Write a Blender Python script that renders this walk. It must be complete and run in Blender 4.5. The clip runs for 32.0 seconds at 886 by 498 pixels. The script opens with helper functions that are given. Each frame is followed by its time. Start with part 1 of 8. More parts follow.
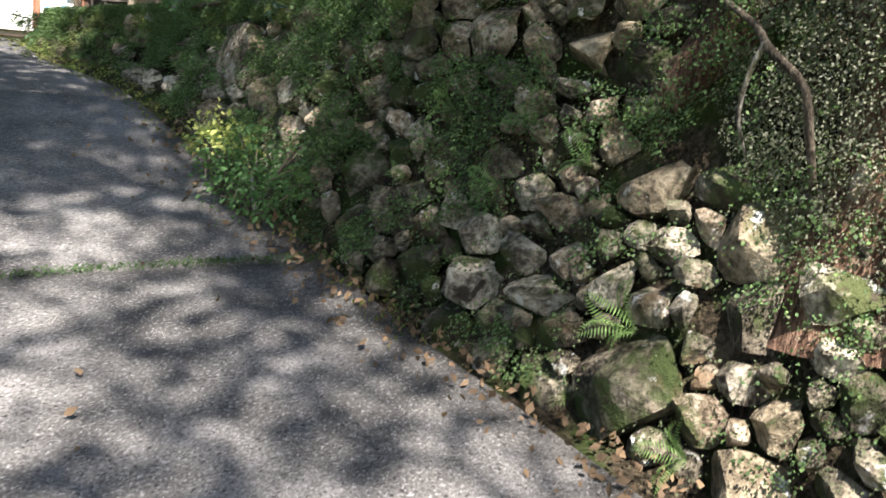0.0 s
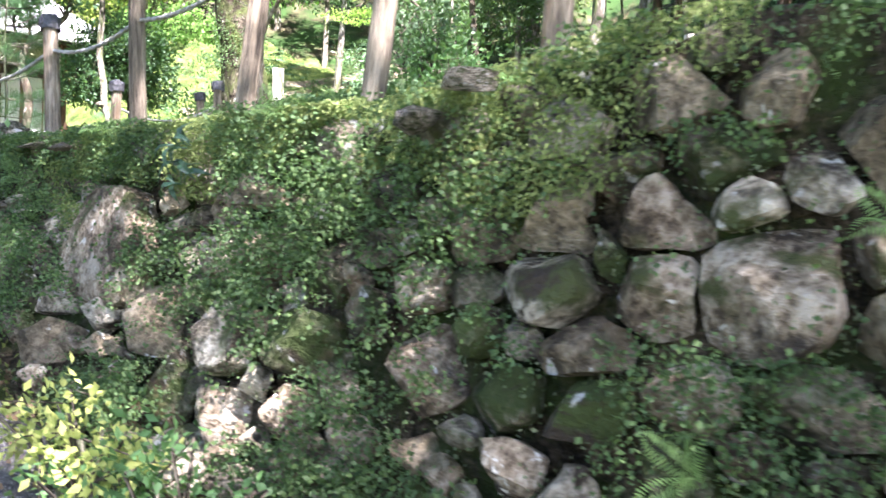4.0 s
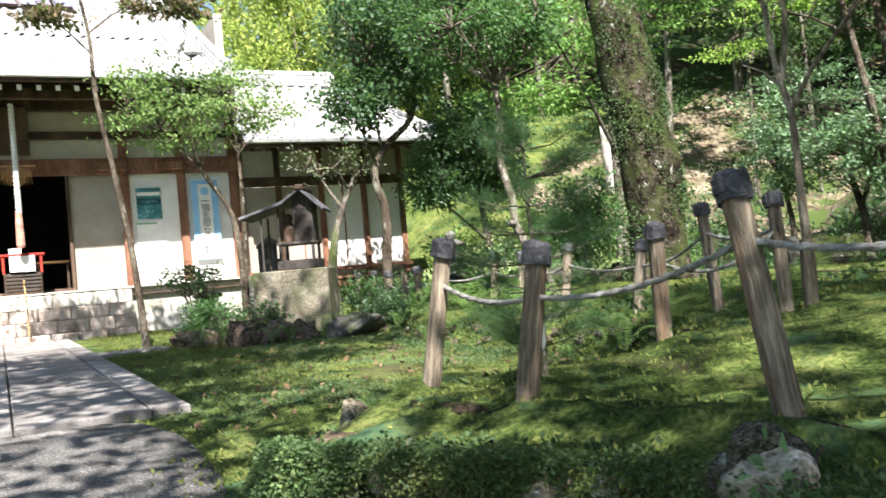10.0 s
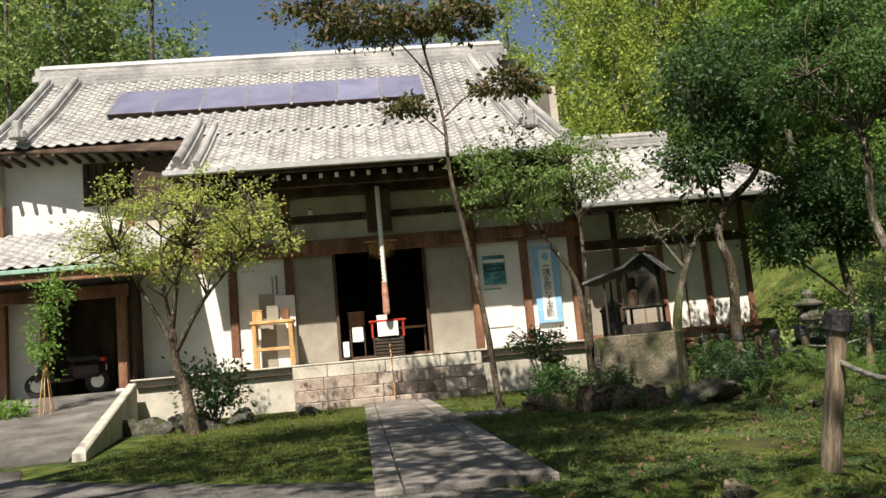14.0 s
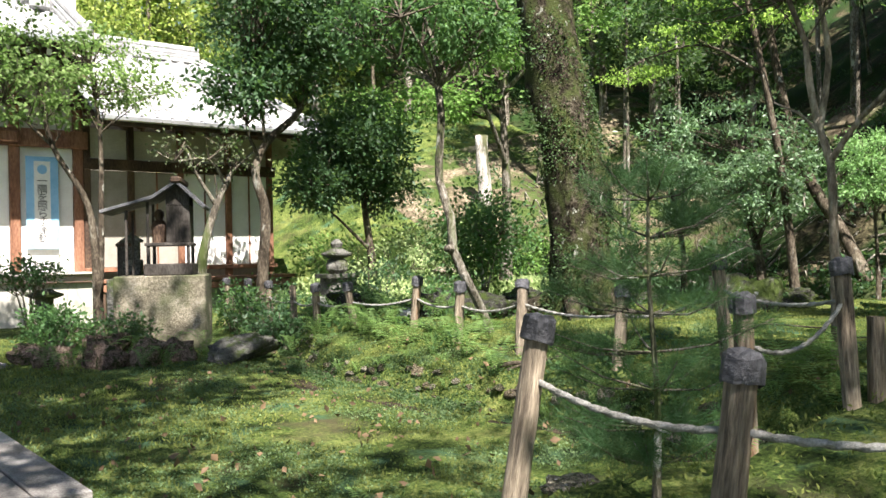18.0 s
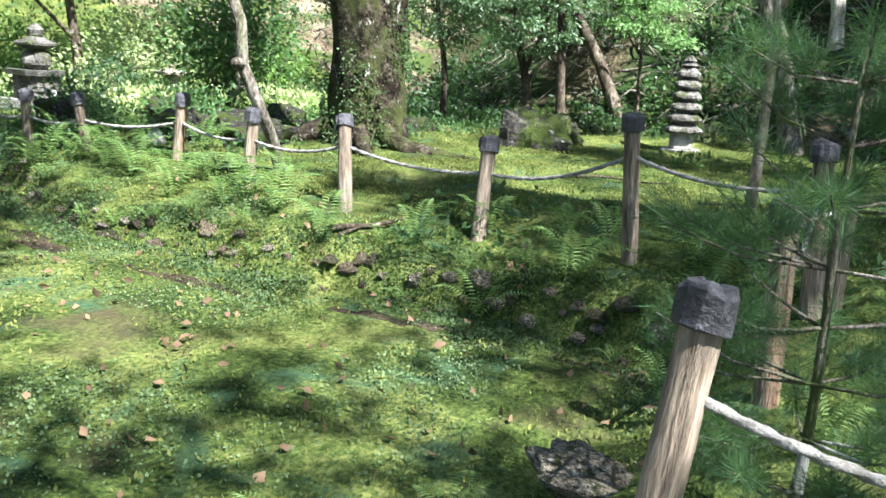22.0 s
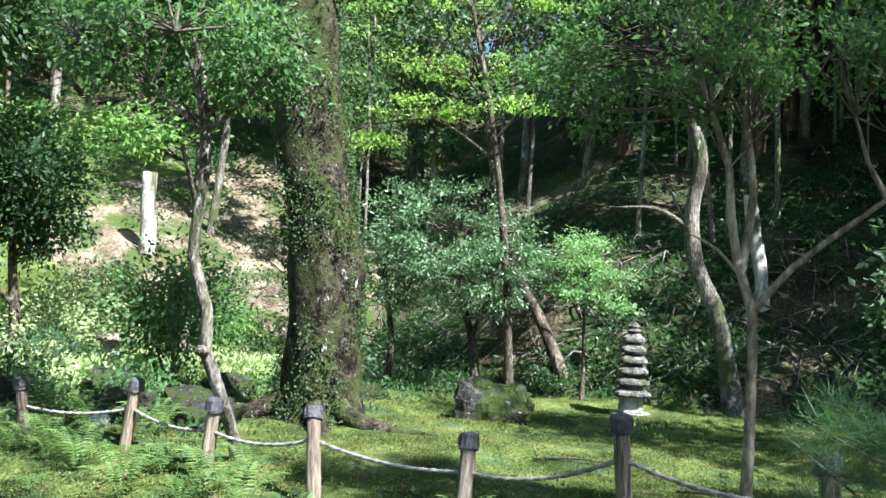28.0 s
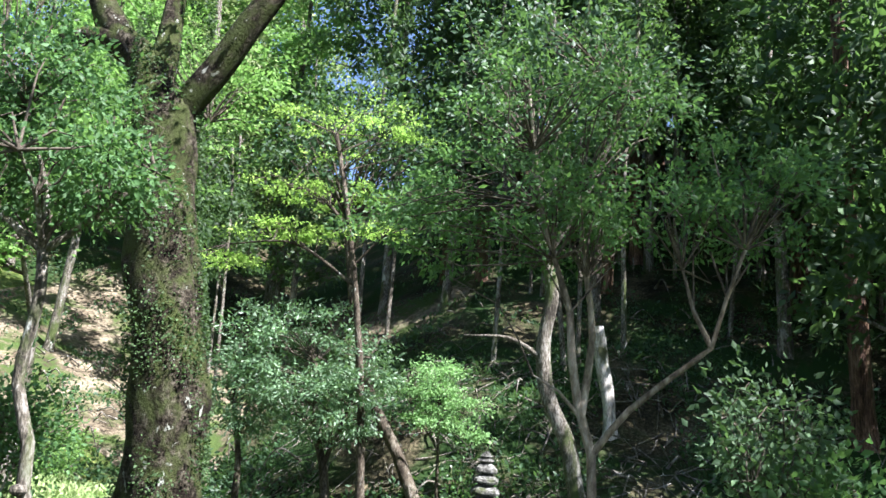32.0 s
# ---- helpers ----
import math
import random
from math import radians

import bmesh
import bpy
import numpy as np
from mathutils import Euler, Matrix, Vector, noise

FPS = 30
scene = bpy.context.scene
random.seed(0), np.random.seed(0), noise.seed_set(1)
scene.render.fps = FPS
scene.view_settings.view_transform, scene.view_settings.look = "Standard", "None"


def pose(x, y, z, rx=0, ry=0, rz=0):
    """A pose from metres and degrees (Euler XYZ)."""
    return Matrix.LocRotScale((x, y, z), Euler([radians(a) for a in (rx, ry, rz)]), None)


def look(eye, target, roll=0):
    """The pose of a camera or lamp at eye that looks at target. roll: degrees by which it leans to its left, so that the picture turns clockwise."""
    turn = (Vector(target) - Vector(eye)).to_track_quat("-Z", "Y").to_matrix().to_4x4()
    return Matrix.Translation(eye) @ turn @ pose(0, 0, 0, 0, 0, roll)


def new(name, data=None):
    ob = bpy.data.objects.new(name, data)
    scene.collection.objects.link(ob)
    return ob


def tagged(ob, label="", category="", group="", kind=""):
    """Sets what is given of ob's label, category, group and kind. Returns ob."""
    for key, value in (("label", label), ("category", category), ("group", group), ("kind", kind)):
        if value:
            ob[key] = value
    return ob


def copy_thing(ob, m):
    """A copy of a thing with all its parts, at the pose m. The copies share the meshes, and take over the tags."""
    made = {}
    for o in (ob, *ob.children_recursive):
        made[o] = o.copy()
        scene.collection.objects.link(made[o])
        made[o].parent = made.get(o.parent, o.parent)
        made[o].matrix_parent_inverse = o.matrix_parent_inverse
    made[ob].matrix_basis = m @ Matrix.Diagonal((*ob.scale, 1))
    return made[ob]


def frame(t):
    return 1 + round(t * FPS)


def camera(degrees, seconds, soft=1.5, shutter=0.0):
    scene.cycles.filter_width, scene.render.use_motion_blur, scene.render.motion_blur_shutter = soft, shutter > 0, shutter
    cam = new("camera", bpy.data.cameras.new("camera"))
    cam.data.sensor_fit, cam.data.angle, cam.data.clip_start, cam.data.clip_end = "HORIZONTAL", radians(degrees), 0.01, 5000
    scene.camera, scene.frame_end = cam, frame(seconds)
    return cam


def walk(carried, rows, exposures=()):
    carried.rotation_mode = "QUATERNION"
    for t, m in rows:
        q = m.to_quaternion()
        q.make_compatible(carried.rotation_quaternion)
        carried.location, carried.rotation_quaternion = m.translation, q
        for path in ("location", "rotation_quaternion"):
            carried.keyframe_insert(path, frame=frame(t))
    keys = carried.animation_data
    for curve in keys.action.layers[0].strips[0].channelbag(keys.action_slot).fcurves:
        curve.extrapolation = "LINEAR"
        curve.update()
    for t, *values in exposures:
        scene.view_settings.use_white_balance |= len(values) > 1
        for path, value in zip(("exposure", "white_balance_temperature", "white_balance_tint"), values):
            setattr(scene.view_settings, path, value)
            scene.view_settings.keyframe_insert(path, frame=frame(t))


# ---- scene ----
cam = camera(55.3, 32.0, shutter=0.35)
# seconds, stops, white balance: the picture warms and darkens while the bright roof is in view
EXPOSURES = [(0, 2.22, 6350, 17), (1, 2.68, 6400, 20), (2, 3.34, 6400, 22), (3, 3.62, 6300, 28), (4, 3.7, 5900, 28), (7, 3.15, 5950, 16), (8, 3.24, 5950, 14), (9, 2.82, 5900, 16), (10.5, 1.8, 6450, 15), (12, 1.15, 6800, 13), (13, 0.72, 7000, 13), (15.5, 0.72, 7200, 14), (16.5, 0.68, 7300, 14), (17, 1.18, 7200, 14), (18, 1.93, 6400, 15), (19, 2.03, 6050, 17), (20, 2.28, 5900, 19), (22, 2.42, 5850, 15), (25, 2.3, 5700, 11), (28, 2.23, 5600, 14), (30, 2.17, 5650, 17), (32, 2.25, 5700, 18)]
PATH = [
    (0, 0.048, 0.002, 1.471, -34.41, -8.43, -3.00),
    (0.5, 0.097, 0.223, 1.534, -38.92, -6.26, -4.10),
    (1, 0.303, 0.532, 1.605, -43.72, -3.38, -2.80),
    (1.5, 0.444, 0.819, 1.655, -48.67, -2.67, -1.60),
    (2, 0.558, 1.139, 1.785, -52.83, -2.84, -1.60),
    (2.5, 0.772, 1.468, 1.878, -50.14, -1.98, 0.20),
    (3, 0.891, 1.750, 1.919, -48.02, -2.03, 0.10),
    (3.5, 0.903, 2.183, 2.001, -46.53, -1.11, -2.39),
    (4, 0.902, 2.592, 2.036, -44.56, -1.84, -2.48),
    (4.5, 0.906, 2.972, 2.146, -43.82, -3.08, -0.72),
    (6.5, 0.855, 4.384, 2.457, -45.89, -3.64, 0.00),
    (7, 0.864, 4.735, 2.586, -46.56, -3.64, 1.80),
    (7.5, 0.947, 5.167, 2.611, -45.67, -3.73, 0.70),
    (8, 0.946, 5.449, 2.660, -41.65, -4.01, 0.90),
    (8.5, 0.830, 5.736, 2.779, -41.49, -3.56, 0.91),
    (9, 0.776, 5.908, 2.864, -37.41, -3.10, 3.60),
    (9.5, 0.832, 6.054, 2.928, -31.11, -0.63, 4.80),
    (10, 0.819, 6.076, 2.969, -26.48, 1.29, 5.00),
    (10.5, 0.773, 6.080, 2.998, -23.67, 2.98, 5.10),
    (11, 0.729, 6.105, 3.026, -20.49, 3.99, 5.60),
    (11.5, 0.701, 6.067, 3.028, -16.39, 5.13, 6.70),
    (12, 0.671, 6.089, 3.041, -11.02, 6.03, 8.00),
    (12.5, 0.645, 6.116, 3.046, -6.57, 6.55, 8.70),
    (13, 0.612, 6.078, 3.059, -4.42, 6.75, 8.00),
    (13.5, 0.611, 6.090, 3.061, -3.98, 7.21, 6.50),
    (15.5, 0.571, 6.404, 3.077, -9.44, 6.55, -0.10),
    (16, 0.632, 6.719, 3.120, -15.40, 4.96, 0.20),
    (16.5, 0.531, 6.852, 3.178, -21.96, 4.07, 0.00),
    (17, 0.499, 7.165, 3.258, -30.12, 3.35, 1.20),
    (17.5, 0.509, 7.387, 3.277, -36.13, 1.55, 1.20),
    (18, 0.568, 7.605, 3.323, -38.40, 0.32, 1.20),
    (18.5, 0.583, 7.781, 3.322, -40.39, -1.03, 0.60),
    (19, 0.593, 8.078, 3.373, -43.52, -2.67, -1.40),
    (19.5, 0.617, 8.339, 3.339, -44.67, -4.79, -3.10),
    (20, 0.731, 8.601, 3.414, -44.93, -6.81, -2.40),
    (20.5, 0.795, 8.777, 3.431, -45.81, -8.31, -2.70),
    (21, 0.814, 9.001, 3.467, -48.96, -9.36, -3.30),
    (21.5, 0.893, 9.151, 3.475, -54.97, -11.16, -3.70),
    (22, 0.998, 9.334, 3.500, -59.01, -12.80, -3.60),
    (22.5, 1.056, 9.455, 3.554, -60.58, -13.89, -3.50),
    (23, 1.070, 9.572, 3.592, -63.31, -13.03, -3.10),
    (23.5, 1.058, 9.682, 3.660, -66.68, -10.90, -2.60),
    (24, 1.045, 9.705, 3.702, -68.15, -8.31, -1.90),
    (24.5, 1.043, 9.704, 3.720, -67.54, -5.51, -1.40),
    (25, 1.036, 9.704, 3.723, -66.43, -3.64, -1.70),
    (25.5, 1.028, 9.704, 3.739, -65.05, -2.09, -1.90),
    (27.5, 0.978, 9.679, 3.771, -63.25, 2.83, -3.42),
    (28, 0.979, 9.679, 3.776, -63.88, 3.81, -3.50),
    (28.5, 0.979, 9.670, 3.795, -64.55, 4.70, -3.55),
    (29, 0.976, 9.675, 3.808, -65.34, 5.68, -4.04),
    (29.5, 0.985, 9.679, 3.827, -66.38, 6.76, -4.46),
    (30, 0.992, 9.673, 3.852, -67.72, 7.96, -4.70),
    (30.5, 0.996, 9.654, 3.861, -69.33, 9.32, -5.02),
    (31, 0.996, 9.647, 3.870, -70.60, 10.55, -4.79),
    (31.5, 0.980, 9.625, 3.877, -71.77, 11.63, -4.38),
    (32, 0.981, 9.611, 3.883, -73.34, 12.44, -4.00),
]
walk(cam, [(t, pose(x, y, z, 90 + pitch, roll, yaw)) for t, x, y, z, yaw, pitch, roll in PATH], EXPOSURES)

# ---- light ----
SUN = Vector((-0.17, -0.58, 0.8)).normalized()
world = bpy.data.worlds.new("sky")
scene.world = world
world.use_nodes = True
sky = world.node_tree.nodes.new("ShaderNodeTexSky")
sky.sky_type, sky.sun_disc = "NISHITA", False
sky.sun_elevation = math.asin(SUN.z)
sky.sun_rotation = math.atan2(SUN.x, SUN.y)
sky.dust_density = 1.0
back = world.node_tree.nodes["Background"]
back.inputs["Strength"].default_value = 0.055
world.node_tree.links.new(sky.outputs[0], back.inputs["Color"])
sun = new("sun", bpy.data.lights.new("sun", "SUN"))
sun.data.energy, sun.data.angle, sun.data.color = 5.0, radians(0.53), (1.0, 0.95, 0.86)
sun.matrix_world = look(SUN * 60, (0, 0, 0))

# ---- materials ----
def node(nt, kind, **values):
    n = nt.nodes.new(kind)
    for key, value in values.items():
        socket = n.inputs[int(key[1:])] if key[0] == "i" and key[1:].isdigit() else n.inputs[key.replace("_", " ")]
        if isinstance(value, bpy.types.NodeSocket):
            nt.links.new(value, socket)
        else:
            socket.default_value = value
    return n


def ramp(nt, fac, stops):
    n = nt.nodes.new("ShaderNodeValToRGB")
    nt.links.new(fac, n.inputs[0])
    while len(n.color_ramp.elements) < len(stops):
        n.color_ramp.elements.new(0.5)
    for e, (p, c) in zip(n.color_ramp.elements, stops):
        e.position, e.color = p, ((*c, 1) if len(c) == 3 else c)
    return n.outputs[0]


def mixed(nt, fac, a, b, kind="MIX"):
    n = nt.nodes.new("ShaderNodeMix")
    n.data_type, n.blend_type = "RGBA", kind
    for i, v in ((0, fac), (6, a), (7, b)):
        if isinstance(v, bpy.types.NodeSocket):
            nt.links.new(v, n.inputs[i])
        else:
            n.inputs[i].default_value = v if i == 0 else (*v, 1)
    return n.outputs[2]


def surface(name, stops, scale=4.0, rough=0.9, bump=0.3, fine=60.0, blotches=(), vary=0.2, stretch=(1, 1, 1), local=False, metal=0.0, gloss=0.3):
    """A surface of two scales of noise through a colour ramp, with blotches (colour, scale, from, to) over it and fine relief."""
    m = bpy.data.materials.new(name)
    m.use_nodes = True
    nt = m.node_tree
    bsdf = nt.nodes["Principled BSDF"]
    if local:
        at = nt.nodes.new("ShaderNodeTexCoord").outputs["Object"]
    else:
        at = nt.nodes.new("ShaderNodeNewGeometry").outputs["Position"]
    info = nt.nodes.new("ShaderNodeObjectInfo")
    shift = node(nt, "ShaderNodeVectorMath", i0=at, i1=info.outputs["Location"]) if local else None
    place = node(nt, "ShaderNodeMapping", Vector=(shift.outputs[0] if local else at), Scale=stretch).outputs[0]
    big = node(nt, "ShaderNodeTexNoise", Vector=place, Scale=scale, Detail=6.0, Roughness=0.6)
    grain = node(nt, "ShaderNodeTexNoise", Vector=place, Scale=fine, Detail=4.0, Roughness=0.7)
    both = node(nt, "ShaderNodeMath", i0=big.outputs[0], i1=grain.outputs[0])
    half = node(nt, "ShaderNodeMath", i0=both.outputs[0], i1=0.5)
    half.operation = "MULTIPLY"
    half = node(nt, "ShaderNodeMapRange", i0=half.outputs[0], i1=0.27, i2=0.73)
    colour = ramp(nt, half.outputs[0], stops)
    for tone, size, low, high in blotches:
        n = node(nt, "ShaderNodeTexNoise", Vector=place, Scale=size, Detail=5.0, Roughness=0.65, Distortion=0.4)
        r = node(nt, "ShaderNodeMapRange", i0=n.outputs[0], i1=low, i2=high)
        colour = mixed(nt, r.outputs[0], colour, tone)
    if vary:
        v = node(nt, "ShaderNodeMapRange", i0=info.outputs["Random"], i3=1 - vary, i4=1 + vary)
        colour = node(nt, "ShaderNodeHueSaturation", Value=v.outputs[0], Color=colour).outputs[0]
    nt.links.new(colour, bsdf.inputs["Base Color"])
    bsdf.inputs["Roughness"].default_value = rough
    bsdf.inputs["Metallic"].default_value = metal
    bsdf.inputs["Specular IOR Level"].default_value = gloss
    if bump:
        b = node(nt, "ShaderNodeBump", Strength=bump, Distance=0.03, Height=half.outputs[0])
        nt.links.new(b.outputs[0], bsdf.inputs["Normal"])
    return m


def foliage(name, dark, light, through_light=0.35, rough=0.55, gloss=0.25):
    """Leaves that differ one from another and let some light through."""
    dark, light = (tuple(c * k for c, k in zip(v, (1.12, 1.0, 1.2))) for v in (dark, light))
    dark = tuple(a * 0.6 + b * 0.4 for a, b in zip(dark, light))
    m = bpy.data.materials.new(name)
    m.use_nodes = True
    nt = m.node_tree
    bsdf = nt.nodes["Principled BSDF"]
    geo = nt.nodes.new("ShaderNodeNewGeometry")
    tone = ramp(nt, geo.outputs["Random Per Island"], [(0.0, dark), (0.75, light), (1.0, tuple(min(1, c * 1.35) for c in light))])
    patch = node(nt, "ShaderNodeTexNoise", Vector=geo.outputs["Position"], Scale=1.3, Detail=2.0)
    v = node(nt, "ShaderNodeMapRange", i0=patch.outputs[0], i1=0.3, i2=0.7, i3=0.7, i4=1.25)
    tone = node(nt, "ShaderNodeHueSaturation", Value=v.outputs[0], Color=tone).outputs[0]
    nt.links.new(tone, bsdf.inputs["Base Color"])
    bsdf.inputs["Roughness"].default_value = rough
    bsdf.inputs["Specular IOR Level"].default_value = gloss
    glow = node(nt, "ShaderNodeBsdfTranslucent", Color=mixed(nt, 0.45, tone, (0.26, 0.5, 0.09)))
    mix = node(nt, "ShaderNodeMixShader", i0=through_light, i1=bsdf.outputs[0], i2=glow.outputs[0])
    nt.links.new(mix.outputs[0], nt.nodes["Material Output"].inputs["Surface"])
    return m


MOSS = surface("moss ground", [(0.3, (0.018, 0.03, 0.008)), (0.46, (0.05, 0.08, 0.017)), (0.6, (0.105, 0.135, 0.034)), (0.72, (0.18, 0.2, 0.06))], 2.2, 1.0, 1.0, 38, [((0.075, 0.062, 0.034), 1.3, 0.57, 0.76), ((0.05, 0.1, 0.05), 2.3, 0.55, 0.68)], 0, gloss=0.1)
LITTER = surface("hillside litter", [(0.3, (0.01, 0.009, 0.005)), (0.48, (0.034, 0.03, 0.016)), (0.6, (0.072, 0.062, 0.034)), (0.75, (0.15, 0.125, 0.075))], 0.9, 1.0, 1.0, 18, [((0.022, 0.046, 0.012), 0.5, 0.42, 0.56)], 0, gloss=0.1)
EARTH = surface("dry tan earth", [(0.3, (0.055, 0.044, 0.028)), (0.48, (0.125, 0.1, 0.066)), (0.6, (0.2, 0.165, 0.11)), (0.75, (0.3, 0.255, 0.18))], 1.1, 1.0, 1.0, 14, [((0.05, 0.075, 0.02), 0.8, 0.46, 0.55), ((0.05, 0.04, 0.026), 2.4, 0.56, 0.66)], 0, gloss=0.1)
SOIL = surface("dark wall soil", [(0.3, (0.012, 0.01, 0.006)), (0.5, (0.04, 0.032, 0.02)), (0.7, (0.09, 0.07, 0.045))], 5, 1.0, 1.0, 40, [((0.03, 0.045, 0.012), 3.0, 0.48, 0.62)], 0, gloss=0.1)
CONCRETE = surface("worn concrete paving", [(0.3, (0.055, 0.052, 0.048)), (0.48, (0.12, 0.114, 0.105)), (0.58, (0.17, 0.162, 0.15)), (0.75, (0.3, 0.287, 0.268))], 1.6, 0.85, 0.7, 95, [((0.06, 0.058, 0.052), 0.8, 0.52, 0.7), ((0.075, 0.085, 0.04), 0.6, 0.63, 0.75), ((0.38, 0.37, 0.35), 75.0, 0.57, 0.62), ((0.025, 0.025, 0.025), 60.0, 0.57, 0.63)], 0.05, gloss=0.35)
STONE = surface("mossy field stone", [(0.32, (0.0265, 0.023, 0.0163)), (0.45, (0.0901, 0.077, 0.055)), (0.57, (0.159, 0.137, 0.0989)), (0.72, (0.265, 0.23, 0.1677))], 6.0, 0.95, 1.0, 30, [((0.04, 0.055, 0.018), 3.2, 0.44, 0.56), ((0.035, 0.028, 0.02), 8.0, 0.54, 0.64), ((0.36, 0.355, 0.32), 9.0, 0.62, 0.67), ((0.16, 0.105, 0.06), 2.0, 0.58, 0.7)], 0.35, local=True, gloss=0.12)
PALE = surface("pale lichened stone", [(0.32, (0.0636, 0.056, 0.0404)), (0.45, (0.1802, 0.158, 0.1161)), (0.57, (0.3074, 0.275, 0.2064)), (0.7, (0.4558, 0.41, 0.3182))], 6.0, 0.95, 0.9, 30, [((0.055, 0.065, 0.025), 3.4, 0.5, 0.6), ((0.045, 0.036, 0.026), 8.0, 0.56, 0.64), ((0.5, 0.5, 0.45), 5.0, 0.6, 0.65)], 0.25, local=True, gloss=0.12)
TAN = surface("tan weathered stone", [(0.32, (0.05, 0.038, 0.025)), (0.45, (0.145, 0.113, 0.075)), (0.57, (0.25, 0.205, 0.145)), (0.7, (0.38, 0.33, 0.25))], 5.0, 0.95, 0.9, 30, [((0.055, 0.062, 0.025), 3.4, 0.54, 0.63), ((0.04, 0.033, 0.025), 7.0, 0.56, 0.66), ((0.5, 0.48, 0.42), 9.0, 0.63, 0.66)], 0.2, local=True, gloss=0.12)
GREY = surface("bare grey stone", [(0.3, (0.0551, 0.045, 0.0301)), (0.45, (0.1357, 0.111, 0.0731)), (0.57, (0.212, 0.175, 0.1161)), (0.72, (0.3074, 0.26, 0.1763))], 5.0, 0.95, 1.0, 26, [((0.05, 0.06, 0.025), 4.0, 0.58, 0.68), ((0.16, 0.115, 0.07), 2.2, 0.54, 0.68), ((0.42, 0.42, 0.38), 7.0, 0.63, 0.66)], 0.2, local=True, gloss=0.12)
MOSSBARK = surface("dark mossy bark", [(0.32, (0.008, 0.006, 0.004)), (0.46, (0.022, 0.018, 0.012)), (0.58, (0.05, 0.042, 0.029)), (0.72, (0.11, 0.096, 0.07))], 9.0, 0.95, 1.0, 34, [((0.05, 0.062, 0.02), 3.0, 0.45, 0.58), ((0.3, 0.31, 0.26), 7.0, 0.64, 0.665)], 0.1, (1, 1, 0.85), gloss=0.1)
BARK = surface("lichened grey bark", [(0.3, (0.035, 0.03, 0.022)), (0.48, (0.11, 0.095, 0.07)), (0.6, (0.2, 0.18, 0.145)), (0.75, (0.33, 0.31, 0.27))], 5.0, 0.95, 0.8, 40, [((0.06, 0.08, 0.022), 3.0, 0.52, 0.64), ((0.42, 0.43, 0.38), 6.0, 0.62, 0.67)], 0.1, (1, 1, 0.35))
SMOOTH_BARK = surface("smooth tan bark", [(0.3, (0.06, 0.046, 0.031)), (0.48, (0.135, 0.11, 0.077)), (0.6, (0.2, 0.17, 0.125)), (0.75, (0.3, 0.265, 0.21))], 6.0, 0.8, 0.4, 30, [((0.09, 0.1, 0.045), 2.5, 0.6, 0.72)], 0.1, (1, 1, 0.4))
TWIG = surface("thin dark twigs", [(0.3, (0.03, 0.024, 0.016)), (0.5, (0.075, 0.06, 0.042)), (0.7, (0.14, 0.12, 0.09))], 8.0, 0.9, 0.2, 40, (), 0.1)
TRUNK = surface("dark brown garden bark", [(0.3, (0.025, 0.02, 0.014)), (0.5, (0.07, 0.056, 0.04)), (0.65, (0.13, 0.11, 0.08)), (0.78, (0.22, 0.2, 0.16))], 6.0, 0.95, 0.7, 40, [((0.28, 0.28, 0.24), 7.0, 0.62, 0.67)], 0.1, (1, 1, 0.4), gloss=0.15)
CEDAR = surface("red cedar bark", [(0.3, (0.025, 0.014, 0.009)), (0.47, (0.09, 0.05, 0.03)), (0.6, (0.17, 0.1, 0.062)), (0.75, (0.27, 0.18, 0.125))], 7.0, 0.95, 1.0, 50, [((0.05, 0.06, 0.02), 2.0, 0.56, 0.68)], 0.1, (1, 1, 0.12))
POSTWOOD = surface("weathered post wood", [(0.22, (0.025, 0.019, 0.013)), (0.38, (0.11, 0.087, 0.062)), (0.55, (0.2, 0.162, 0.115)), (0.75, (0.36, 0.3, 0.22))], 14.0, 0.9, 0.8, 60, [((0.26, 0.15, 0.08), 4.0, 0.56, 0.7), ((0.06, 0.05, 0.04), 5.0, 0.62, 0.7)], 0.2, (1, 1, 0.1), local=True)
CAP = surface("dark metal post cap", [(0.35, (0.025, 0.025, 0.028)), (0.6, (0.06, 0.06, 0.066)), (0.8, (0.12, 0.12, 0.13))], 8, 0.6, 0.5, 40, (), 0.2, local=True, gloss=0.4)
ROPE = surface("grey white twisted rope", [(0.3, (0.16, 0.155, 0.135)), (0.6, (0.31, 0.3, 0.27)), (0.8, (0.43, 0.42, 0.38))], 20, 0.9, 0.5, 120, (), 0.1)
LEAF = foliage("green leaves", (0.022, 0.055, 0.018), (0.07, 0.16, 0.045))
DARKLEAF = foliage("dark glossy leaves", (0.011, 0.03, 0.012), (0.042, 0.095, 0.034), 0.3, 0.5, 0.3)
MAPLE = foliage("bright maple leaves", (0.07, 0.16, 0.03), (0.18, 0.35, 0.075), 0.5)
YELLOW = foliage("yellow green leaves", (0.2, 0.27, 0.05), (0.43, 0.5, 0.13), 0.5)
IVY = foliage("small ivy leaves", (0.014, 0.032, 0.01), (0.05, 0.095, 0.03), 0.22, 0.6, 0.2)
PINE = foliage("soft pine needles", (0.013, 0.042, 0.015), (0.042, 0.105, 0.034), 0.3)
# SUNLEAF carries the paleness of strong sun in its colour
SUNLEAF = foliage("leaves with sun paleness", (0.13, 0.22, 0.07), (0.34, 0.46, 0.18), 0.45)
BAMBOO = foliage("bamboo leaves", (0.12, 0.2, 0.03), (0.34, 0.43, 0.09), 0.5)
DEAD = foliage("fallen brown leaves", (0.045, 0.033, 0.016), (0.135, 0.1, 0.047), 0.05, 0.8)

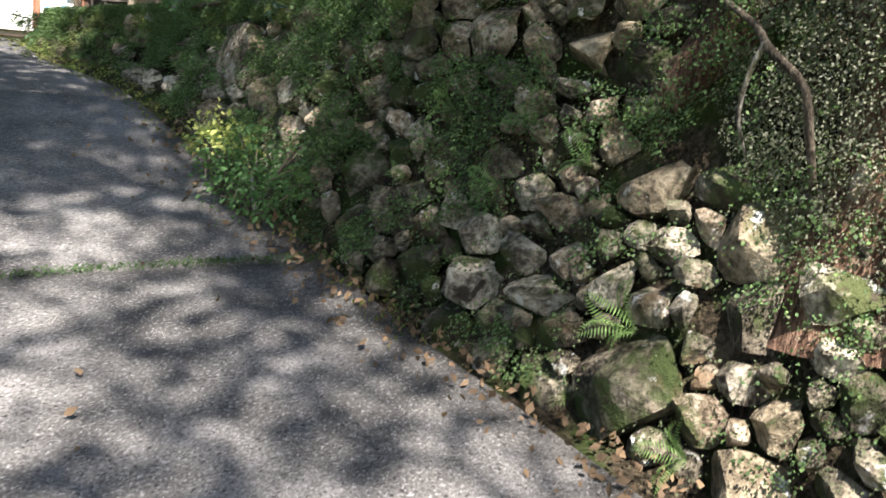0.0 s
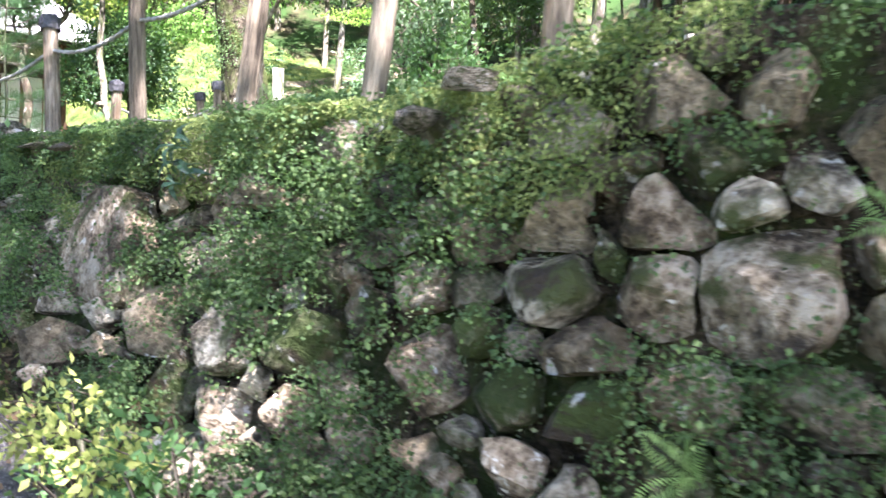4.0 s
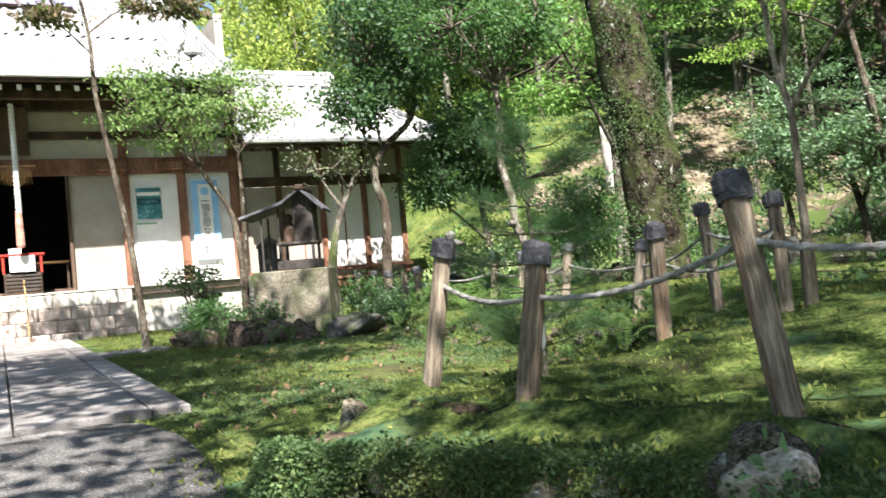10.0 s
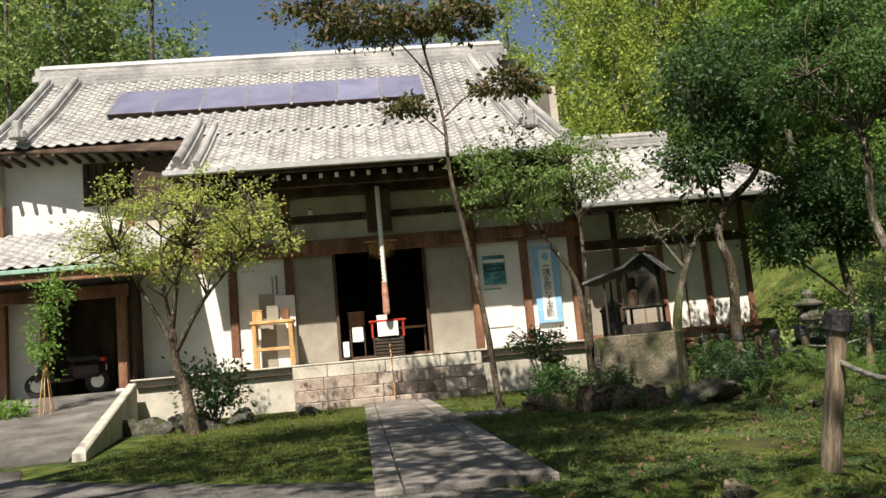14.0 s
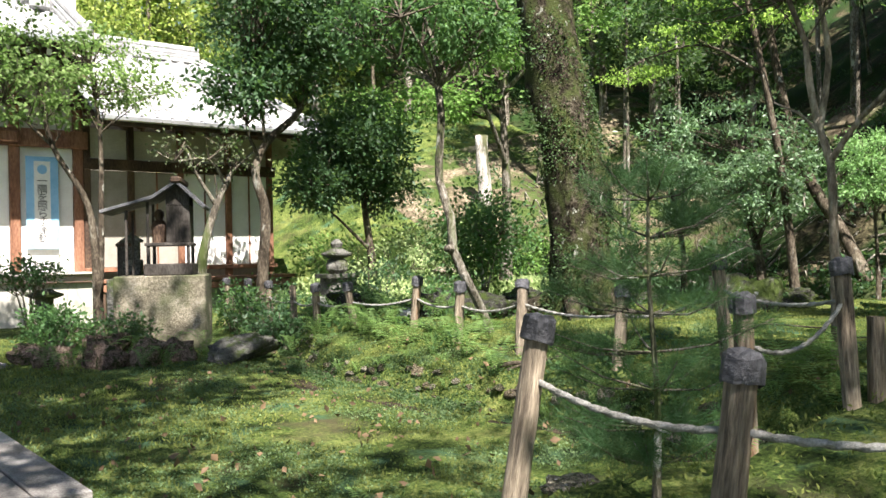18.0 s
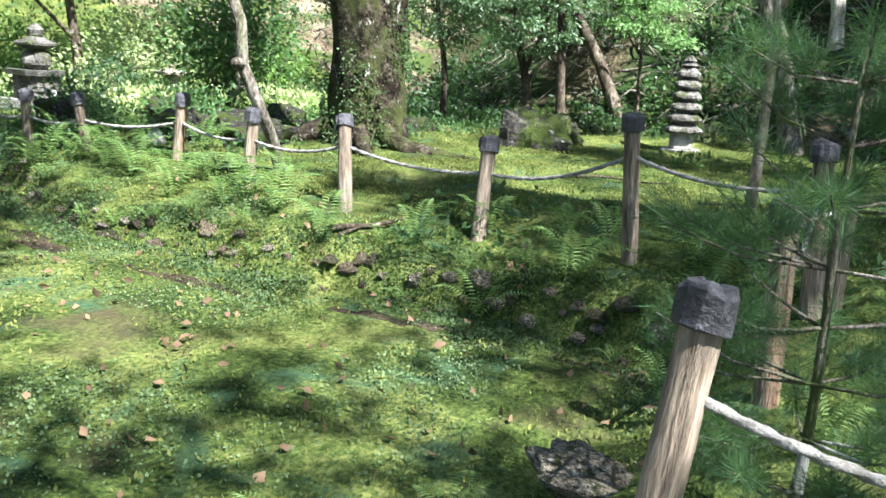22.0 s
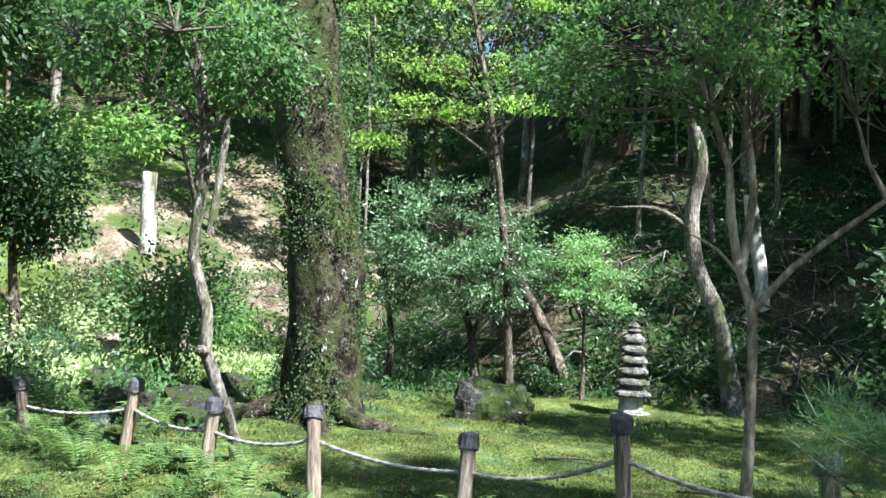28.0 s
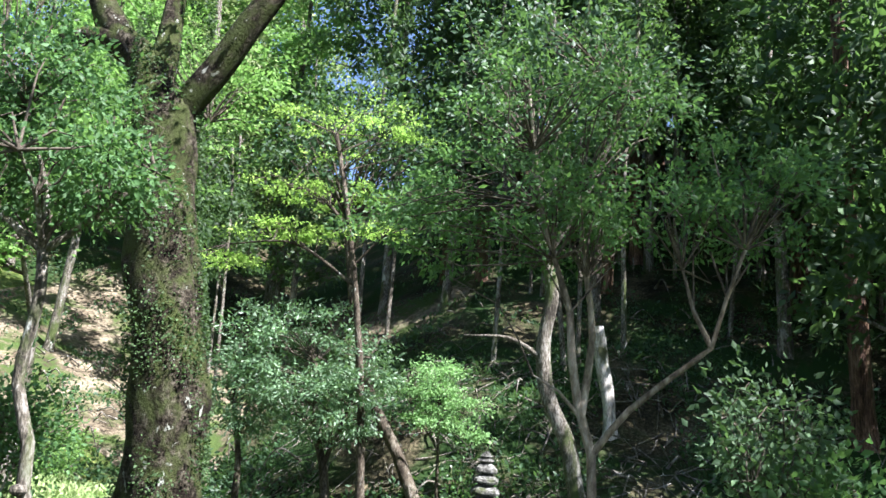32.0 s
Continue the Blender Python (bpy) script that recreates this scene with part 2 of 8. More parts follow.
# ---- builders ----
def part(name, shape, material, parent=None, label=""):
    """Links a bmesh or a mesh as one object under a thing, or at top level."""
    if isinstance(shape, bmesh.types.BMesh):
        me = bpy.data.meshes.new(name)
        shape.to_mesh(me)
        shape.free()
    else:
        me = shape
    if not me.materials:
        for m in (material if isinstance(material, (list, tuple)) else [material]):
            me.materials.append(m)
    ob = new(name, me)
    ob.parent = parent
    if label:
        ob["label"] = label
    return ob


def thing(name, label, category, at=(0, 0, 0), turn=0.0, group="", kind=""):
    ob = new(name)
    ob.empty_display_size = 0.1
    ob.matrix_basis = pose(*at, 0, 0, turn)
    return tagged(ob, label, category, group, kind)


def grid_mesh(name, co, faces, smooth=False):
    """A mesh from numpy arrays of places and of triangles or quads."""
    co, faces = np.asarray(co, dtype=np.float32), np.asarray(faces, dtype=np.int32)
    me = bpy.data.meshes.new(name)
    n, k = faces.shape
    me.vertices.add(len(co))
    me.vertices.foreach_set("co", co.ravel())
    me.loops.add(n * k)
    me.loops.foreach_set("vertex_index", faces.ravel())
    me.polygons.add(n)
    me.polygons.foreach_set("loop_start", np.arange(0, n * k, k, dtype=np.int32))
    me.update(calc_edges=True)
    if smooth:
        me.shade_smooth()
    return me


def box(bm, lo, hi, bevel=0.0, m=None):
    """A box between two corners, its edges bevelled, added to bm."""
    a, b = Vector(lo), Vector(hi)
    made = bmesh.ops.create_cube(bm, size=1.0)["verts"]
    for v in made:
        v.co = Vector(((a[i] + b[i]) / 2 + v.co[i] * (b[i] - a[i]) for i in range(3)))
    if bevel:
        edges = {e for v in made for e in v.link_edges}
        made = bmesh.ops.bevel(bm, geom=list(edges), offset=bevel, segments=1, affect="EDGES")["verts"]
    if m is not None:
        bmesh.ops.transform(bm, matrix=m, verts=list({v for v in made}))
    return bm


def cube(lo, hi, bevel=0.006):
    return box(bmesh.new(), lo, hi, bevel)


def spline(points, step):
    """Points along a smooth curve through the given ones."""
    p = [Vector(q) for q in points]
    p = [p[0] * 2 - p[1]] + p + [p[-1] * 2 - p[-2]]
    out = []
    for i in range(1, len(p) - 2):
        n = max(1, int((p[i + 1] - p[i]).length / step))
        for k in range(n):
            t = k / n
            a, b, c, d = p[i - 1], p[i], p[i + 1], p[i + 2]
            out.append(0.5 * (2 * b + (c - a) * t + (2 * a - 5 * b + 4 * c - d) * t * t + (3 * b - a - 3 * c + d) * t ** 3))
    return out + [p[-2]]


def tube(points, r0, r1, sides=8, step=0.15, rough=0.08, flare=0.0, seed=0):
    """A tapered, slightly uneven limb along a smooth curve, as arrays."""
    line = spline(points, step)
    n = len(line)
    co, up = [], Vector((0.3, 0.9, 0.1))
    for i, c in enumerate(line):
        d = (line[min(i + 1, n - 1)] - line[max(i - 1, 0)]).normalized()
        a = d.cross(up)
        if a.length < 0.1:
            a = d.cross(Vector((1, 0, 0)))
        a.normalize()
        b = d.cross(a)
        f = i / max(1, n - 1)
        r = r0 + (r1 - r0) * f
        r += flare * r0 * math.exp(-f * n * step / 0.28)
        for k in range(sides):
            w = 2 * math.pi * k / sides
            j = 1 + rough * 2.2 * noise.noise(Vector((math.cos(w) * 1.4 + seed * 3.1, math.sin(w) * 1.4, i * step * 1.6)))
            co.append(c + (a * math.cos(w) + b * math.sin(w)) * r * j)
    faces = [(i * sides + k, i * sides + (k + 1) % sides, (i + 1) * sides + (k + 1) % sides, (i + 1) * sides + k) for i in range(n - 1) for k in range(sides)]
    top = len(co)
    co.append(line[-1])
    faces += [((n - 1) * sides + k, (n - 1) * sides + (k + 1) % sides, top, top) for k in range(sides)]
    return np.array([tuple(v) for v in co]), np.array(faces)


def tube_mesh(name, limbs):
    """One mesh out of several limbs."""
    cos, fs, base = [], [], 0
    for co, f in limbs:
        cos.append(co)
        fs.append(f + base)
        base += len(co)
    co, f = np.concatenate(cos), np.concatenate(fs)
    me = bpy.data.meshes.new(name)
    me.from_pydata(co.tolist(), [], [tuple(dict.fromkeys(q)) for q in f.tolist()])
    me.shade_smooth()
    return me


def leaves(name, at, out, size, rng, long=1.9, droop=0.25, spread=0.8):
    """Many small folded leaves at places, turned about the directions out."""
    n = len(at)
    way = out + rng.normal(0, spread, (n, 3))
    way[:, 2] -= droop
    way /= np.linalg.norm(way, axis=1)[:, None] + 1e-9
    side = np.cross(way, rng.normal(0, 1, (n, 3)))
    side /= np.linalg.norm(side, axis=1)[:, None] + 1e-9
    up = np.cross(side, way)
    s = (size * rng.uniform(0.6, 1.3, n))[:, None]
    w = s / long
    co = np.stack([at, at + way * s * 0.45 + side * w * 0.5 + up * w * 0.18, at + way * s, at + way * s * 0.45 - side * w * 0.5 + up * w * 0.18], 1).reshape(-1, 3)
    i = np.arange(n)[:, None] * 4
    return grid_mesh(name, co, np.concatenate([i + [0, 1, 2], i + [0, 2, 3]], 0))


def in_clumps(rng, blobs, per, clump=0.35, flat=1.0):
    """Leaf places and directions in clumps spread over ellipsoids (centre, radii, count)."""
    at, out, mids = [], [], []
    for c, r, count in blobs:
        c, r = np.array(c), np.array(r)
        d = rng.normal(0, 1, (count, 3))
        d /= np.linalg.norm(d, axis=1)[:, None]
        mid = c + d * r * (rng.uniform(0.25, 1.08, (count, 1)) ** 0.6)
        mids.append(mid)
        for q in mid:
            k = int(per * rng.uniform(0.5, 1.5))
            e = rng.normal(0, 0.5, (k, 3)) * clump * rng.uniform(0.6, 1.3)
            e[:, 2] *= flat
            at.append(q + e)
            out.append(e / clump + (q - c) / r * 0.6)
    return np.concatenate(at), np.concatenate(out), np.concatenate(mids)


def tree(name, label, category, trunk, r0, r1, limbs, blobs, leaf, bark, size=0.09, per=40, clump=0.35, flat=1.0, long=1.9, seed=1, flare=0.35, sides=10, twigs=True, droop=0.25, group="", rough=0.08):
    """A tree: trunk, limbs (points, thick, thin) and a crown of clumped leaves, with twigs that carry the clumps."""
    rng = np.random.default_rng(seed)
    base = trunk[0]
    root = thing(name, label, category, base, group=group)
    back = np.array(base)
    co, f = tube(trunk, r0, r1, sides, flare=flare, seed=seed, rough=rough)
    part("trunk", tube_mesh("trunk", [(co - back, f)]), bark, root)
    carriers = [Vector(p) for p in spline(trunk, 0.3)][-8:]
    for pts, a, b in limbs:
        co, f = tube(pts, a, b, 7, seed=seed + 5)
        part("branch", tube_mesh("branch", [(co - back, f)]), bark, root)
        carriers += spline(pts, 0.3)[1:]
    if blobs:
        at, out, mids = in_clumps(rng, blobs, per, clump, flat)
        part("crown", leaves("crown", at - back, out, size, rng, long, droop), leaf, root)["kind"] = "stuff"
        if twigs:
            made = []
            cs = np.array([tuple(v) for v in carriers])
            for q in mids[:: max(1, len(mids) // 140)]:
                near = cs[np.argmin(np.linalg.norm(cs - q + [0, 0, 0.25], axis=1))]
                bend = (near + q) / 2 + rng.normal(0, 0.08, 3) + [0, 0, 0.06]
                co, f = tube([near, bend, q], max(0.006, r1 * 0.35), 0.003, 4, 0.25, 0)
                made.append((co - back, f))
            part("twig_mass", tube_mesh("twig_mass", made), TWIG, root)["kind"] = "stuff"
    return root

# ---- ground ----
def smooth(a, b, v):
    t = np.clip((v - a) / (b - a), 0, 1)
    return t * t * (3 - 2 * t)


DRIVE_Y = (-60, -8, 0, 1.7, 3, 4, 5, 6, 7, 8, 9, 10, 11, 12, 22, 60)
DRIVE_Z = (-11, -1.7, -0.03, 0.27, 0.47, 0.68, 0.93, 1.2, 1.48, 1.73, 1.93, 2.07, 2.14, 2.17, 2.28, 2.4)


def wall_foot(y):
    """Where the foot of the stone wall runs."""
    return np.interp(y, (-8, 0, 1.7, 2.7, 3.8, 5, 7, 7.6, 8.2, 8.7, 9.15, 9.5, 9.9, 10.3), (2.6, 2.45, 2.32, 2.22, 2.15, 2.1, 2.12, 2.06, 1.93, 1.75, 1.52, 1.56, 1.9, 2.3))


def edge_x(y):
    """The edge between the lawn and the moss bank."""
    return np.interp(y, (10.0, 11.4, 13.2, 14.5), (4.9, 4.84, 4.62, 4.58)) + 0.03 * np.sin(y * 5.3) + 1.1 * smooth(14.0, 17.5, y)


def height(x, y):
    """The height of the ground at arrays of x and y."""
    low = np.interp(y, DRIVE_Y, DRIVE_Z)
    bank = 2.43 + 0.04 * np.sin(x * 1.3) * np.sin(y * 0.9) + 0.03 * np.sin(x * 3.1 + y * 2.3)
    bank = bank + 0.15 * np.where(y < 9.6, smooth(3.0, 4.4, x), smooth(4.4, 6.0, x)) * (1 - 0.7 * smooth(8.0, 12.0, x))
    hill = 2.45 + 0.62 * np.clip(x - 13.9 - 0.5 * np.sin(y * 0.35) - np.clip(y - 15, 0, 12) * 0.45, 0, 26) + 0.3 * np.clip(y - 27, 0, 30)
    hill += 0.12 * np.sin(x * 1.7 + y * 0.8) * np.clip((x - 13) / 4, 0, 1)
    back = 2.45 + 0.55 * np.clip(x * 0.6 + y * 0.8 - 24.6 + 0.3 * np.sin(x * 0.9), 0, 22)
    hill = np.maximum(hill, back)
    bank = np.where(hill > 2.47, bank - 2.43 + hill - 0.02, bank)
    south = smooth(2.0, -4.0, y) * np.clip(x - 2.9, 0, 8) * 0.42
    bank = bank + south
    face = smooth(0.5, 0.72, x - wall_foot(y)) * (1 - smooth(9.75, 10.35, y))
    edge = edge_x(y)
    up = np.maximum(face, 0.8 * smooth(-0.07, 0.08, x - edge) + 0.2 * smooth(0.0, 0.6, x - edge))
    far = smooth(20.5, 22.0, y) * (1 - smooth(8.0, 13.0, x))
    up = up * (1 - far)
    return low * (1 - up) + bank * up


def ground_z(x, y):
    return float(height(np.array([float(x)]), np.array([float(y)]))[0])


xs = np.unique(np.round(np.concatenate([-np.geomspace(5, 500, 18), np.arange(-5, 1.8, 0.25), np.arange(1.8, 6.4, 0.07), np.arange(6.4, 16, 0.16), np.arange(16, 42, 0.6), np.geomspace(42, 500, 12)]), 3))
ys = np.unique(np.round(np.concatenate([-np.geomspace(4, 500, 18), np.arange(-4, 8, 0.14), np.arange(8, 15, 0.08), np.arange(15, 30, 0.25), np.geomspace(30, 500, 22)]), 3))
X, Y = np.meshgrid(xs, ys, indexing="ij")
Z = height(X, Y)
on_drive = X < wall_foot(Y) + 0.1
rough_z = np.array([[noise.noise(Vector((a * 2.1, b * 2.1, 0.3))) * 0.03 + noise.noise(Vector((a * 7, b * 7, 2.0))) * 0.018 if 1.8 < a < 16 and b > 2 else 0.0 for b in ys] for a in xs])
Z = Z + np.where(on_drive & (Y < 9.6), -0.03, rough_z)
gi = np.arange(len(xs) * len(ys)).reshape(len(xs), len(ys))
quads = np.stack([gi[:-1, :-1], gi[1:, :-1], gi[1:, 1:], gi[:-1, 1:]], -1).reshape(-1, 4)
me = grid_mesh("ground", np.stack([X, Y, Z], -1).reshape(-1, 3), quads, True)
for m in (MOSS, LITTER, SOIL, EARTH):
    me.materials.append(m)
mx, my = X.reshape(-1)[quads[:, 0]], Y.reshape(-1)[quads[:, 0]]
zone = np.where(mx > 13.9 + 0.5 * np.sin(my * 0.35) + np.clip(my - 15, 0, 12) * 0.45, 1, 0)
bare = (mx * 0.6 + my * 0.8 + 0.6 * np.sin(mx * 1.3) + 0.5 * np.sin(my * 1.7) > 25.6) & (mx > 13.2) & (mx < 23 + np.sin(my)) & (my < 27)
zone = np.where(bare, 3, zone)
zone = np.where((mx > wall_foot(my) - 0.3) & (mx < wall_foot(my) + 0.68) & (my < 9.4), 2, zone)
line = 4.4 + 0.25 * np.sin(my * 0.8) + 1.1 * smooth(14.0, 17.5, my)
zone = np.where((np.abs(mx - line) < 0.04 + 0.05 * np.sin(my * 5)) & (my > 10.0) & (my < 17), 2, zone)
me.polygons.foreach_set("material_index", zone.astype(np.int32))
tagged(part("ground", me, MOSS), "mossy garden ground rising to a littered wooded hillside", "ground", kind="structure")


def drive_left(y):
    return np.interp(y, (-9, 4, 9, 12, 14, 16), (-1.6, -1.6, -1.9, -3.5, -6.5, -9.0))


def drive_right(y):
    return np.interp(y, (-9, 5, 7.5, 8.6, 9.5, 10, 11, 11.7, 12.6, 13.4, 14.2, 15, 16), (2.25, 2.1, 1.9, 1.45, 1.46, 1.6, 1.58, 1.4, 0.3, -0.9, -2.0, -3.0, -3.4))


drive = thing("road", "grey worn concrete driveway climbing beside the stone wall", "driveway", kind="structure")
joints = [-9.0, -6.5, -4.0, -1.6, 1.2, 4.05, 7.2, 9.4, 11.6, 16.0]
for a, b in zip(joints, joints[1:]):
    us, vs = np.linspace(0, 1, 15), np.linspace(a + 0.012, b - 0.012, 10)
    co = []
    for v in vs:
        right = min(float(drive_right(v)), float(wall_foot(v)) + 0.06 if v < 9.5 else 99)
        for u in us:
            x = drive_left(v) + (right - drive_left(v)) * u
            co.append((x, v + 0.12 * math.sin(x * 1.1) * 0.4, np.interp(v, DRIVE_Y, DRIVE_Z) + 0.016 + 0.012 * noise.noise(Vector((x, v, 0)))))
    k = len(co)
    co += [(x, y, z - 0.06) for x, y, z in co]
    fs = [(j * 15 + i, j * 15 + i + 1, (j + 1) * 15 + i + 1, (j + 1) * 15 + i) for j in range(9) for i in range(14)]
    rim = [i for i in range(15)] + [j * 15 + 14 for j in range(1, 10)] + [9 * 15 + i for i in range(13, -1, -1)] + [j * 15 for j in range(8, 0, -1)]
    fs += [(rim[i], rim[i] + k, rim[(i + 1) % len(rim)] + k, rim[(i + 1) % len(rim)]) for i in range(len(rim))]
    part("slab", grid_mesh("slab", co, fs, False), CONCRETE, drive)

# ---- dry stone wall ----
WALL_TOP = 2.44


def wall_top(y):
    """How high the stones reach; the moss slopes up behind them."""
    return np.interp(y, (0, 3.5, 4.3, 8.6, 9.3, 10.2), (2.5, 2.5, 2.36, 2.34, 2.32, 2.1))


def top_z(x, y):
    """The ground or, at the wall's head, the moss that caps it."""
    z = height(x, y)
    f = np.clip((x - wall_x(y, wall_top(y)) - 0.05) / 0.55, 0, 1)
    cap = wall_top(y) + (np.maximum(height(wall_foot(y) + 0.95, y), wall_top(y)) - wall_top(y)) * smooth(0, 1, f)
    return np.where((f > 0) & (x < wall_foot(y) + 0.95) & (y < 10.2), np.maximum(z, cap + 0.01), z)


def wall_x(y, z):
    """The face of the wall at a place along it and a height."""
    zd = np.interp(y, DRIVE_Y, DRIVE_Z)
    h = np.clip((z - zd) / (WALL_TOP - zd + 0.01), 0, 1)
    lean = np.interp(y, (0, 2.8, 3.6, 7.8, 9.0, 10.3), (0.6, 0.58, 0.42, 0.42, 0.2, 0.16))
    return wall_foot(y) + lean * (1 - (1 - h) ** 1.6)


def stone_mesh(seed, detail=3):
    """An angular field stone about 2 across, its edges worn."""
    rr = np.random.default_rng(seed)
    bm = bmesh.new()
    for q in rr.normal(0, 1, (15, 3)):
        q = q / (np.sum(np.abs(q) ** 3.2) ** (1 / 3.2)) * rr.uniform(0.78, 1.0)
        bm.verts.new(q)
    bmesh.ops.convex_hull(bm, input=bm.verts)
    bmesh.ops.delete(bm, geom=[v for v in bm.verts if not v.link_faces], context="VERTS")
    bmesh.ops.subdivide_edges(bm, edges=bm.edges, cuts=detail, use_grid_fill=True)
    for i in range(1):
        bmesh.ops.smooth_vert(bm, verts=bm.verts, factor=0.4, use_axis_x=True, use_axis_y=True, use_axis_z=True)
    o = Vector((seed * 7.3, seed * 3.1, seed))
    for v in bm.verts:
        v.co = v.co * (1.06 + 0.08 * noise.noise(v.co * 2.3 + o) + 0.05 * noise.noise(v.co * 6 + o))
    me = bpy.data.meshes.new("stone")
    bm.to_mesh(me)
    bm.free()
    me.shade_smooth()
    me.set_sharp_from_angle(angle=radians(28))
    return me


def clipped(poly, mid, way):
    """The part of a flat polygon that lies on the near side of a line."""
    out = []
    for i, a in enumerate(poly):
        b = poly[(i + 1) % len(poly)]
        da, db = (a - mid) @ way, (b - mid) @ way
        if da <= 0:
            out.append(a)
        if da * db < 0:
            out.append(a + (b - a) * da / (da - db))
    return out


def fitted_stone(poly, depth, seed, flat=False):
    """A stone with the given outline (along, up), fitted between its neighbours: blunt corners and a broken face towards -x."""
    rr = np.random.default_rng(seed)
    poly = [q for j, a in enumerate(poly) for q in (a * 0.86 + poly[(j + 1) % len(poly)] * 0.14, a * 0.5 + poly[(j + 1) % len(poly)] * 0.5, a * 0.14 + poly[(j + 1) % len(poly)] * 0.86)]
    size = max(np.linalg.norm(q) for q in poly)
    keep = [poly[0]]
    for q in poly[1:]:
        if np.linalg.norm(q - keep[-1]) > size * 0.13:
            keep.append(q)
    poly, n = keep, len(keep)
    cuts = [(rr.normal(0, 0.2, 2), 1.0)] + [(rr.normal(0, 0.8, 2), rr.uniform(0.95, 1.2)) for i in range(0 if flat else 6)]
    if flat:
        cuts[0] = (np.array((0.02, -0.05)), 1.0)
    co = []
    for f, k in ((0.0, 0.95), (0.55, 1.0), (0.84, 0.975), (1.0, 0.88), (1.0, 0.7), (1.0, 0.46), (1.0, 0.22)):
        for q in poly:
            w = q * k * (1 + rr.normal(0, 0.012))
            face = min(c * depth + w @ s for s, c in cuts)
            rough = 0.016 * noise.noise(Vector((w[0] * 14 + seed, w[1] * 14, f))) + 0.008 * noise.noise(Vector((w[0] * 40, w[1] * 40 + seed, f)))
            co.append((-(min(f * depth, face) + rough), w[0], w[1]))
    co.append((-depth * 1.02, 0, 0))
    fs = [(j * n + i, (j + 1) * n + i, (j + 1) * n + (i + 1) % n, j * n + (i + 1) % n) for j in range(6) for i in range(n)]
    fs += [(6 * n + i, 7 * n, 6 * n + (i + 1) % n) for i in range(n)]
    return np.array(co), fs


def stone_from(co, fs):
    me = bpy.data.meshes.new("stone")
    me.from_pydata([tuple(v) for v in co], [], fs)
    me.shade_smooth()
    me.set_sharp_from_angle(angle=radians(32))
    return me


wall = thing("wall_garden", "old dry stone retaining wall with moss, ivy and ferns", "stone wall", kind="structure")
vs, hs = np.linspace(-3, 10.2, 190), np.linspace(0, 1, 34)
co = []
for y in vs:
    zd = float(np.interp(y, DRIVE_Y, DRIVE_Z)) - 0.1
    for h in hs:
        z = zd + (float(wall_top(y)) - zd) * h
        n = noise.noise(Vector((y * 3, z * 3, 1))) * 0.05 + noise.noise(Vector((y * 9, z * 9, 4))) * 0.02
        co.append((float(wall_x(y, z)) + 0.1 + n, y, z))
    co.append((float(wall_x(y, z)) + 0.3, y, float(wall_top(y)) - 0.08))
gi = np.arange(len(co)).reshape(len(vs), 35)
capx = np.linspace(0, 1, 16)
cap = [(float(wall_x(y, wall_top(y))) + 0.03 + (float(wall_foot(y)) + 1.0 - float(wall_x(y, wall_top(y)))) * k, y) for y in vs for k in capx]
cap = [(x, y, float(top_z(np.array(x), np.array(y))) + 0.07 * noise.noise(Vector((x * 2.5, y * 2.5, 0))) + 0.03 * noise.noise(Vector((x * 9, y * 9, 3)))) for x, y in cap]
ci = np.arange(len(cap)).reshape(len(vs), 16)
cap_mesh_top = grid_mesh("moss_cap", cap, np.stack([ci[:-1, :-1], ci[:-1, 1:], ci[1:, 1:], ci[1:, :-1]], -1).reshape(-1, 4), True)
cap_mesh_top.materials.append(MOSS)
cap_mesh_top.materials.append(SOIL)
cap_mesh_top.polygons.foreach_set("material_index", (np.repeat(vs[:-1], 15) < 3.9).astype(np.int32))
part("moss_cap", cap_mesh_top, MOSS, wall, "thick green moss over the top of the wall")
part("backing", grid_mesh("backing", co, np.stack([gi[:-1, :-1], gi[:-1, 1:], gi[1:, 1:], gi[1:, :-1]], -1).reshape(-1, 4), True), SOIL, wall, "dark soil and moss between the stones")

# place along the wall, height, width, height of stone, kind of stone
STONES_HEAD = [(3.14, 2.27, 0.32, 0.36, 3), (3.36, 1.92, 0.31, 0.29, 2), (2.88, 2.06, 0.17, 0.27, 2), (2.83, 1.82, 0.27, 0.26, 3), (3.09, 1.84, 0.21, 0.22, 3),
               (3.87, 2.07, 0.21, 0.2, 3), (3.63, 2.06, 0.26, 0.13, 2), (3.85, 1.88, 0.31, 0.17, 1), (3.59, 1.9, 0.18, 0.16, 2), (3.6, 2.33, 0.3, 0.13, 3),
               (3.4, 2.34, 0.19, 0.14, 3), (3.27, 2.15, 0.13, 0.12, 1), (4.38, 1.99, 0.13, 0.09, 1), (3.89, 1.45, 0.23, 0.14, 2), (2.64, 1.58, 0.14, 0.16, 2),
               (3.23, 1.69, 0.26, 0.13, 0), (3.71, 1.62, 0.27, 0.14, 0), (2.76, 1.43, 0.17, 0.15, 0), (3.01, 1.58, 0.21, 0.11, 2)]
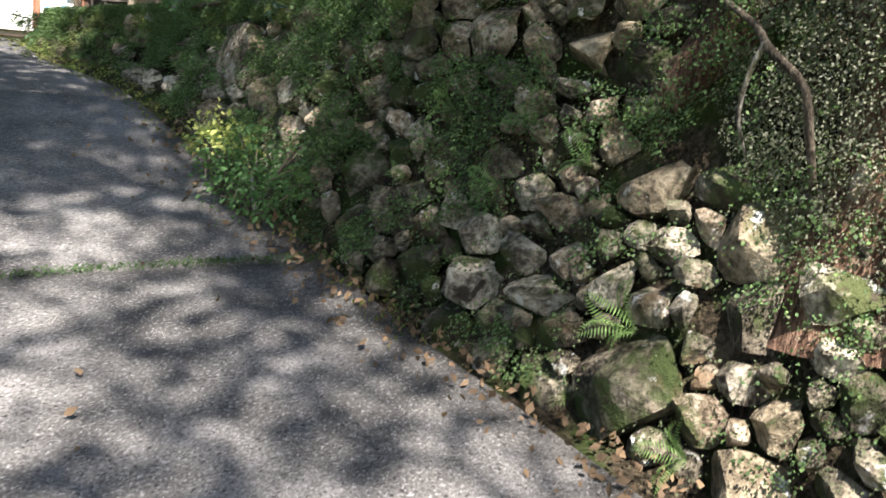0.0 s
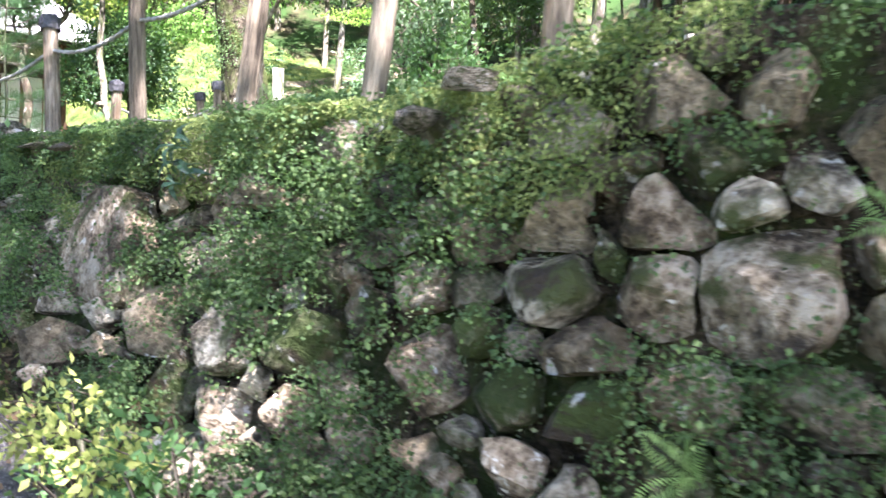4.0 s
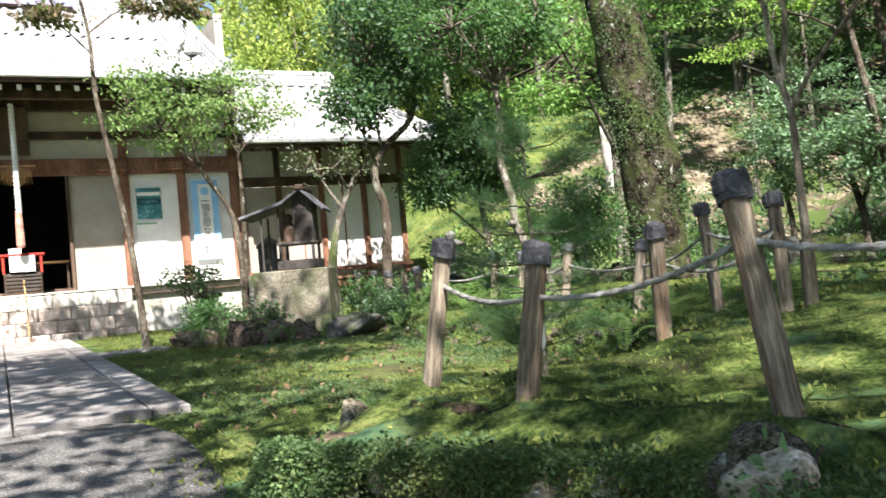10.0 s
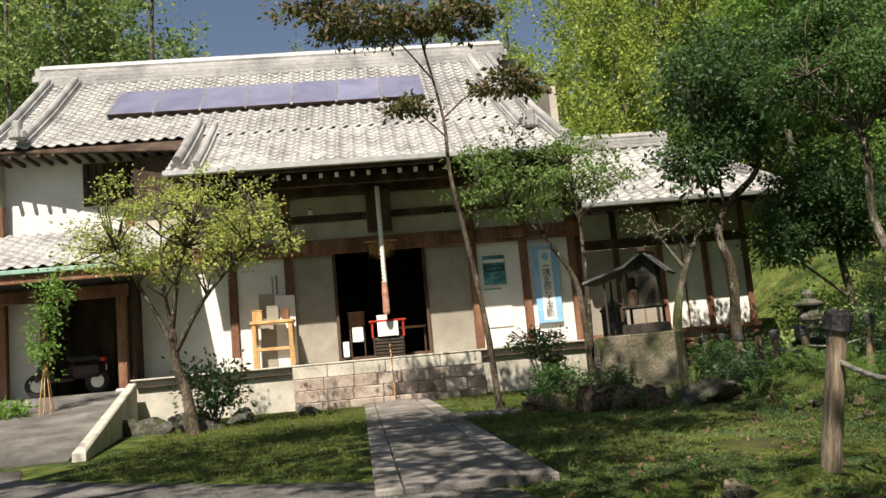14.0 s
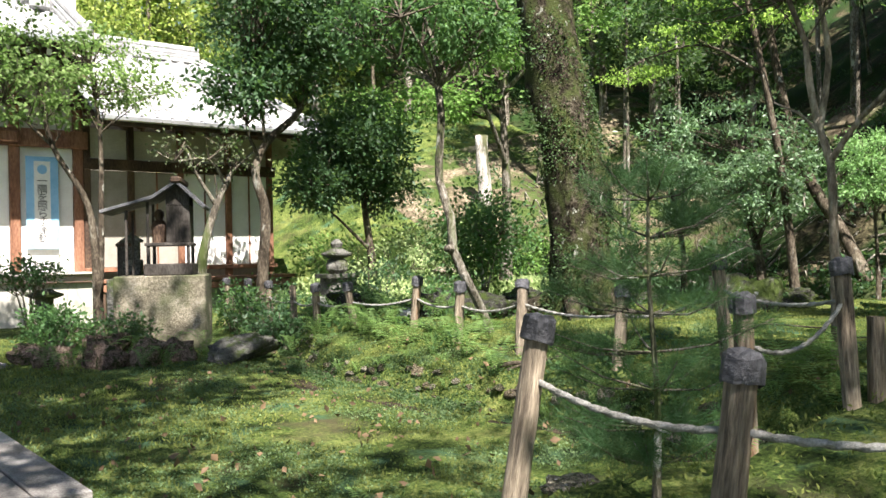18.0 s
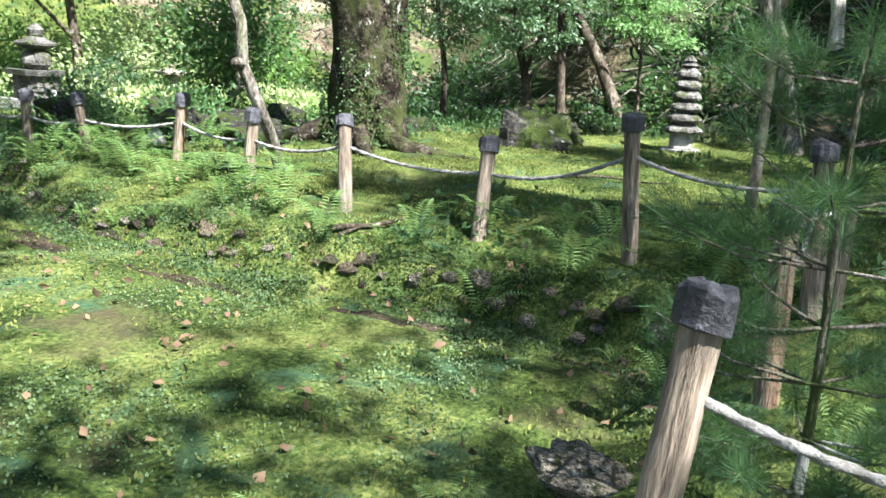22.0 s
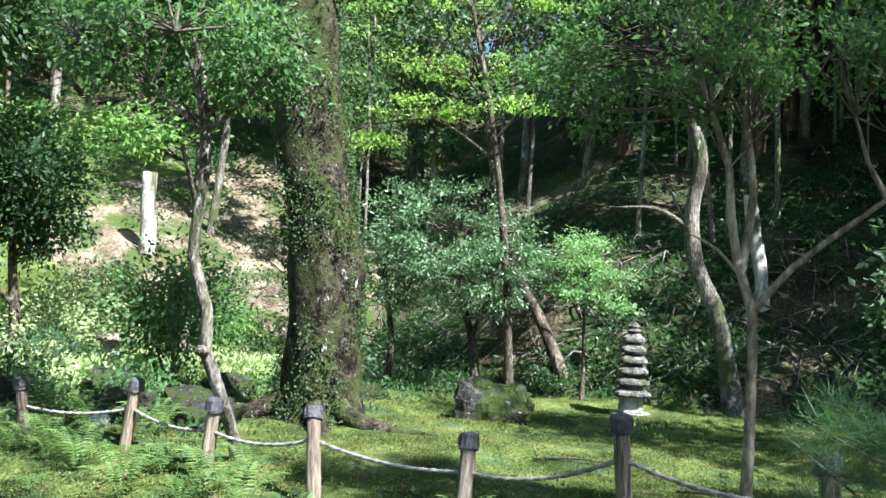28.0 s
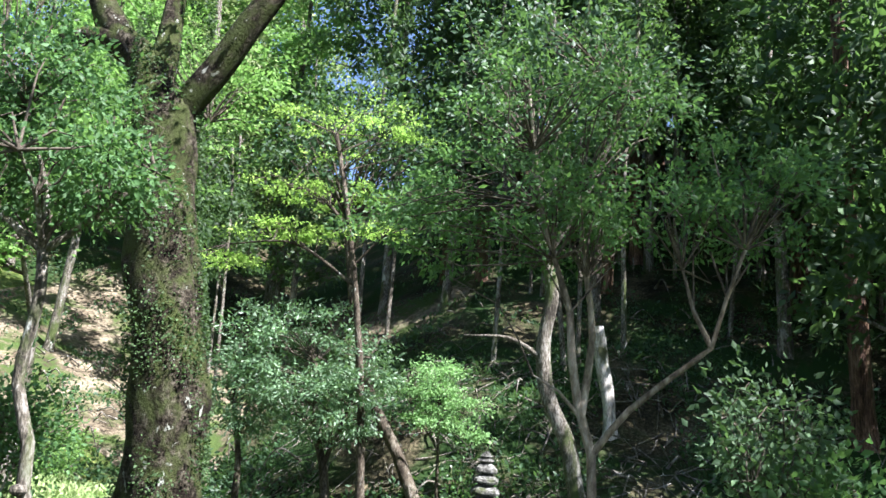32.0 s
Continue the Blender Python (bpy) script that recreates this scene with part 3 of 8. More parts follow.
STONES_FOOT = [(3.77, 1.0, 0.36, 0.19, 0), (3.11, 0.97, 0.29, 0.18, 1), (2.86, 0.92, 0.29, 0.17, 1), (3.47, 0.97, 0.23, 0.16, 0), (3.44, 0.78, 0.39, 0.2, 0),
               (3.08, 0.76, 0.38, 0.19, 1), (2.67, 0.78, 0.36, 0.14, 1), (2.5, 0.66, 0.26, 0.18, 0), (2.31, 0.89, 0.17, 0.22, 1), (2.12, 1.04, 0.14, 0.18, 1),
               (2.13, 0.55, 0.52, 0.38, 0), (1.8, 1.1, 0.34, 0.3, 3), (1.46, 1.0, 0.27, 0.2, 1), (2.0, 0.84, 0.12, 0.13, 1), (1.81, 0.5, 0.16, 0.17, 2),
               (1.71, 0.66, 0.14, 0.12, 1), (1.54, 0.55, 0.17, 0.19, 3), (1.6, 0.36, 0.3, 0.16, 3), (1.43, 0.8, 0.19, 0.13, 1)]
STONES_NORTH = [(6.1, 1.95, 0.68, 0.52, 2), (5.59, 1.62, 0.52, 0.3, 3), (5.13, 1.62, 0.4, 0.25, 1), (4.72, 1.43, 0.28, 0.16, 2), (4.42, 1.42, 0.2, 0.12, 2),
                (4.26, 2.29, 0.23, 0.09, 1), (5.06, 2.09, 0.34, 0.08, 3), (6.35, 1.45, 0.4, 0.22, 3), (7.17, 2.31, 0.3, 0.09, 1), (6.7, 2.29, 0.26, 0.07, 3),
                (7.23, 2.02, 0.18, 0.1, 1), (6.64, 2.13, 0.15, 0.09, 1), (6.47, 2.12, 0.2, 0.18, 0), (7.68, 2.36, 0.28, 0.16, 1), (8.2, 1.93, 0.46, 0.2, 0),
                (5.32, 2.18, 0.2, 0.07, 1), (4.14, 1.18, 0.55, 0.34, 0), (2.71, 1.13, 0.25, 0.14, 2), (1.5, 1.3, 0.2, 0.16, 2), (1.31, 0.68, 0.17, 0.17, 0)]
rng = np.random.default_rng(5)
placed = STONES_HEAD + STONES_FOOT + STONES_NORTH
known = len(placed)
for tries in range(26000):
    y = rng.uniform(-0.2, 10.4)
    zd = float(np.interp(y, DRIVE_Y, DRIVE_Z))
    z = rng.uniform(zd + 0.03, max(float(wall_top(y)) - 0.06, zd + 0.05))
    if y < 2.45 and z > 1.3 + max(0, 1.2 - y) * 0.1:
        continue
    big = 1.0 if tries < 1500 else 0.66 if tries < 6000 else 0.42
    w, h = rng.uniform(0.22, 0.44) * big, rng.uniform(0.17, 0.3) * big
    if all(((y - b[0]) / (w + b[2]) * 2) ** 2 + ((z - b[1]) / (h + b[3]) * 2) ** 2 > 0.8 for b in placed):
        placed.append((y, z, w, h, rng.choice([0, 0, 0, 0, 0, 1, 2, 3])))
HERO = [np.array(q) for q in ((0.36, -0.36), (0.28, 0.02), (0.13, 0.17), (-0.1, 0.16), (-0.3, -0.07), (-0.33, -0.34))]
small, base = [[], []], 0
for i, (y, z, w, h, k) in enumerate(placed):
    turn = rng.uniform(0, 1)
    m = 6 if rng.uniform() < 0.5 else 5
    poly = [np.array((math.cos(a) * w * 0.74, math.sin(a) * h * 0.74)) * rng.uniform(0.85, 1.12) for a in (np.arange(m) + turn) * 2 * math.pi / m]
    for b in placed:
        d = np.array((b[0] - y, b[1] - z))
        if b[0] == y and b[1] == z or abs(d[0]) > 0.8 or abs(d[1]) > 0.6:
            continue
        span = np.linalg.norm(d)
        way = d / span
        mine, other = abs(way[0]) * w + abs(way[1]) * h, abs(way[0]) * b[2] + abs(way[1]) * b[3]
        poly = clipped(poly, way * (span * mine / (mine + other) - 0.004), way)
    if len(poly) < 3:
        continue
    hero = w > 0.65
    if hero:
        poly = HERO
    depth = min(0.15, 0.26 * w + 0.045)
    co, fs = fitted_stone(poly, depth, i, hero)
    out = (0.36 if k == 1 else 0.48) if i < known else rng.uniform(0.55, 0.85)
    at = pose(float(wall_x(y, z)) + depth * out, y, z, rng.normal(0, 3), 13, rng.normal(0, 4))
    if i < 360:
        part("stone", stone_from(co, fs), (STONE, PALE, TAN, GREY)[int(k)], wall).matrix_basis = at
    else:
        co = np.array([tuple(at @ Vector(v)) for v in co])
        small[0] += co.tolist()
        small[1] += [tuple(q + base for q in f) for f in fs]
        base += len(co)
if small[0]:
    part("chink_stones", stone_from(small[0], small[1]), STONE, wall, "small stones filling the gaps of the wall")["kind"] = "stuff"

# small leaves over the wall
n = 420000
y, u = rng.uniform(-0.5, 10.4, n), rng.uniform(0, 1, n)
zd = np.interp(y, DRIVE_Y, DRIVE_Z)
z = zd + 0.04 + (wall_top(y) + 0.02 - zd) * u
patch = np.array([noise.noise(Vector((a * 1.7, b * 2.2, 3.0))) + 0.75 * noise.noise(Vector((a * 5.5, b * 5.5, 8.0))) + 0.5 * noise.noise(Vector((a * 15, b * 15, 2.0))) for a, b in zip(y, z)])
keep = patch + 0.2 * np.clip((u - 0.75) / 0.25, 0, 1) + np.interp(y, (3.6, 4.3, 6, 7), (0.02, 0.16, 0.14, 0.14)) - 0.2 * np.clip((0.45 - u) / 0.3, 0, 1) > rng.uniform(-0.1, 0.75, n)
for b in placed[:known]:
    keep &= ~((((y - b[0]) / b[2] * 2) ** 2 + ((z - b[1]) / b[3] * 2) ** 2 < 0.8) & (rng.uniform(0, 1, n) < (0.86 if b[4] else 0.55)))
y, z = y[keep], z[keep]
at = np.stack([wall_x(y, z) - rng.uniform(0.0, 0.11, len(y)), y, z], 1)
pick = rng.uniform(0, 1, len(y)) < 0.8
for k, size, leaf, label in ((pick, 0.0155, IVY, "tiny green creeping leaves covering the stone wall"), (~pick, 0.018, foliage("fresh wall leaves", (0.035, 0.08, 0.022), (0.1, 0.17, 0.05), 0.35), "fresh light green leaves dotted over the stone wall")):
    tagged(part("ivy", leaves("ivy", at[k], np.tile([-0.8, 0, 0.1], (k.sum(), 1)), size, rng, 1.25, 0.35, 0.75), leaf), label, "ivy", kind="stuff")

# small growth in the joints, round the rims of the stones
ring = []
for b in placed:
    k = int(170 * (b[2] + b[3]))
    a, f = rng.uniform(0, 2 * math.pi, k), rng.normal(0.98, 0.12, k)
    a = a[np.sin(a * 2 + b[0] * 9) + 0.8 * np.sin(a * 5 + b[1] * 7) > rng.uniform(-1.2, 0.9, k)]
    f = f[:len(a)]
    ring.append(np.stack([b[0] + np.cos(a) * b[2] * 0.52 * f, b[1] + np.sin(a) * b[3] * 0.52 * f], 1))
ring = np.concatenate(ring)
at = np.stack([wall_x(ring[:, 0], ring[:, 1]) - rng.uniform(-0.04, 0.05, len(ring)), ring[:, 0], ring[:, 1]], 1)
tagged(part("joint_growth", leaves("joint_growth", at, np.tile([-0.8, 0, 0.1], (len(at), 1)), 0.013, rng, 1.3, 0.35, 0.9), foliage("joint leaves", (0.03, 0.05, 0.02), (0.1, 0.13, 0.06), 0.2, 0.8, 0.1)), "tiny leaves and moss growing in the joints of the wall", "moss", kind="stuff")
# flat stones that lie on the head of the wall
for i, (x, y, z, sx, sy, sz, m) in enumerate(((2.44, 7.1, 2.335, 0.09, 0.17, 0.028, PALE), (2.46, 6.68, 2.32, 0.08, 0.15, 0.025, GREY), (2.5, 7.7, 2.42, 0.11, 0.12, 0.085, PALE), (2.52, 5.06, 2.1, 0.06, 0.17, 0.022, PALE), (2.42, 4.26, 2.3, 0.07, 0.12, 0.04, PALE), (2.45, 4.1, 2.4, 0.07, 0.1, 0.035, PALE))):
    part("capstone", stone_mesh(300 + i, 3), m, wall, "flat pale stone on the head of the wall").matrix_basis = pose(x, y, z, rng.normal(0, 5), -8, rng.uniform(-25, 25)) @ Matrix.Diagonal((sx, sy, sz, 1))

# moss that hangs over the head of the wall
n = 90000
y, u = rng.uniform(3.4, 10.2, n), rng.uniform(0, 1, n) ** 1.6
z = wall_top(y) + 0.03 - u * (0.26 + 0.12 * np.sin(y * 2.3) + 0.1 * np.sin(y * 5.1))
keep = np.array([noise.noise(Vector((a * 3, b * 5, 1.0))) for a, b in zip(y, z)]) > rng.uniform(-0.5, 0.5, n)
for b in STONES_NORTH:
    keep &= ((y - b[0]) / b[2] * 2) ** 2 + ((z - b[1]) / b[3] * 2) ** 2 > 0.8
y, z = y[keep], z[keep]
at = np.stack([wall_x(y, z) - rng.uniform(0.01, 0.09, len(y)), y, z], 1)
HANGMOSS = foliage("hanging wall moss", (0.045, 0.075, 0.02), (0.14, 0.19, 0.055), 0.25, 0.9, 0.1)
tagged(part("hanging_moss", leaves("hanging_moss", at, np.tile([-0.6, 0, -0.3], (len(y), 1)), 0.015, rng, 1.8, 0.5, 0.7), HANGMOSS), "olive moss hanging over the head of the wall", "moss", kind="stuff")

# ---- temple ----
PLASTER = surface("cream plaster", [(0.3, (0.36, 0.33, 0.27)), (0.6, (0.5, 0.465, 0.39)), (0.8, (0.58, 0.55, 0.48))], 1.5, 0.9, 0.1, 60, [((0.42, 0.38, 0.3), 0.9, 0.6, 0.8)], 0.04)
WHITE = surface("white plaster panel", [(0.3, (0.66, 0.65, 0.62)), (0.6, (0.78, 0.77, 0.74)), (0.8, (0.84, 0.83, 0.8))], 2, 0.85, 0.05, 60, (), 0.03)
GREYDOOR = surface("warm grey sliding door", [(0.3, (0.24, 0.22, 0.185)), (0.6, (0.32, 0.295, 0.25)), (0.8, (0.38, 0.355, 0.31))], 2, 0.8, 0.08, 60, (), 0.03)
DARKWOOD = surface("dark brown old timber", [(0.3, (0.02, 0.013, 0.009)), (0.5, (0.06, 0.037, 0.024)), (0.7, (0.12, 0.078, 0.05))], 3, 0.75, 0.3, 60, (), 0.15, (1, 1, 0.3))
REDWOOD = surface("reddish brown pillar timber", [(0.3, (0.1, 0.045, 0.026)), (0.5, (0.2, 0.095, 0.055)), (0.7, (0.3, 0.16, 0.1))], 4, 0.7, 0.25, 60, (), 0.12, (1, 1, 0.2))
NEWWOOD = surface("fresh yellow pine wood", [(0.3, (0.42, 0.24, 0.1)), (0.6, (0.62, 0.39, 0.18)), (0.8, (0.72, 0.5, 0.26))], 5, 0.6, 0.15, 60, (), 0.1, (1, 1, 0.15))
TILE = surface("silver grey roof tile", [(0.3, (0.2, 0.2, 0.2)), (0.5, (0.33, 0.33, 0.325)), (0.7, (0.45, 0.45, 0.44))], 1.4, 0.42, 0.2, 40, [((0.18, 0.18, 0.175), 2.0, 0.58, 0.75)], 0.15, gloss=0.5)
# cell blue lightened: the sky's glare is mixed into the colour
SOLAR = surface("solar cells with sky glare", [(0.3, (0.13, 0.135, 0.22)), (0.6, (0.2, 0.205, 0.3))], 2, 0.3, 0, 60, (), 0.15, gloss=0.8)
ALU = surface("bare aluminium edge", [(0.3, (0.5, 0.5, 0.5)), (0.7, (0.7, 0.7, 0.7))], 4, 0.4, 0, 60, (), 0, metal=0.9)
COPPER = surface("green copper flashing", [(0.3, (0.2, 0.36, 0.3)), (0.6, (0.32, 0.5, 0.42)), (0.8, (0.42, 0.58, 0.5))], 4, 0.6, 0.1, 40, (), 0.05)
BLOCK = surface("pinkish stone block", [(0.3, (0.22, 0.17, 0.14)), (0.5, (0.36, 0.3, 0.255)), (0.7, (0.48, 0.42, 0.37))], 3, 0.9, 0.4, 40, [((0.46, 0.44, 0.39), 2.5, 0.55, 0.7), ((0.14, 0.12, 0.1), 1.5, 0.56, 0.7)], 0.12, local=True)
CEMENT = surface("pale cement", [(0.3, (0.36, 0.34, 0.29)), (0.6, (0.52, 0.5, 0.44)), (0.8, (0.6, 0.58, 0.52))], 2, 0.9, 0.2, 60, [((0.2, 0.2, 0.13), 1.6, 0.58, 0.72)], 0.05)
# near black: unlit depth put into the colour of walls and ceilings; window bars too
BLACK = surface("shade and bar black", [(0.3, (0.012, 0.011, 0.01)), (0.7, (0.03, 0.027, 0.024))], 3, 0.9, 0, 60, (), 0)

FY, FLOOR = 23.3, 3.14
temple = thing("temple", "old timber temple hall with cream plaster and grey tiled roof", "temple")


def bit(name, lo, hi, m, bevel=0.008, label="", parent=None):
    return part(name, cube(lo, hi, bevel), m, parent or temple, label)


# hall, and the room behind the open doors, its darkness painted black
bit("back_wall", (-7.0, 29.6, 2.2), (9.0, 29.8, 8.0), PLASTER)
bit("side_wall", (-7.0, 23.5, 2.2), (-6.8, 29.6, 8.0), PLASTER)
bit("side_wall", (4.72, 23.46, 2.2), (4.88, 29.6, 8.6), PLASTER)
bit("side_wall", (8.5, 23.46, 2.2), (8.66, 29.6, 5.9), PLASTER)
bit("room_floor", (-3.9, 23.45, 3.0), (4.7, 29.6, 3.13), DARKWOOD)
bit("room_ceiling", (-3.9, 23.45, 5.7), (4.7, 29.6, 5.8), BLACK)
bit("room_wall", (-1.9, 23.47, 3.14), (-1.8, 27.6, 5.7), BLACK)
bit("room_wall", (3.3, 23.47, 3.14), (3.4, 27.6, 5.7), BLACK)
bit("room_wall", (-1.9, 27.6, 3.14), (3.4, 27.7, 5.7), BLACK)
# plinth and steps
bit("plinth", (-4.0, 22.55, 2.1), (-0.9, 23.46, 3.1), CEMENT, 0.02)
bit("plinth", (2.6, 22.55, 2.1), (4.86, 23.46, 3.1), CEMENT, 0.02)
bit("plinth_cap", (-4.0, 22.45, 3.1), (4.86, 23.28, 3.14), CEMENT, 0.012)
bit("plinth_ledge", (-3.9, 22.47, 2.965), (-0.92, 22.55, 2.99), DARKWOOD)
bit("plinth_ledge", (2.62, 22.47, 2.965), (4.8, 22.55, 2.99), DARKWOOD)
bit("plinth", (-0.9, 22.9, 2.1), (2.6, 23.46, 3.1), CEMENT, 0.01)
rng = np.random.default_rng(8)
steps = thing("temple_steps", "stepped flight of pinkish grey stone blocks below the doors", "steps")
for row, (z0, z1, y0) in enumerate(((2.2, 2.42, 21.95), (2.42, 2.64, 22.12), (2.64, 2.86, 22.29), (2.86, 3.095, 22.46))):
    x = -0.95 - 0.02 * row
    while x < 2.55:
        w = min(rng.uniform(0.42, 0.66), 2.62 - x)
        part("block", cube((x + 0.004, y0 + rng.uniform(-0.006, 0.006), z0 + 0.004), (x + w - 0.004, 22.895, z1), 0.012), BLOCK if row < 3 else CEMENT, steps)
        x += w
# pillars, beams, panels
for x, z0 in ((-6.6, 2.95), (-4.1, 2.95), (-2.15, 3.14), (-1.03, 3.14), (2.72, 3.14), (3.78, 3.14), (4.8, 3.14)):
    bit("pillar", (x - 0.08, 23.2, z0), (x + 0.08, 23.36, 6.75), REDWOOD, 0.012)
for z0, z1, y0 in ((5.29, 5.6, 23.14), (5.98, 6.12, 23.17), (6.5, 6.72, 23.1)):
    bit("beam", (-4.3, y0, z0), (4.95, 23.195, z1), REDWOOD if z0 < 5.5 else DARKWOOD, 0.012)
for x in (-2.0, -0.85, 2.5, 3.55):
    bit("beam_bracket", (x - 0.28, 23.08, 5.33), (x + 0.28, 23.138, 5.55), REDWOOD, 0.04)
for x0, x1, m in ((-4.02, -2.23, WHITE), (-2.07, -1.11, WHITE), (-0.95, -0.14, GREYDOOR), (1.74, 2.64, GREYDOOR), (2.8, 3.7, WHITE), (3.86, 4.72, WHITE)):
    bit("panel", (x0, 23.28, 3.14), (x1, 23.34, 5.3), m)
bit("panel_frame", (-0.14, 23.2, 3.14), (-0.08, 23.4, 5.3), DARKWOOD)
bit("panel_frame", (1.68, 23.2, 3.14), (1.74, 23.4, 5.3), DARKWOOD)
bit("threshold", (-0.14, 23.18, 3.141), (1.74, 23.46, 3.2), DARKWOOD)
for a, b in ((-4.02, -2.23), (-2.07, -1.11), (-0.95, 2.64), (2.8, 3.7), (3.86, 4.72)):
    bit("wall_panel", (a, 23.27, 5.6), (b, 23.35, 5.98), PLASTER)
    bit("wall_panel", (a, 23.27, 6.12), (b, 23.35, 6.5), PLASTER)
bit("upper_wall", (-4.0, 23.27, 6.72), (4.72, 23.45, 7.6), DARKWOOD)
bit("wall_tablet", (0.62, 23.0, 5.66), (1.12, 23.07, 6.55), DARKWOOD, 0.02, "dark wooden name tablet under the eave")

# roofs
def tile_mesh():
    """One pantile: a trough and a roll, with a thick lower lip; x across, y up the slope."""
    px = [0.0, 0.05, 0.1, 0.145, 0.17, 0.205, 0.24, 0.27]
    pz = [0.0, -0.018, -0.02, -0.004, 0.022, 0.034, 0.022, 0.0]
    co = [(x, y, z + up) for y, up in ((0.0, 0.026), (0.27, 0.0)) for x, z in zip(px, pz)] + [(x, 0.002, z) for x, z in zip(px, pz)]
    fs = [(i, i + 1, 9 + i, 8 + i) for i in range(7)] + [(16 + i, 17 + i, i + 1, i) for i in range(7)]
    me = grid_mesh("tile", co, fs, False)
    me.materials.append(TILE)
    return me


TILE_ME = tile_mesh()
TILE_CO = np.array([tuple(v.co) for v in TILE_ME.vertices])
TILE_FS = np.array([tuple(p.vertices) for p in TILE_ME.polygons])


def roof(name, label, eave_y, eave_z, ridge_y, ridge_z, left, right, sag, singles):
    """A tiled slope that faces the garden; left and right give its edges at a depth. The lowest rows are tiles of their own."""
    def z_at(y):
        f = (y - eave_y) / (ridge_y - eave_y)
        return eave_z + (ridge_z - eave_z) * ((1 - sag) * f + sag * f * f)
    ys = np.linspace(eave_y, ridge_y, 12)
    co = [(x, y, z_at(y) - 0.05 - d) for d in (0.0, 0.07) for y in ys for x in (left(y), right(y))]
    k = 24
    fs = [(2 * i, 2 * i + 1, 2 * i + 3, 2 * i + 2) for i in range(11)] + [(k + 2 * i, k + 2 * i + 2, k + 2 * i + 3, k + 2 * i + 1) for i in range(11)]
    fs += [(0, k, k + 1, 1)] + [(2 * i, 2 * i + 2, k + 2 * i + 2, k + 2 * i) for i in range(11)] + [(2 * i + 1, k + 2 * i + 1, k + 2 * i + 3, 2 * i + 3) for i in range(11)]
    deck = part(name, grid_mesh(name, co, fs), DARKWOOD, temple, label)
    y, made, cos, count = eave_y - 0.06, 0, [], 0
    while y < ridge_y - 0.1:
        a = math.atan2(z_at(y + 0.2) - z_at(y), 0.2)
        x = left(y)
        while x < right(y) - 0.2:
            m = Matrix.Translation((x, y, z_at(y) + 0.01)) @ Matrix.Rotation(a, 4, "X")
            if made < singles:
                ob = part("tile", TILE_ME, None, deck)
                ob.matrix_basis = m @ pose(0, rng.normal(0, 0.004), 0, 0, 0, rng.normal(0, 0.4))
            else:
                mm = np.array(m)
                cos.append(TILE_CO @ mm[:3, :3].T + mm[:3, 3])
            made += 1
            x += 0.265
        y += 0.235 * math.cos(a)
    if cos:
        f = np.concatenate([TILE_FS + 24 * i for i in range(len(cos))])
        part("tiles", grid_mesh("tiles", np.concatenate(cos), f), TILE, deck)["kind"] = "stuff"
    return z_at


main_z = roof("main_roof", "large tiled main roof", 21.4, 6.78, 27.0, 10.58, lambda y: -2.95 if y < 23.2 else -7.0, lambda y: 4.62 - 0.085 * max(0.0, y - 21.4), 0.18, 290)
wing_z = roof("wing_roof", "lower tiled wing roof", 22.0, 5.75, 25.0, 7.5, lambda y: 4.75, lambda y: 9.3 - 0.42 * (y - 21.6), 0.1, 215)
porch_z = roof("porch_roof", "small tiled porch roof", 21.3, 5.25, 23.1, 6.1, lambda y: -9.5, lambda y: -2.98, 0.05, 0)


def ridge(name, pts, r, layers=3):
    """A stacked ridge with a round cap along a line."""
    for a, b in zip(pts, pts[1:]):
        a, b = Vector(a), Vector(b)
        d = b - a
        turn = d.to_track_quat("X", "Z").to_matrix().to_4x4()
        m = Matrix.Translation(a) @ turn
        for i in range(layers):
            w = r * (1.25 - 0.14 * i)
            bm = bmesh.new()
            box(bm, (0, -w, r * (0.62 * i - 0.7)), (d.length, w, r * (0.62 * i - 0.12)), 0.008, m)
            part(name + "_course", bm, TILE, temple)
        bm = bmesh.new()
        made = bmesh.ops.create_cone(bm, segments=10, radius1=r * 0.75, radius2=r * 0.75, depth=d.length, cap_ends=True)["verts"]
        bmesh.ops.transform(bm, matrix=m @ Matrix.Translation((d.length / 2, 0, r * (0.62 * layers - 0.35))) @ Matrix.Rotation(math.pi / 2, 4, "Y"), verts=made)
        part(name + "_cap", bm, TILE, temple)


ridge("ridge", [(-7.1, 27.0, 10.55), (4.4, 27.0, 10.55)], 0.17, 4)
ridge("verge_ridge", [(4.5 - 0.085 * (y - 21.4), y, main_z(y) + 0.08) for y in (21.6, 23.4, 25.2, 26.8)], 0.1, 2)
ridge("verge_ridge", [(4.0 - 0.085 * (y - 21.4), y, main_z(y) + 0.08) for y in (22.6, 24.5, 26.8)], 0.1, 2)
ridge("verge_ridge", [(-2.72, y, main_z(y) + 0.1) for y in (21.45, 22.2, 23.0, 23.8)], 0.11, 2)
ridge("verge_ridge", [(-2.4, y, main_z(y) + 0.08) for y in (21.5, 22.4, 23.8)], 0.08, 1)
ridge("verge_ridge", [(-6.85, y, main_z(y) + 0.08) for y in (23.25, 24.8, 26.8)], 0.1, 2)
ridge("verge_ridge", [(-6.2, y, main_z(y) + 0.08) for y in (23.4, 25.0, 26.8)], 0.1, 2)
ridge("ridge", [(4.9, 25.0, 7.55), (7.75, 25.0, 7.55)], 0.13, 3)
ridge("verge_ridge", [(7.85, 25.0, 7.52), (9.08, 22.05, 5.81)], 0.09, 1)
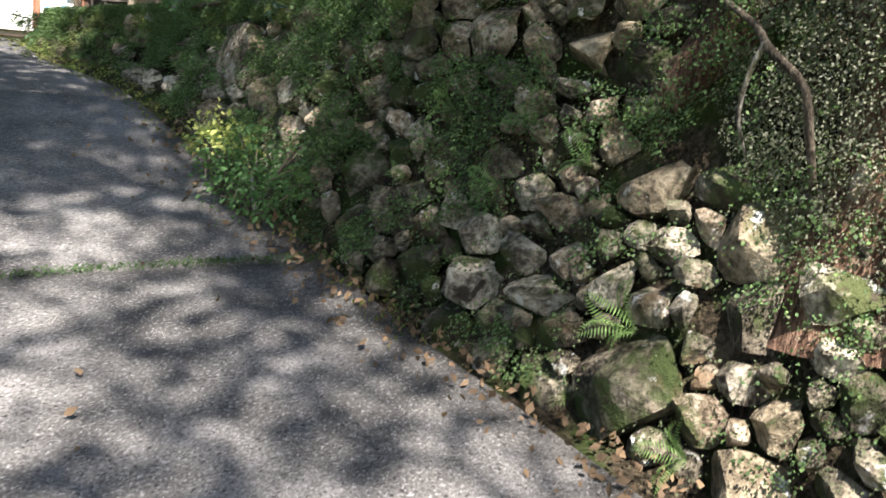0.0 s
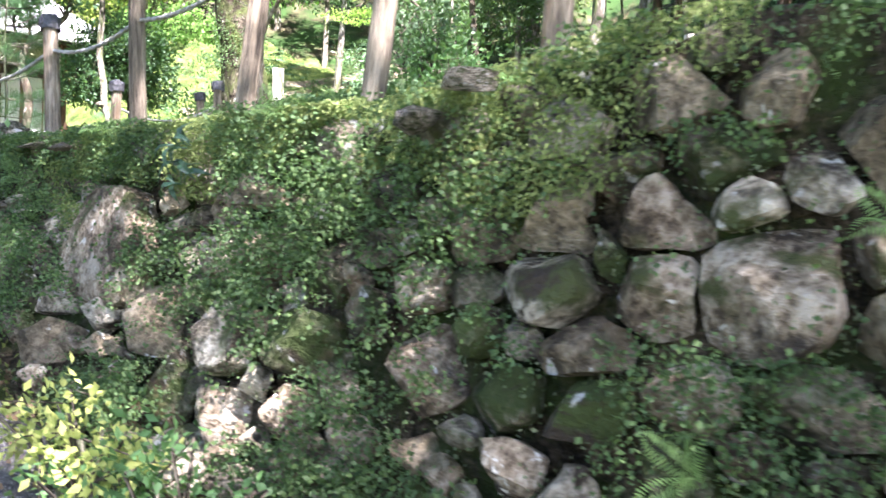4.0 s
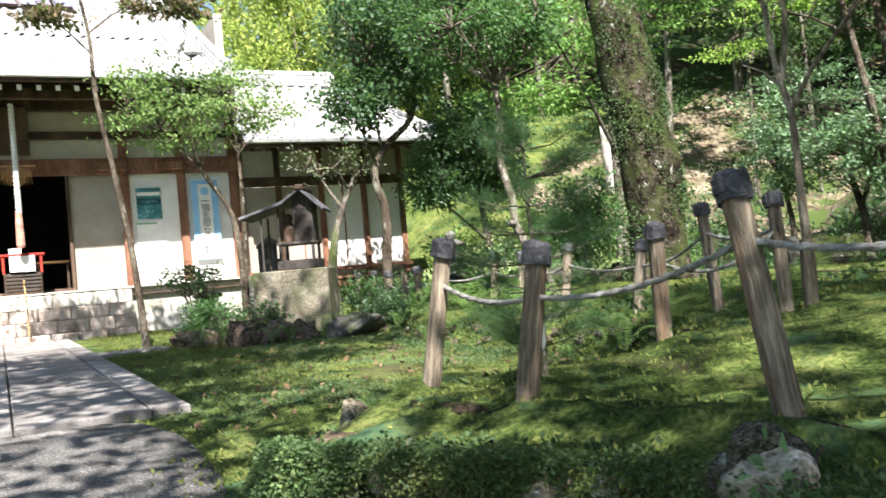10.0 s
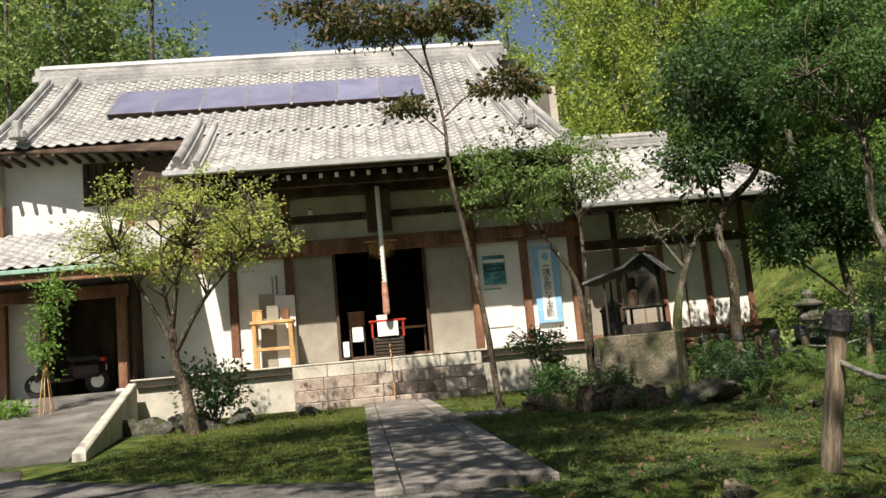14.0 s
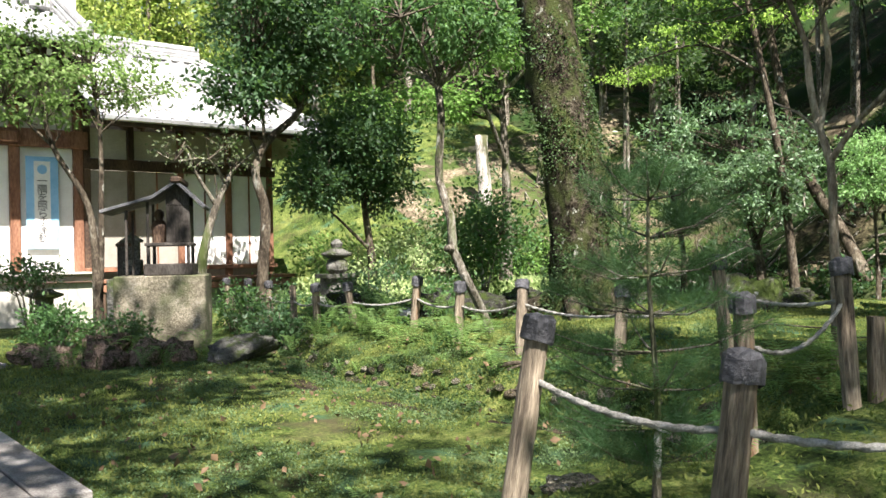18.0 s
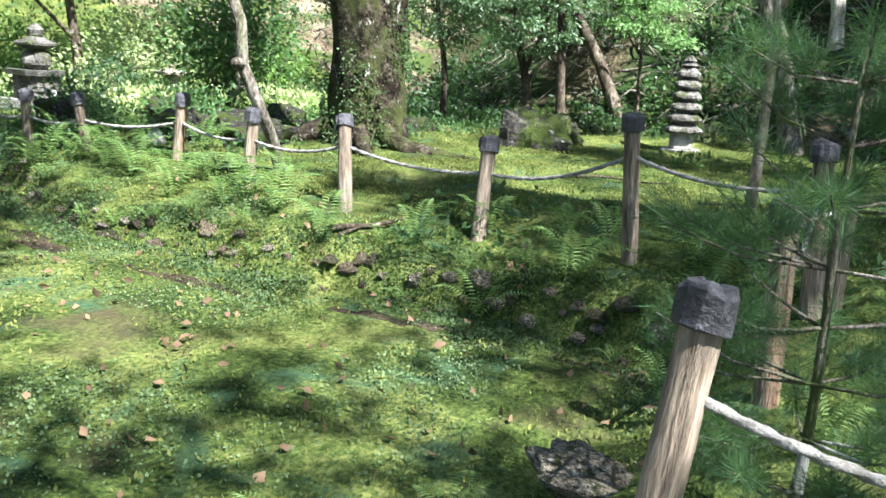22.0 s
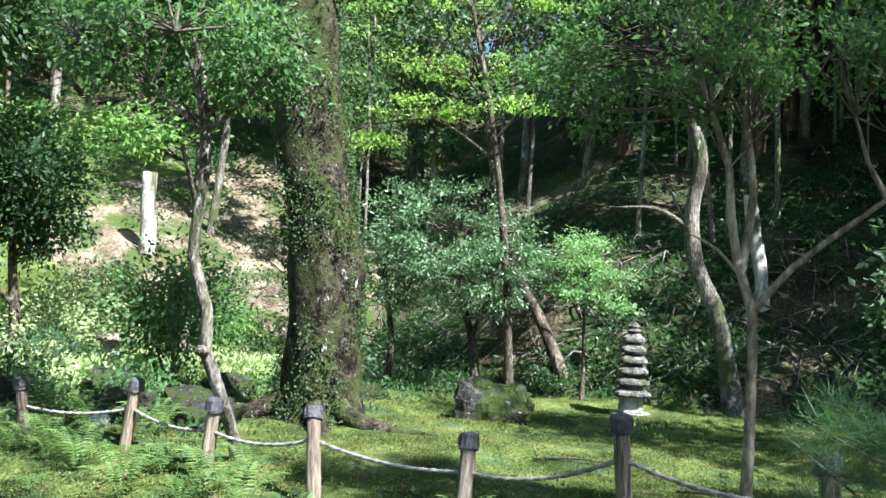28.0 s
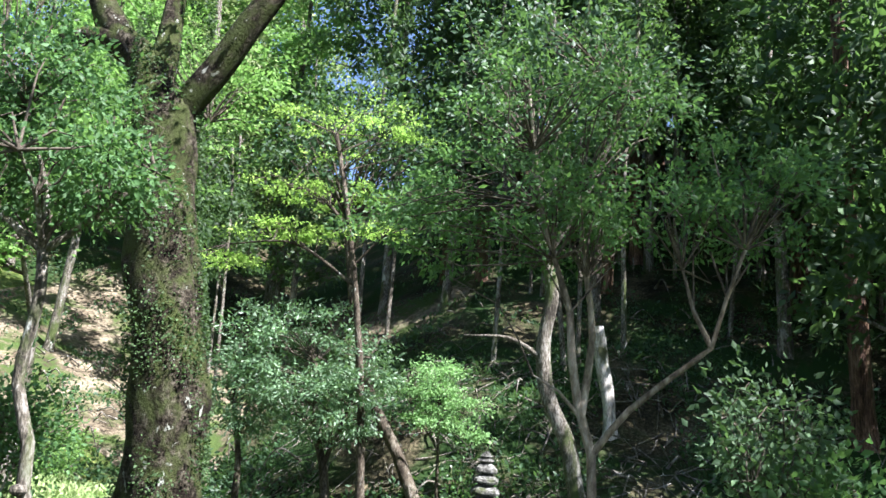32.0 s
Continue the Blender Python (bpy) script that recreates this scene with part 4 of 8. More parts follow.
for x, y, z in ((4.42, 27.0, 10.84), (-7.15, 27.0, 10.84), (4.5, 21.5, 6.98), (-6.2, 23.2, 8.35), (4.05, 22.45, 7.7)):
    bm = cube((x - 0.09, y - 0.09, z - 0.25), (x + 0.09, y + 0.09, z + 0.14), 0.04)
    box(bm, (x - 0.17, y - 0.06, z - 0.25), (x + 0.17, y + 0.06, z - 0.04), 0.04)
    part("ridge_end_tile", bm, TILE, temple, "dark ornamental ridge end tile")
bm = bmesh.new()
vv = [bm.verts.new(c) for c in ((8.3, 25.0, 7.42), (9.1, 22.05, 5.69), (10.1, 25.0, 5.62), (9.0, 28.3, 5.62))]
bm.faces.new((vv[0], vv[1], vv[2]))
bm.faces.new((vv[0], vv[2], vv[3]))
part("wing_hip", bm, TILE, temple)
bm = bmesh.new()
vv = [bm.verts.new(c) for c in ((-7.3, 27.0, 10.52), (4.8, 27.0, 10.52), (4.8, 32.0, 6.9), (-7.3, 32.0, 6.9))]
bm.faces.new(vv)
part("rear_roof", bm, TILE, temple)
bm = bmesh.new()
vv = [bm.verts.new(c) for c in ((4.75, 25.0, 7.4), (8.3, 25.0, 7.4), (9.0, 28.4, 5.6), (4.75, 28.4, 5.6))]
bm.faces.new(vv)
part("rear_roof", bm, TILE, temple)
bm = bmesh.new()
vv = [bm.verts.new(c) for c in ((4.6, 23.3, 6.6), (4.6, 30.0, 6.6), (4.6, 29.4, 8.6), (4.6, 27.0, 10.42), (4.6, 24.0, 8.1))]
bm.faces.new(vv)
part("gable_wall", bm, PLASTER, temple)
# eaves: fascia, rafters with white ends
bit("fascia", (-2.95, 21.36, 6.62), (4.7, 21.42, 6.73), DARKWOOD)
for i in range(26):
    x = -2.8 + i * 0.293
    bm = cube((-0.035, 0, -0.05), (0.035, 1.95, 0.05), 0.004)
    bmesh.ops.transform(bm, matrix=pose(x, 21.5, 6.55, 21), verts=bm.verts[:])
    r = part("rafter", bm, DARKWOOD, temple)
    bm = cube((-0.036, -0.008, -0.045), (0.036, 0.004, 0.045), 0.003)
    bmesh.ops.transform(bm, matrix=pose(x, 21.5, 6.55, 21), verts=bm.verts[:])
    part("rafter_end", bm, WHITE, r, "white painted rafter end")
bit("eave_gutter", (-2.97, 21.27, 6.68), (4.66, 21.34, 6.79), ALU, 0.02, "long straight metal gutter along the eave")
bit("eave_gutter", (4.76, 21.88, 5.64), (9.12, 21.95, 5.74), ALU, 0.02, "long straight metal gutter along the eave")
bit("eave_beam", (-3.0, 22.1, 6.5), (4.7, 22.25, 6.68), DARKWOOD)
bit("wing_fascia", (4.75, 21.96, 5.57), (9.12, 22.03, 5.69), DARKWOOD)
for i in range(14):
    x = 4.95 + i * 0.3
    bm = cube((-0.03, 0, -0.04), (0.03, 1.32, 0.04), 0.004)
    bmesh.ops.transform(bm, matrix=pose(x, 22.05, 5.55, 20), verts=bm.verts[:])
    part("rafter", bm, DARKWOOD, temple)
# solar panels on the main slope
for i in range(7):
    x0 = -4.88 + i * 1.007
    y0, y1 = 24.62, 25.9
    a = math.atan2(main_z(y1) - main_z(y0), y1 - y0)
    long = (y1 - y0) / math.cos(a)
    r = thing("solar_panel", "blue solar panel with glare in its colour on the tiled roof", "solar panel", (x0, y0, main_z(y0) + 0.12), group="solar panels on the roof")
    r.matrix_basis = Matrix.Translation((x0, y0, main_z(y0) + 0.12)) @ Matrix.Rotation(a, 4, "X")
    part("panel_glass", cube((0.02, 0.02, 0), (0.985, long - 0.02, 0.03), 0.002), SOLAR, r)
    part("panel_frame", cube((0, 0, -0.01), (0.03, long, 0.036), 0.002), ALU, r)
    part("panel_frame", cube((0.975, 0, -0.01), (1.004, long, 0.036), 0.002), ALU, r)
    part("panel_frame", cube((0.0185, 0, -0.03), (0.986, 0.018, 0.034), 0.002), DARKWOOD, r)
# left: upper storey wall with window, porch and its opening
bit("upper_storey_wall", (-7.0, 24.0, 5.9), (-2.8, 24.15, 8.2), WHITE)
bit("upper_window", (-5.2, 23.93, 6.8), (-3.7, 23.995, 7.7), DARKWOOD, 0.01, "dark latticed upper window")
for i in range(9):
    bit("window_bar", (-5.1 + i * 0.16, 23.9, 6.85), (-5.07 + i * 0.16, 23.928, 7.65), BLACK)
for i in range(14):
    bit("rafter", (-6.7 + i * 0.28, 23.25, 7.72), (-6.63 + i * 0.28, 23.99, 7.8), DARKWOOD)
bit("porch_flashing", (-9.5, 21.22, 5.12), (-2.98, 21.5, 5.2), COPPER, 0.01, "green copper eave flashing")
bit("porch_fascia", (-9.5, 21.3, 4.96), (-2.98, 21.4, 5.115), REDWOOD)
bit("porch_beam", (-9.5, 22.4, 4.72), (-3.98, 22.55, 4.95), REDWOOD)
bit("porch_pillar", (-4.18, 22.38, 2.95), (-4.02, 22.54, 4.72), REDWOOD)
bit("pillar_base", (-4.24, 22.32, 2.85), (-3.98, 22.6, 3.0), WHITE, 0.03)
bit("porch_wall", (-9.5, 23.5, 2.5), (-5.95, 23.6, 5.9), WHITE)
bit("porch_pillar", (-5.95, 23.4, 2.9), (-5.8, 23.55, 5.2), REDWOOD)
bit("porch_wall", (-5.8, 24.6, 2.5), (-4.02, 24.7, 5.9), DARKWOOD)
bit("porch_side", (-4.02, 22.56, 2.3), (-3.95, 24.7, 5.3), DARKWOOD)
for i in range(8):
    bit("lattice_bar", (-4.9 + i * 0.11, 24.53, 3.0), (-4.87 + i * 0.11, 24.56, 4.3), DARKWOOD, 0.003)
for i in range(9):
    bit("lattice_bar", (-4.92, 24.565, 3.05 + i * 0.14), (-4.06, 24.59, 3.08 + i * 0.14), DARKWOOD, 0.003)
# the porch's shade is put in as a black ceiling
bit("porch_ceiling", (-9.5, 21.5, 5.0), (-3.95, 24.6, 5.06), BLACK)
bit("porch_floor", (-9.5, 22.3, 2.2), (-4.03, 24.6, 2.95), CEMENT)
# right wing
for x in (4.95, 5.72, 6.65, 7.61, 8.5):
    bit("pillar", (x - 0.06, 23.22, 2.85), (x + 0.06, 23.34, 5.9), DARKWOOD if x < 6 else REDWOOD, 0.008)
for a, b, m in ((5.01, 5.66, GREYDOOR), (5.78, 6.59, GREYDOOR), (6.71, 7.55, WHITE), (7.67, 8.44, WHITE)):
    bit("panel", (a, 23.27, 3.2), (b, 23.33, 4.95), m)
    bit("wall_panel", (a, 23.27, 5.15), (b, 23.33, 5.7), PLASTER)
for x in (6.2, 7.13, 8.05):
    bit("panel_frame", (x - 0.015, 23.25, 3.2), (x + 0.015, 23.268, 4.95), REDWOOD, 0.003)
bit("beam", (4.88, 23.18, 4.95), (8.6, 23.26, 5.15), DARKWOOD)
bit("sill", (4.88, 23.15, 3.12), (8.6, 23.26, 3.2), REDWOOD)
bit("veranda", (4.88, 22.55, 2.93), (8.7, 23.26, 2.99), REDWOOD, 0.01, "brown timber veranda boards")
for i in range(5):
    bit("veranda_post", (4.95 + i * 0.9, 22.6, 2.2), (5.05 + i * 0.9, 22.7, 2.93), DARKWOOD)
bit("veranda_rail", (4.95, 22.57, 2.78), (8.65, 22.6, 2.9), REDWOOD)
bit("plinth", (4.88, 23.1, 2.1), (8.6, 23.24, 2.92), CEMENT)

# ---- trees of the garden ----
tree("big_tree", "old thick tree with mossy lichened bark in the garden", "tree", [(8.05, 14.42, 2.3), (8.05, 14.45, 3.0), (8.05, 14.47, 4.0), (8.05, 14.68, 5.1), (8.05, 14.87, 6.0), (8.05, 15.0, 7.0)], 0.37, 0.33,
     [([(8.05, 15.0, 6.8), (8.05, 15.3, 7.5), (8.05, 15.81, 8.0), (8.0, 16.5, 9.2)], 0.26, 0.1), ([(8.05, 14.95, 6.75), (8.05, 14.45, 7.4), (8.05, 13.96, 8.1), (8.1, 13.0, 9.4)], 0.19, 0.08),
      ([(8.05, 15.1, 7.0), (8.2, 15.2, 7.8), (8.4, 15.3, 8.8)], 0.2, 0.08), ([(8.0, 15.5, 7.75), (7.9, 16.0, 7.85), (7.85, 16.3, 7.75)], 0.13, 0.1),
      ([(7.95, 14.2, 2.75), (7.9, 13.85, 2.6), (8.0, 13.4, 2.55), (8.2, 12.9, 2.5)], 0.13, 0.04), ([(7.75, 14.3, 2.75), (7.45, 14.0, 2.6), (7.2, 13.75, 2.53)], 0.12, 0.04), ([(7.8, 14.7, 2.75), (7.5, 15.0, 2.6), (7.3, 15.4, 2.5)], 0.12, 0.04)],
     [((8.1, 12.6, 10.2), (1.0, 0.8, 0.5), 5), ((7.9, 16.9, 9.8), (0.8, 0.8, 0.4), 6)], LEAF, MOSSBARK, 0.15, 60, 0.7, seed=11, flare=0.75, sides=20, rough=0.12)
rng = np.random.default_rng(31)
n = 26000
w, h = rng.uniform(0, 2 * math.pi, n), rng.uniform(0.1, 6.0, n) ** 1.0
axis_y = np.interp(h + 2.4, (2.3, 4, 5.1, 6, 7), (14.42, 14.47, 14.68, 14.87, 15.0))
rr = np.interp(h, (0, 0.4, 1.2, 6), (0.5, 0.42, 0.38, 0.34)) + rng.uniform(0, 0.04, n)
mask = np.array([noise.noise(Vector((math.cos(a) * 1.2, math.sin(a) * 1.2, b * 1.1))) for a, b in zip(w, h)]) > rng.uniform(-0.2, 0.35, n)
at = np.stack([8.05 + rr * np.cos(w), axis_y + rr * np.sin(w), 2.4 + h], 1)[mask]
out = np.stack([np.cos(w), np.sin(w), 0 * w], 1)[mask]
tagged(part("trunk_creeper", leaves("trunk_creeper", at, out, 0.034, rng, 1.4, 0.3, 0.6), IVY), "small creeping leaves climbing the thick tree trunk", "ivy", kind="stuff")

tree("pruned_tree", "slim grey tree with a crooked knotted trunk", "tree", [(6.05, 13.75, 2.35), (5.85, 13.68, 2.75), (5.55, 13.62, 3.17), (5.5, 13.68, 3.36), (5.5, 13.7, 3.65), (5.5, 13.86, 4.02), (5.5, 13.84, 4.33), (5.5, 13.81, 4.64), (5.5, 13.85, 4.92)], 0.05, 0.036,
     [([(5.5, 13.85, 4.9), (5.3, 14.2, 5.2), (5.1, 14.7, 5.5)], 0.03, 0.01), ([(5.5, 13.85, 4.9), (5.6, 13.5, 5.2), (5.7, 13.2, 5.5)], 0.03, 0.01), ([(5.5, 13.85, 4.9), (5.5, 13.9, 5.3), (5.4, 14.1, 5.9)], 0.03, 0.01),
      ([(5.5, 13.85, 4.9), (5.9, 13.9, 5.2), (6.3, 14.0, 5.6)], 0.03, 0.01), ([(5.5, 13.85, 4.9), (5.2, 13.7, 5.2), (4.9, 13.6, 5.4)], 0.025, 0.01)],
     [((5.5, 14.0, 5.6), (0.85, 0.85, 0.45), 84), ((5.5, 14.7, 5.75), (0.7, 0.7, 0.45), 50), ((5.55, 13.5, 5.45), (0.4, 0.35, 0.25), 16), ((5.5, 14.2, 6.2), (0.7, 0.7, 0.35), 40)], LEAF, BARK, 0.056, 66, 0.2, 0.6, seed=12, flare=0.2)
knot = thing("tree_knot", "rounded scar knot on the crooked tree trunk", "tree knot", (5.44, 13.66, 3.37))
bm = bmesh.new()
bmesh.ops.create_uvsphere(bm, u_segments=10, v_segments=7, radius=0.055)
bmesh.ops.scale(bm, vec=(1, 1, 0.7), verts=bm.verts)
part("bark", bm, BARK, knot)

tree("camellia_tree", "slender forked tree with tan bark and dark leaves", "tree", [(5.72, 10.2, 2.3), (5.68, 10.18, 2.9), (5.65, 10.17, 3.4), (5.65, 10.18, 3.84), (5.65, 10.26, 4.1), (5.65, 10.3, 4.34), (5.65, 10.32, 4.6)], 0.037, 0.02,
     [([(5.65, 10.19, 3.82), (5.65, 9.99, 4.08), (5.65, 9.69, 4.33), (5.65, 9.57, 4.43), (5.65, 9.49, 4.7), (5.6, 9.4, 4.95)], 0.022, 0.01), ([(5.65, 9.57, 4.43), (5.65, 9.66, 4.62), (5.65, 9.72, 4.85)], 0.016, 0.008),
      ([(5.65, 10.24, 4.05), (5.7, 10.2, 4.47), (5.7, 10.24, 4.8), (5.7, 10.3, 5.3)], 0.024, 0.012), ([(5.65, 10.22, 4.0), (5.62, 10.36, 4.16), (5.58, 10.5, 4.24)], 0.013, 0.005),
      ([(5.65, 10.32, 4.6), (5.6, 10.5, 5.2), (5.6, 10.6, 5.9)], 0.02, 0.008)],
     [((5.65, 10.65, 5.2), (0.6, 0.8, 0.4), 54), ((5.6, 9.85, 5.15), (0.5, 0.7, 0.3), 34), ((5.65, 11.25, 5.1), (0.45, 0.5, 0.25), 18), ((5.65, 10.4, 5.85), (0.5, 0.75, 0.35), 36), ((5.7, 9.3, 5.3), (0.4, 0.45, 0.35), 22)], foliage("camellia leaves", (0.02, 0.055, 0.015), (0.07, 0.16, 0.04), 0.4, 0.5, 0.3), SMOOTH_BARK, 0.043, 70, 0.17, 0.5, seed=13, flare=0.25, long=2.2, twigs=True)
tree("lichened_tree", "winding tree trunk with white lichen at the hill foot", "tree", [(13.72, 11.2, 2.45), (13.74, 11.39, 3.33), (13.79, 11.53, 3.89), (13.79, 11.83, 4.55), (13.79, 11.95, 5.35), (13.79, 11.84, 6.15), (13.69, 12.05, 7.0), (13.6, 12.14, 8.3)], 0.14, 0.085,
     [([(13.79, 11.91, 5.1), (13.6, 12.43, 5.4), (13.42, 13.1, 5.4)], 0.045, 0.015), ([(13.69, 11.95, 6.7), (13.6, 11.3, 7.75), (13.5, 10.75, 9.2)], 0.065, 0.02)],
     [((13.7, 11.9, 9.6), (2.0, 2.0, 1.3), 100)], DARKLEAF, BARK, 0.12, 40, 0.5, seed=14, flare=0.6)
PALEBARK = surface("pale sunlit bark", [(0.3, (0.2, 0.18, 0.15)), (0.5, (0.4, 0.37, 0.32)), (0.7, (0.58, 0.55, 0.5))], 5.0, 0.9, 0.4, 40, [((0.08, 0.085, 0.04), 2.0, 0.5, 0.6)], 0.1, (1, 1, 0.35))
pt = thing("pale_stump", "pale broken tree trunk standing on the dark slope", "tree trunk", (16.3, 11.15, ground_z(16.3, 11.15) - 0.2))
co, f = tube([(0, 0, 0), (0, 0.05, 0.7), (0.02, 0.2, 1.5), (0, 0.27, 2.1)], 0.14, 0.1, 12, 0.15, 0.2, seed=6)
part("trunk", tube_mesh("trunk", [(co, f)]), PALEBARK, pt)
tree("laurel_tree", "bushy evergreen tree with glossy grey green leaves", "tree", [(12.3, 14.6, 2.35), (12.4, 14.75, 3.2), (12.5, 15.0, 3.9), (12.5, 15.1, 4.8)], 0.08, 0.03,
     [([(12.5, 16.2, 2.4), (12.5, 16.2, 3.3), (12.5, 16.4, 4.4), (12.4, 16.2, 5.0)], 0.06, 0.02), ([(12.4, 14.8, 3.3), (12.5, 14.5, 4.2), (12.4, 14.2, 4.9)], 0.04, 0.015)],
     [((12.3, 15.2, 4.85), (1.2, 1.4, 0.9), 130), ((12.3, 16.2, 4.3), (0.75, 0.8, 0.6), 50), ((12.1, 14.5, 4.2), (0.6, 0.7, 0.6), 36)], foliage("grey green glossy leaves", (0.035, 0.08, 0.035), (0.115, 0.21, 0.09), 0.3, 0.38, 0.45), TRUNK, 0.075, 70, 0.21, 0.5, seed=16, long=2.6)
tree("leaning_tree", "bare leaning trunk at the foot of the hillside", "tree", [(13.95, 13.65, 2.35), (14.0, 14.2, 3.46), (14.0, 14.75, 4.4), (14.1, 15.2, 5.6), (14.2, 15.6, 7.5)], 0.11, 0.06,
     [([(14.0, 14.75, 4.4), (13.9, 15.5, 4.9), (13.7, 16.2, 5.2)], 0.04, 0.01)], [((14.2, 15.6, 8.6), (1.9, 1.9, 1.2), 90)], DARKLEAF, TRUNK, 0.12, 36, 0.5, seed=17)
tree("young_maple", "small young maple with fresh bright green leaves", "tree", [(13.0, 13.25, 2.4), (13.05, 13.27, 3.2), (13.0, 13.3, 4.3)], 0.035, 0.015, [([(13.0, 13.3, 3.7), (12.9, 13.7, 4.3)], 0.012, 0.005), ([(13.0, 13.3, 3.7), (12.9, 12.9, 4.2)], 0.012, 0.005)],
     [((13.0, 13.35, 4.82), (0.3, 0.32, 0.14), 18), ((12.95, 13.45, 4.52), (0.45, 0.5, 0.12), 26), ((12.95, 13.15, 4.32), (0.48, 0.6, 0.12), 28), ((12.9, 13.3, 4.1), (0.5, 0.6, 0.12), 26), ((12.9, 12.9, 3.92), (0.3, 0.35, 0.1), 12)], foliage("fresh maple green", (0.08, 0.19, 0.05), (0.2, 0.38, 0.12), 0.45), TRUNK, 0.05, 60, 0.19, 0.4, seed=18)
tree("sunlit_maple", "maple with flat layers of sunlit yellow green leaves", "tree", [(12.3, 14.1, 2.4), (12.2, 14.2, 4.2), (12.0, 14.34, 5.7), (12.0, 14.6, 7.0), (12.0, 14.9, 8.2)], 0.07, 0.03,
     [([(12.0, 14.4, 5.9), (12.0, 15.4, 6.5), (12.0, 16.5, 6.5)], 0.03, 0.01), ([(12.0, 14.6, 6.8), (12.0, 15.2, 7.3), (12.0, 16.0, 7.4)], 0.03, 0.01), ([(12.0, 14.4, 6.2), (12.0, 14.0, 6.6), (11.9, 13.6, 6.7)], 0.02, 0.008)],
     [((12.0, 15.2, 7.3), (0.9, 1.2, 0.1), 20), ((12.0, 15.6, 6.65), (0.8, 1.0, 0.07), 14), ((12.0, 13.9, 6.66), (0.5, 0.5, 0.07), 8), ((12.0, 16.6, 6.25), (0.8, 0.7, 0.08), 11), ((12.1, 14.8, 8.4), (1.2, 1.4, 0.4), 24)], foliage("sunlit maple leaves", (0.12, 0.24, 0.03), (0.3, 0.5, 0.08), 0.5), TRUNK, 0.062, 64, 0.27, 0.13, seed=19)
tree("back_maple", "leafy maple behind the thick tree", "tree", [(11.5, 19.5, 2.5), (11.4, 19.3, 4.5), (11.2, 19.2, 6.5)], 0.12, 0.05, [([(11.3, 19.2, 5.0), (10.2, 18.8, 6.4), (9.4, 18.6, 7.4)], 0.05, 0.015), ([(11.2, 19.2, 6.2), (11.6, 17.9, 7.4), (11.8, 17.0, 8.4)], 0.05, 0.015)],
     [((10.9, 19.3, 7.6), (2.3, 2.3, 1.0), 90), ((9.4, 19.6, 6.0), (1.3, 1.2, 0.35), 34), ((12.0, 18.0, 9.2), (1.8, 1.8, 0.9), 50), ((9.3, 19.4, 10.2), (2.2, 1.8, 0.8), 44)], MAPLE, BARK, 0.1, 70, 0.42, 0.3, seed=20)

# trees and shrubs before the temple
tree("slender_tree", "slender leaning tree with sparse dark bronze leaves", "tree", [(2.27, 18.07, 2.18), (2.19, 18.16, 3.47), (2.03, 18.16, 4.65), (1.88, 18.16, 5.68), (1.85, 18.16, 6.53), (1.67, 18.16, 7.51), (1.59, 18.16, 7.96)], 0.05, 0.014,
     [([(1.86, 18.16, 6.25), (1.5, 18.16, 6.61), (1.14, 18.16, 6.7)], 0.013, 0.005), ([(1.85, 18.16, 6.52), (2.31, 18.16, 6.88), (2.85, 18.16, 7.01)], 0.016, 0.005), ([(1.73, 18.16, 7.15), (1.23, 18.16, 7.78), (0.6, 18.16, 8.14)], 0.016, 0.005), ([(1.64, 18.16, 7.6), (1.95, 18.16, 7.96), (2.31, 18.16, 8.14)], 0.013, 0.005)],
     [((0.92, 18.16, 8.05), (0.85, 0.54, 0.32), 56), ((2.13, 18.16, 8.05), (0.59, 0.45, 0.27), 34), ((2.85, 18.16, 6.97), (0.45, 0.36, 0.16), 16), ((1.41, 18.16, 6.7), (0.36, 0.27, 0.09), 9), ((-0.03, 18.16, 8.36), (0.45, 0.36, 0.18), 14)], foliage("dark bronze leaves", (0.03, 0.032, 0.014), (0.11, 0.085, 0.04), 0.25), TRUNK, 0.1, 44, 0.24, 0.4, seed=21, flare=0.2)
tree("garden_maple", "small two stemmed maple with airy green leaves", "tree", [(3.84, 18.88, 2.18), (3.83, 18.88, 2.93), (3.74, 18.88, 4.01), (3.32, 18.88, 4.77), (3.19, 18.88, 5.44)], 0.068, 0.023,
     [([(3.84, 18.92, 2.38), (3.89, 18.88, 3.55), (3.9, 18.88, 4.97), (3.78, 18.88, 5.8)], 0.054, 0.018), ([(3.32, 18.88, 4.77), (2.76, 18.79, 5.26), (2.4, 18.79, 5.53)], 0.023, 0.007)],
     [((3.26, 18.79, 5.89), (1.26, 0.81, 0.54), 70), ((4.25, 18.79, 5.53), (0.72, 0.54, 0.27), 24), ((2.54, 18.79, 5.53), (0.59, 0.54, 0.45), 22), ((3.03, 18.79, 5.21), (0.9, 0.63, 0.18), 18)], foliage("airy maple green", (0.06, 0.12, 0.03), (0.16, 0.26, 0.07), 0.45), TRUNK, 0.07, 44, 0.28, 0.3, seed=22, flare=0.3)
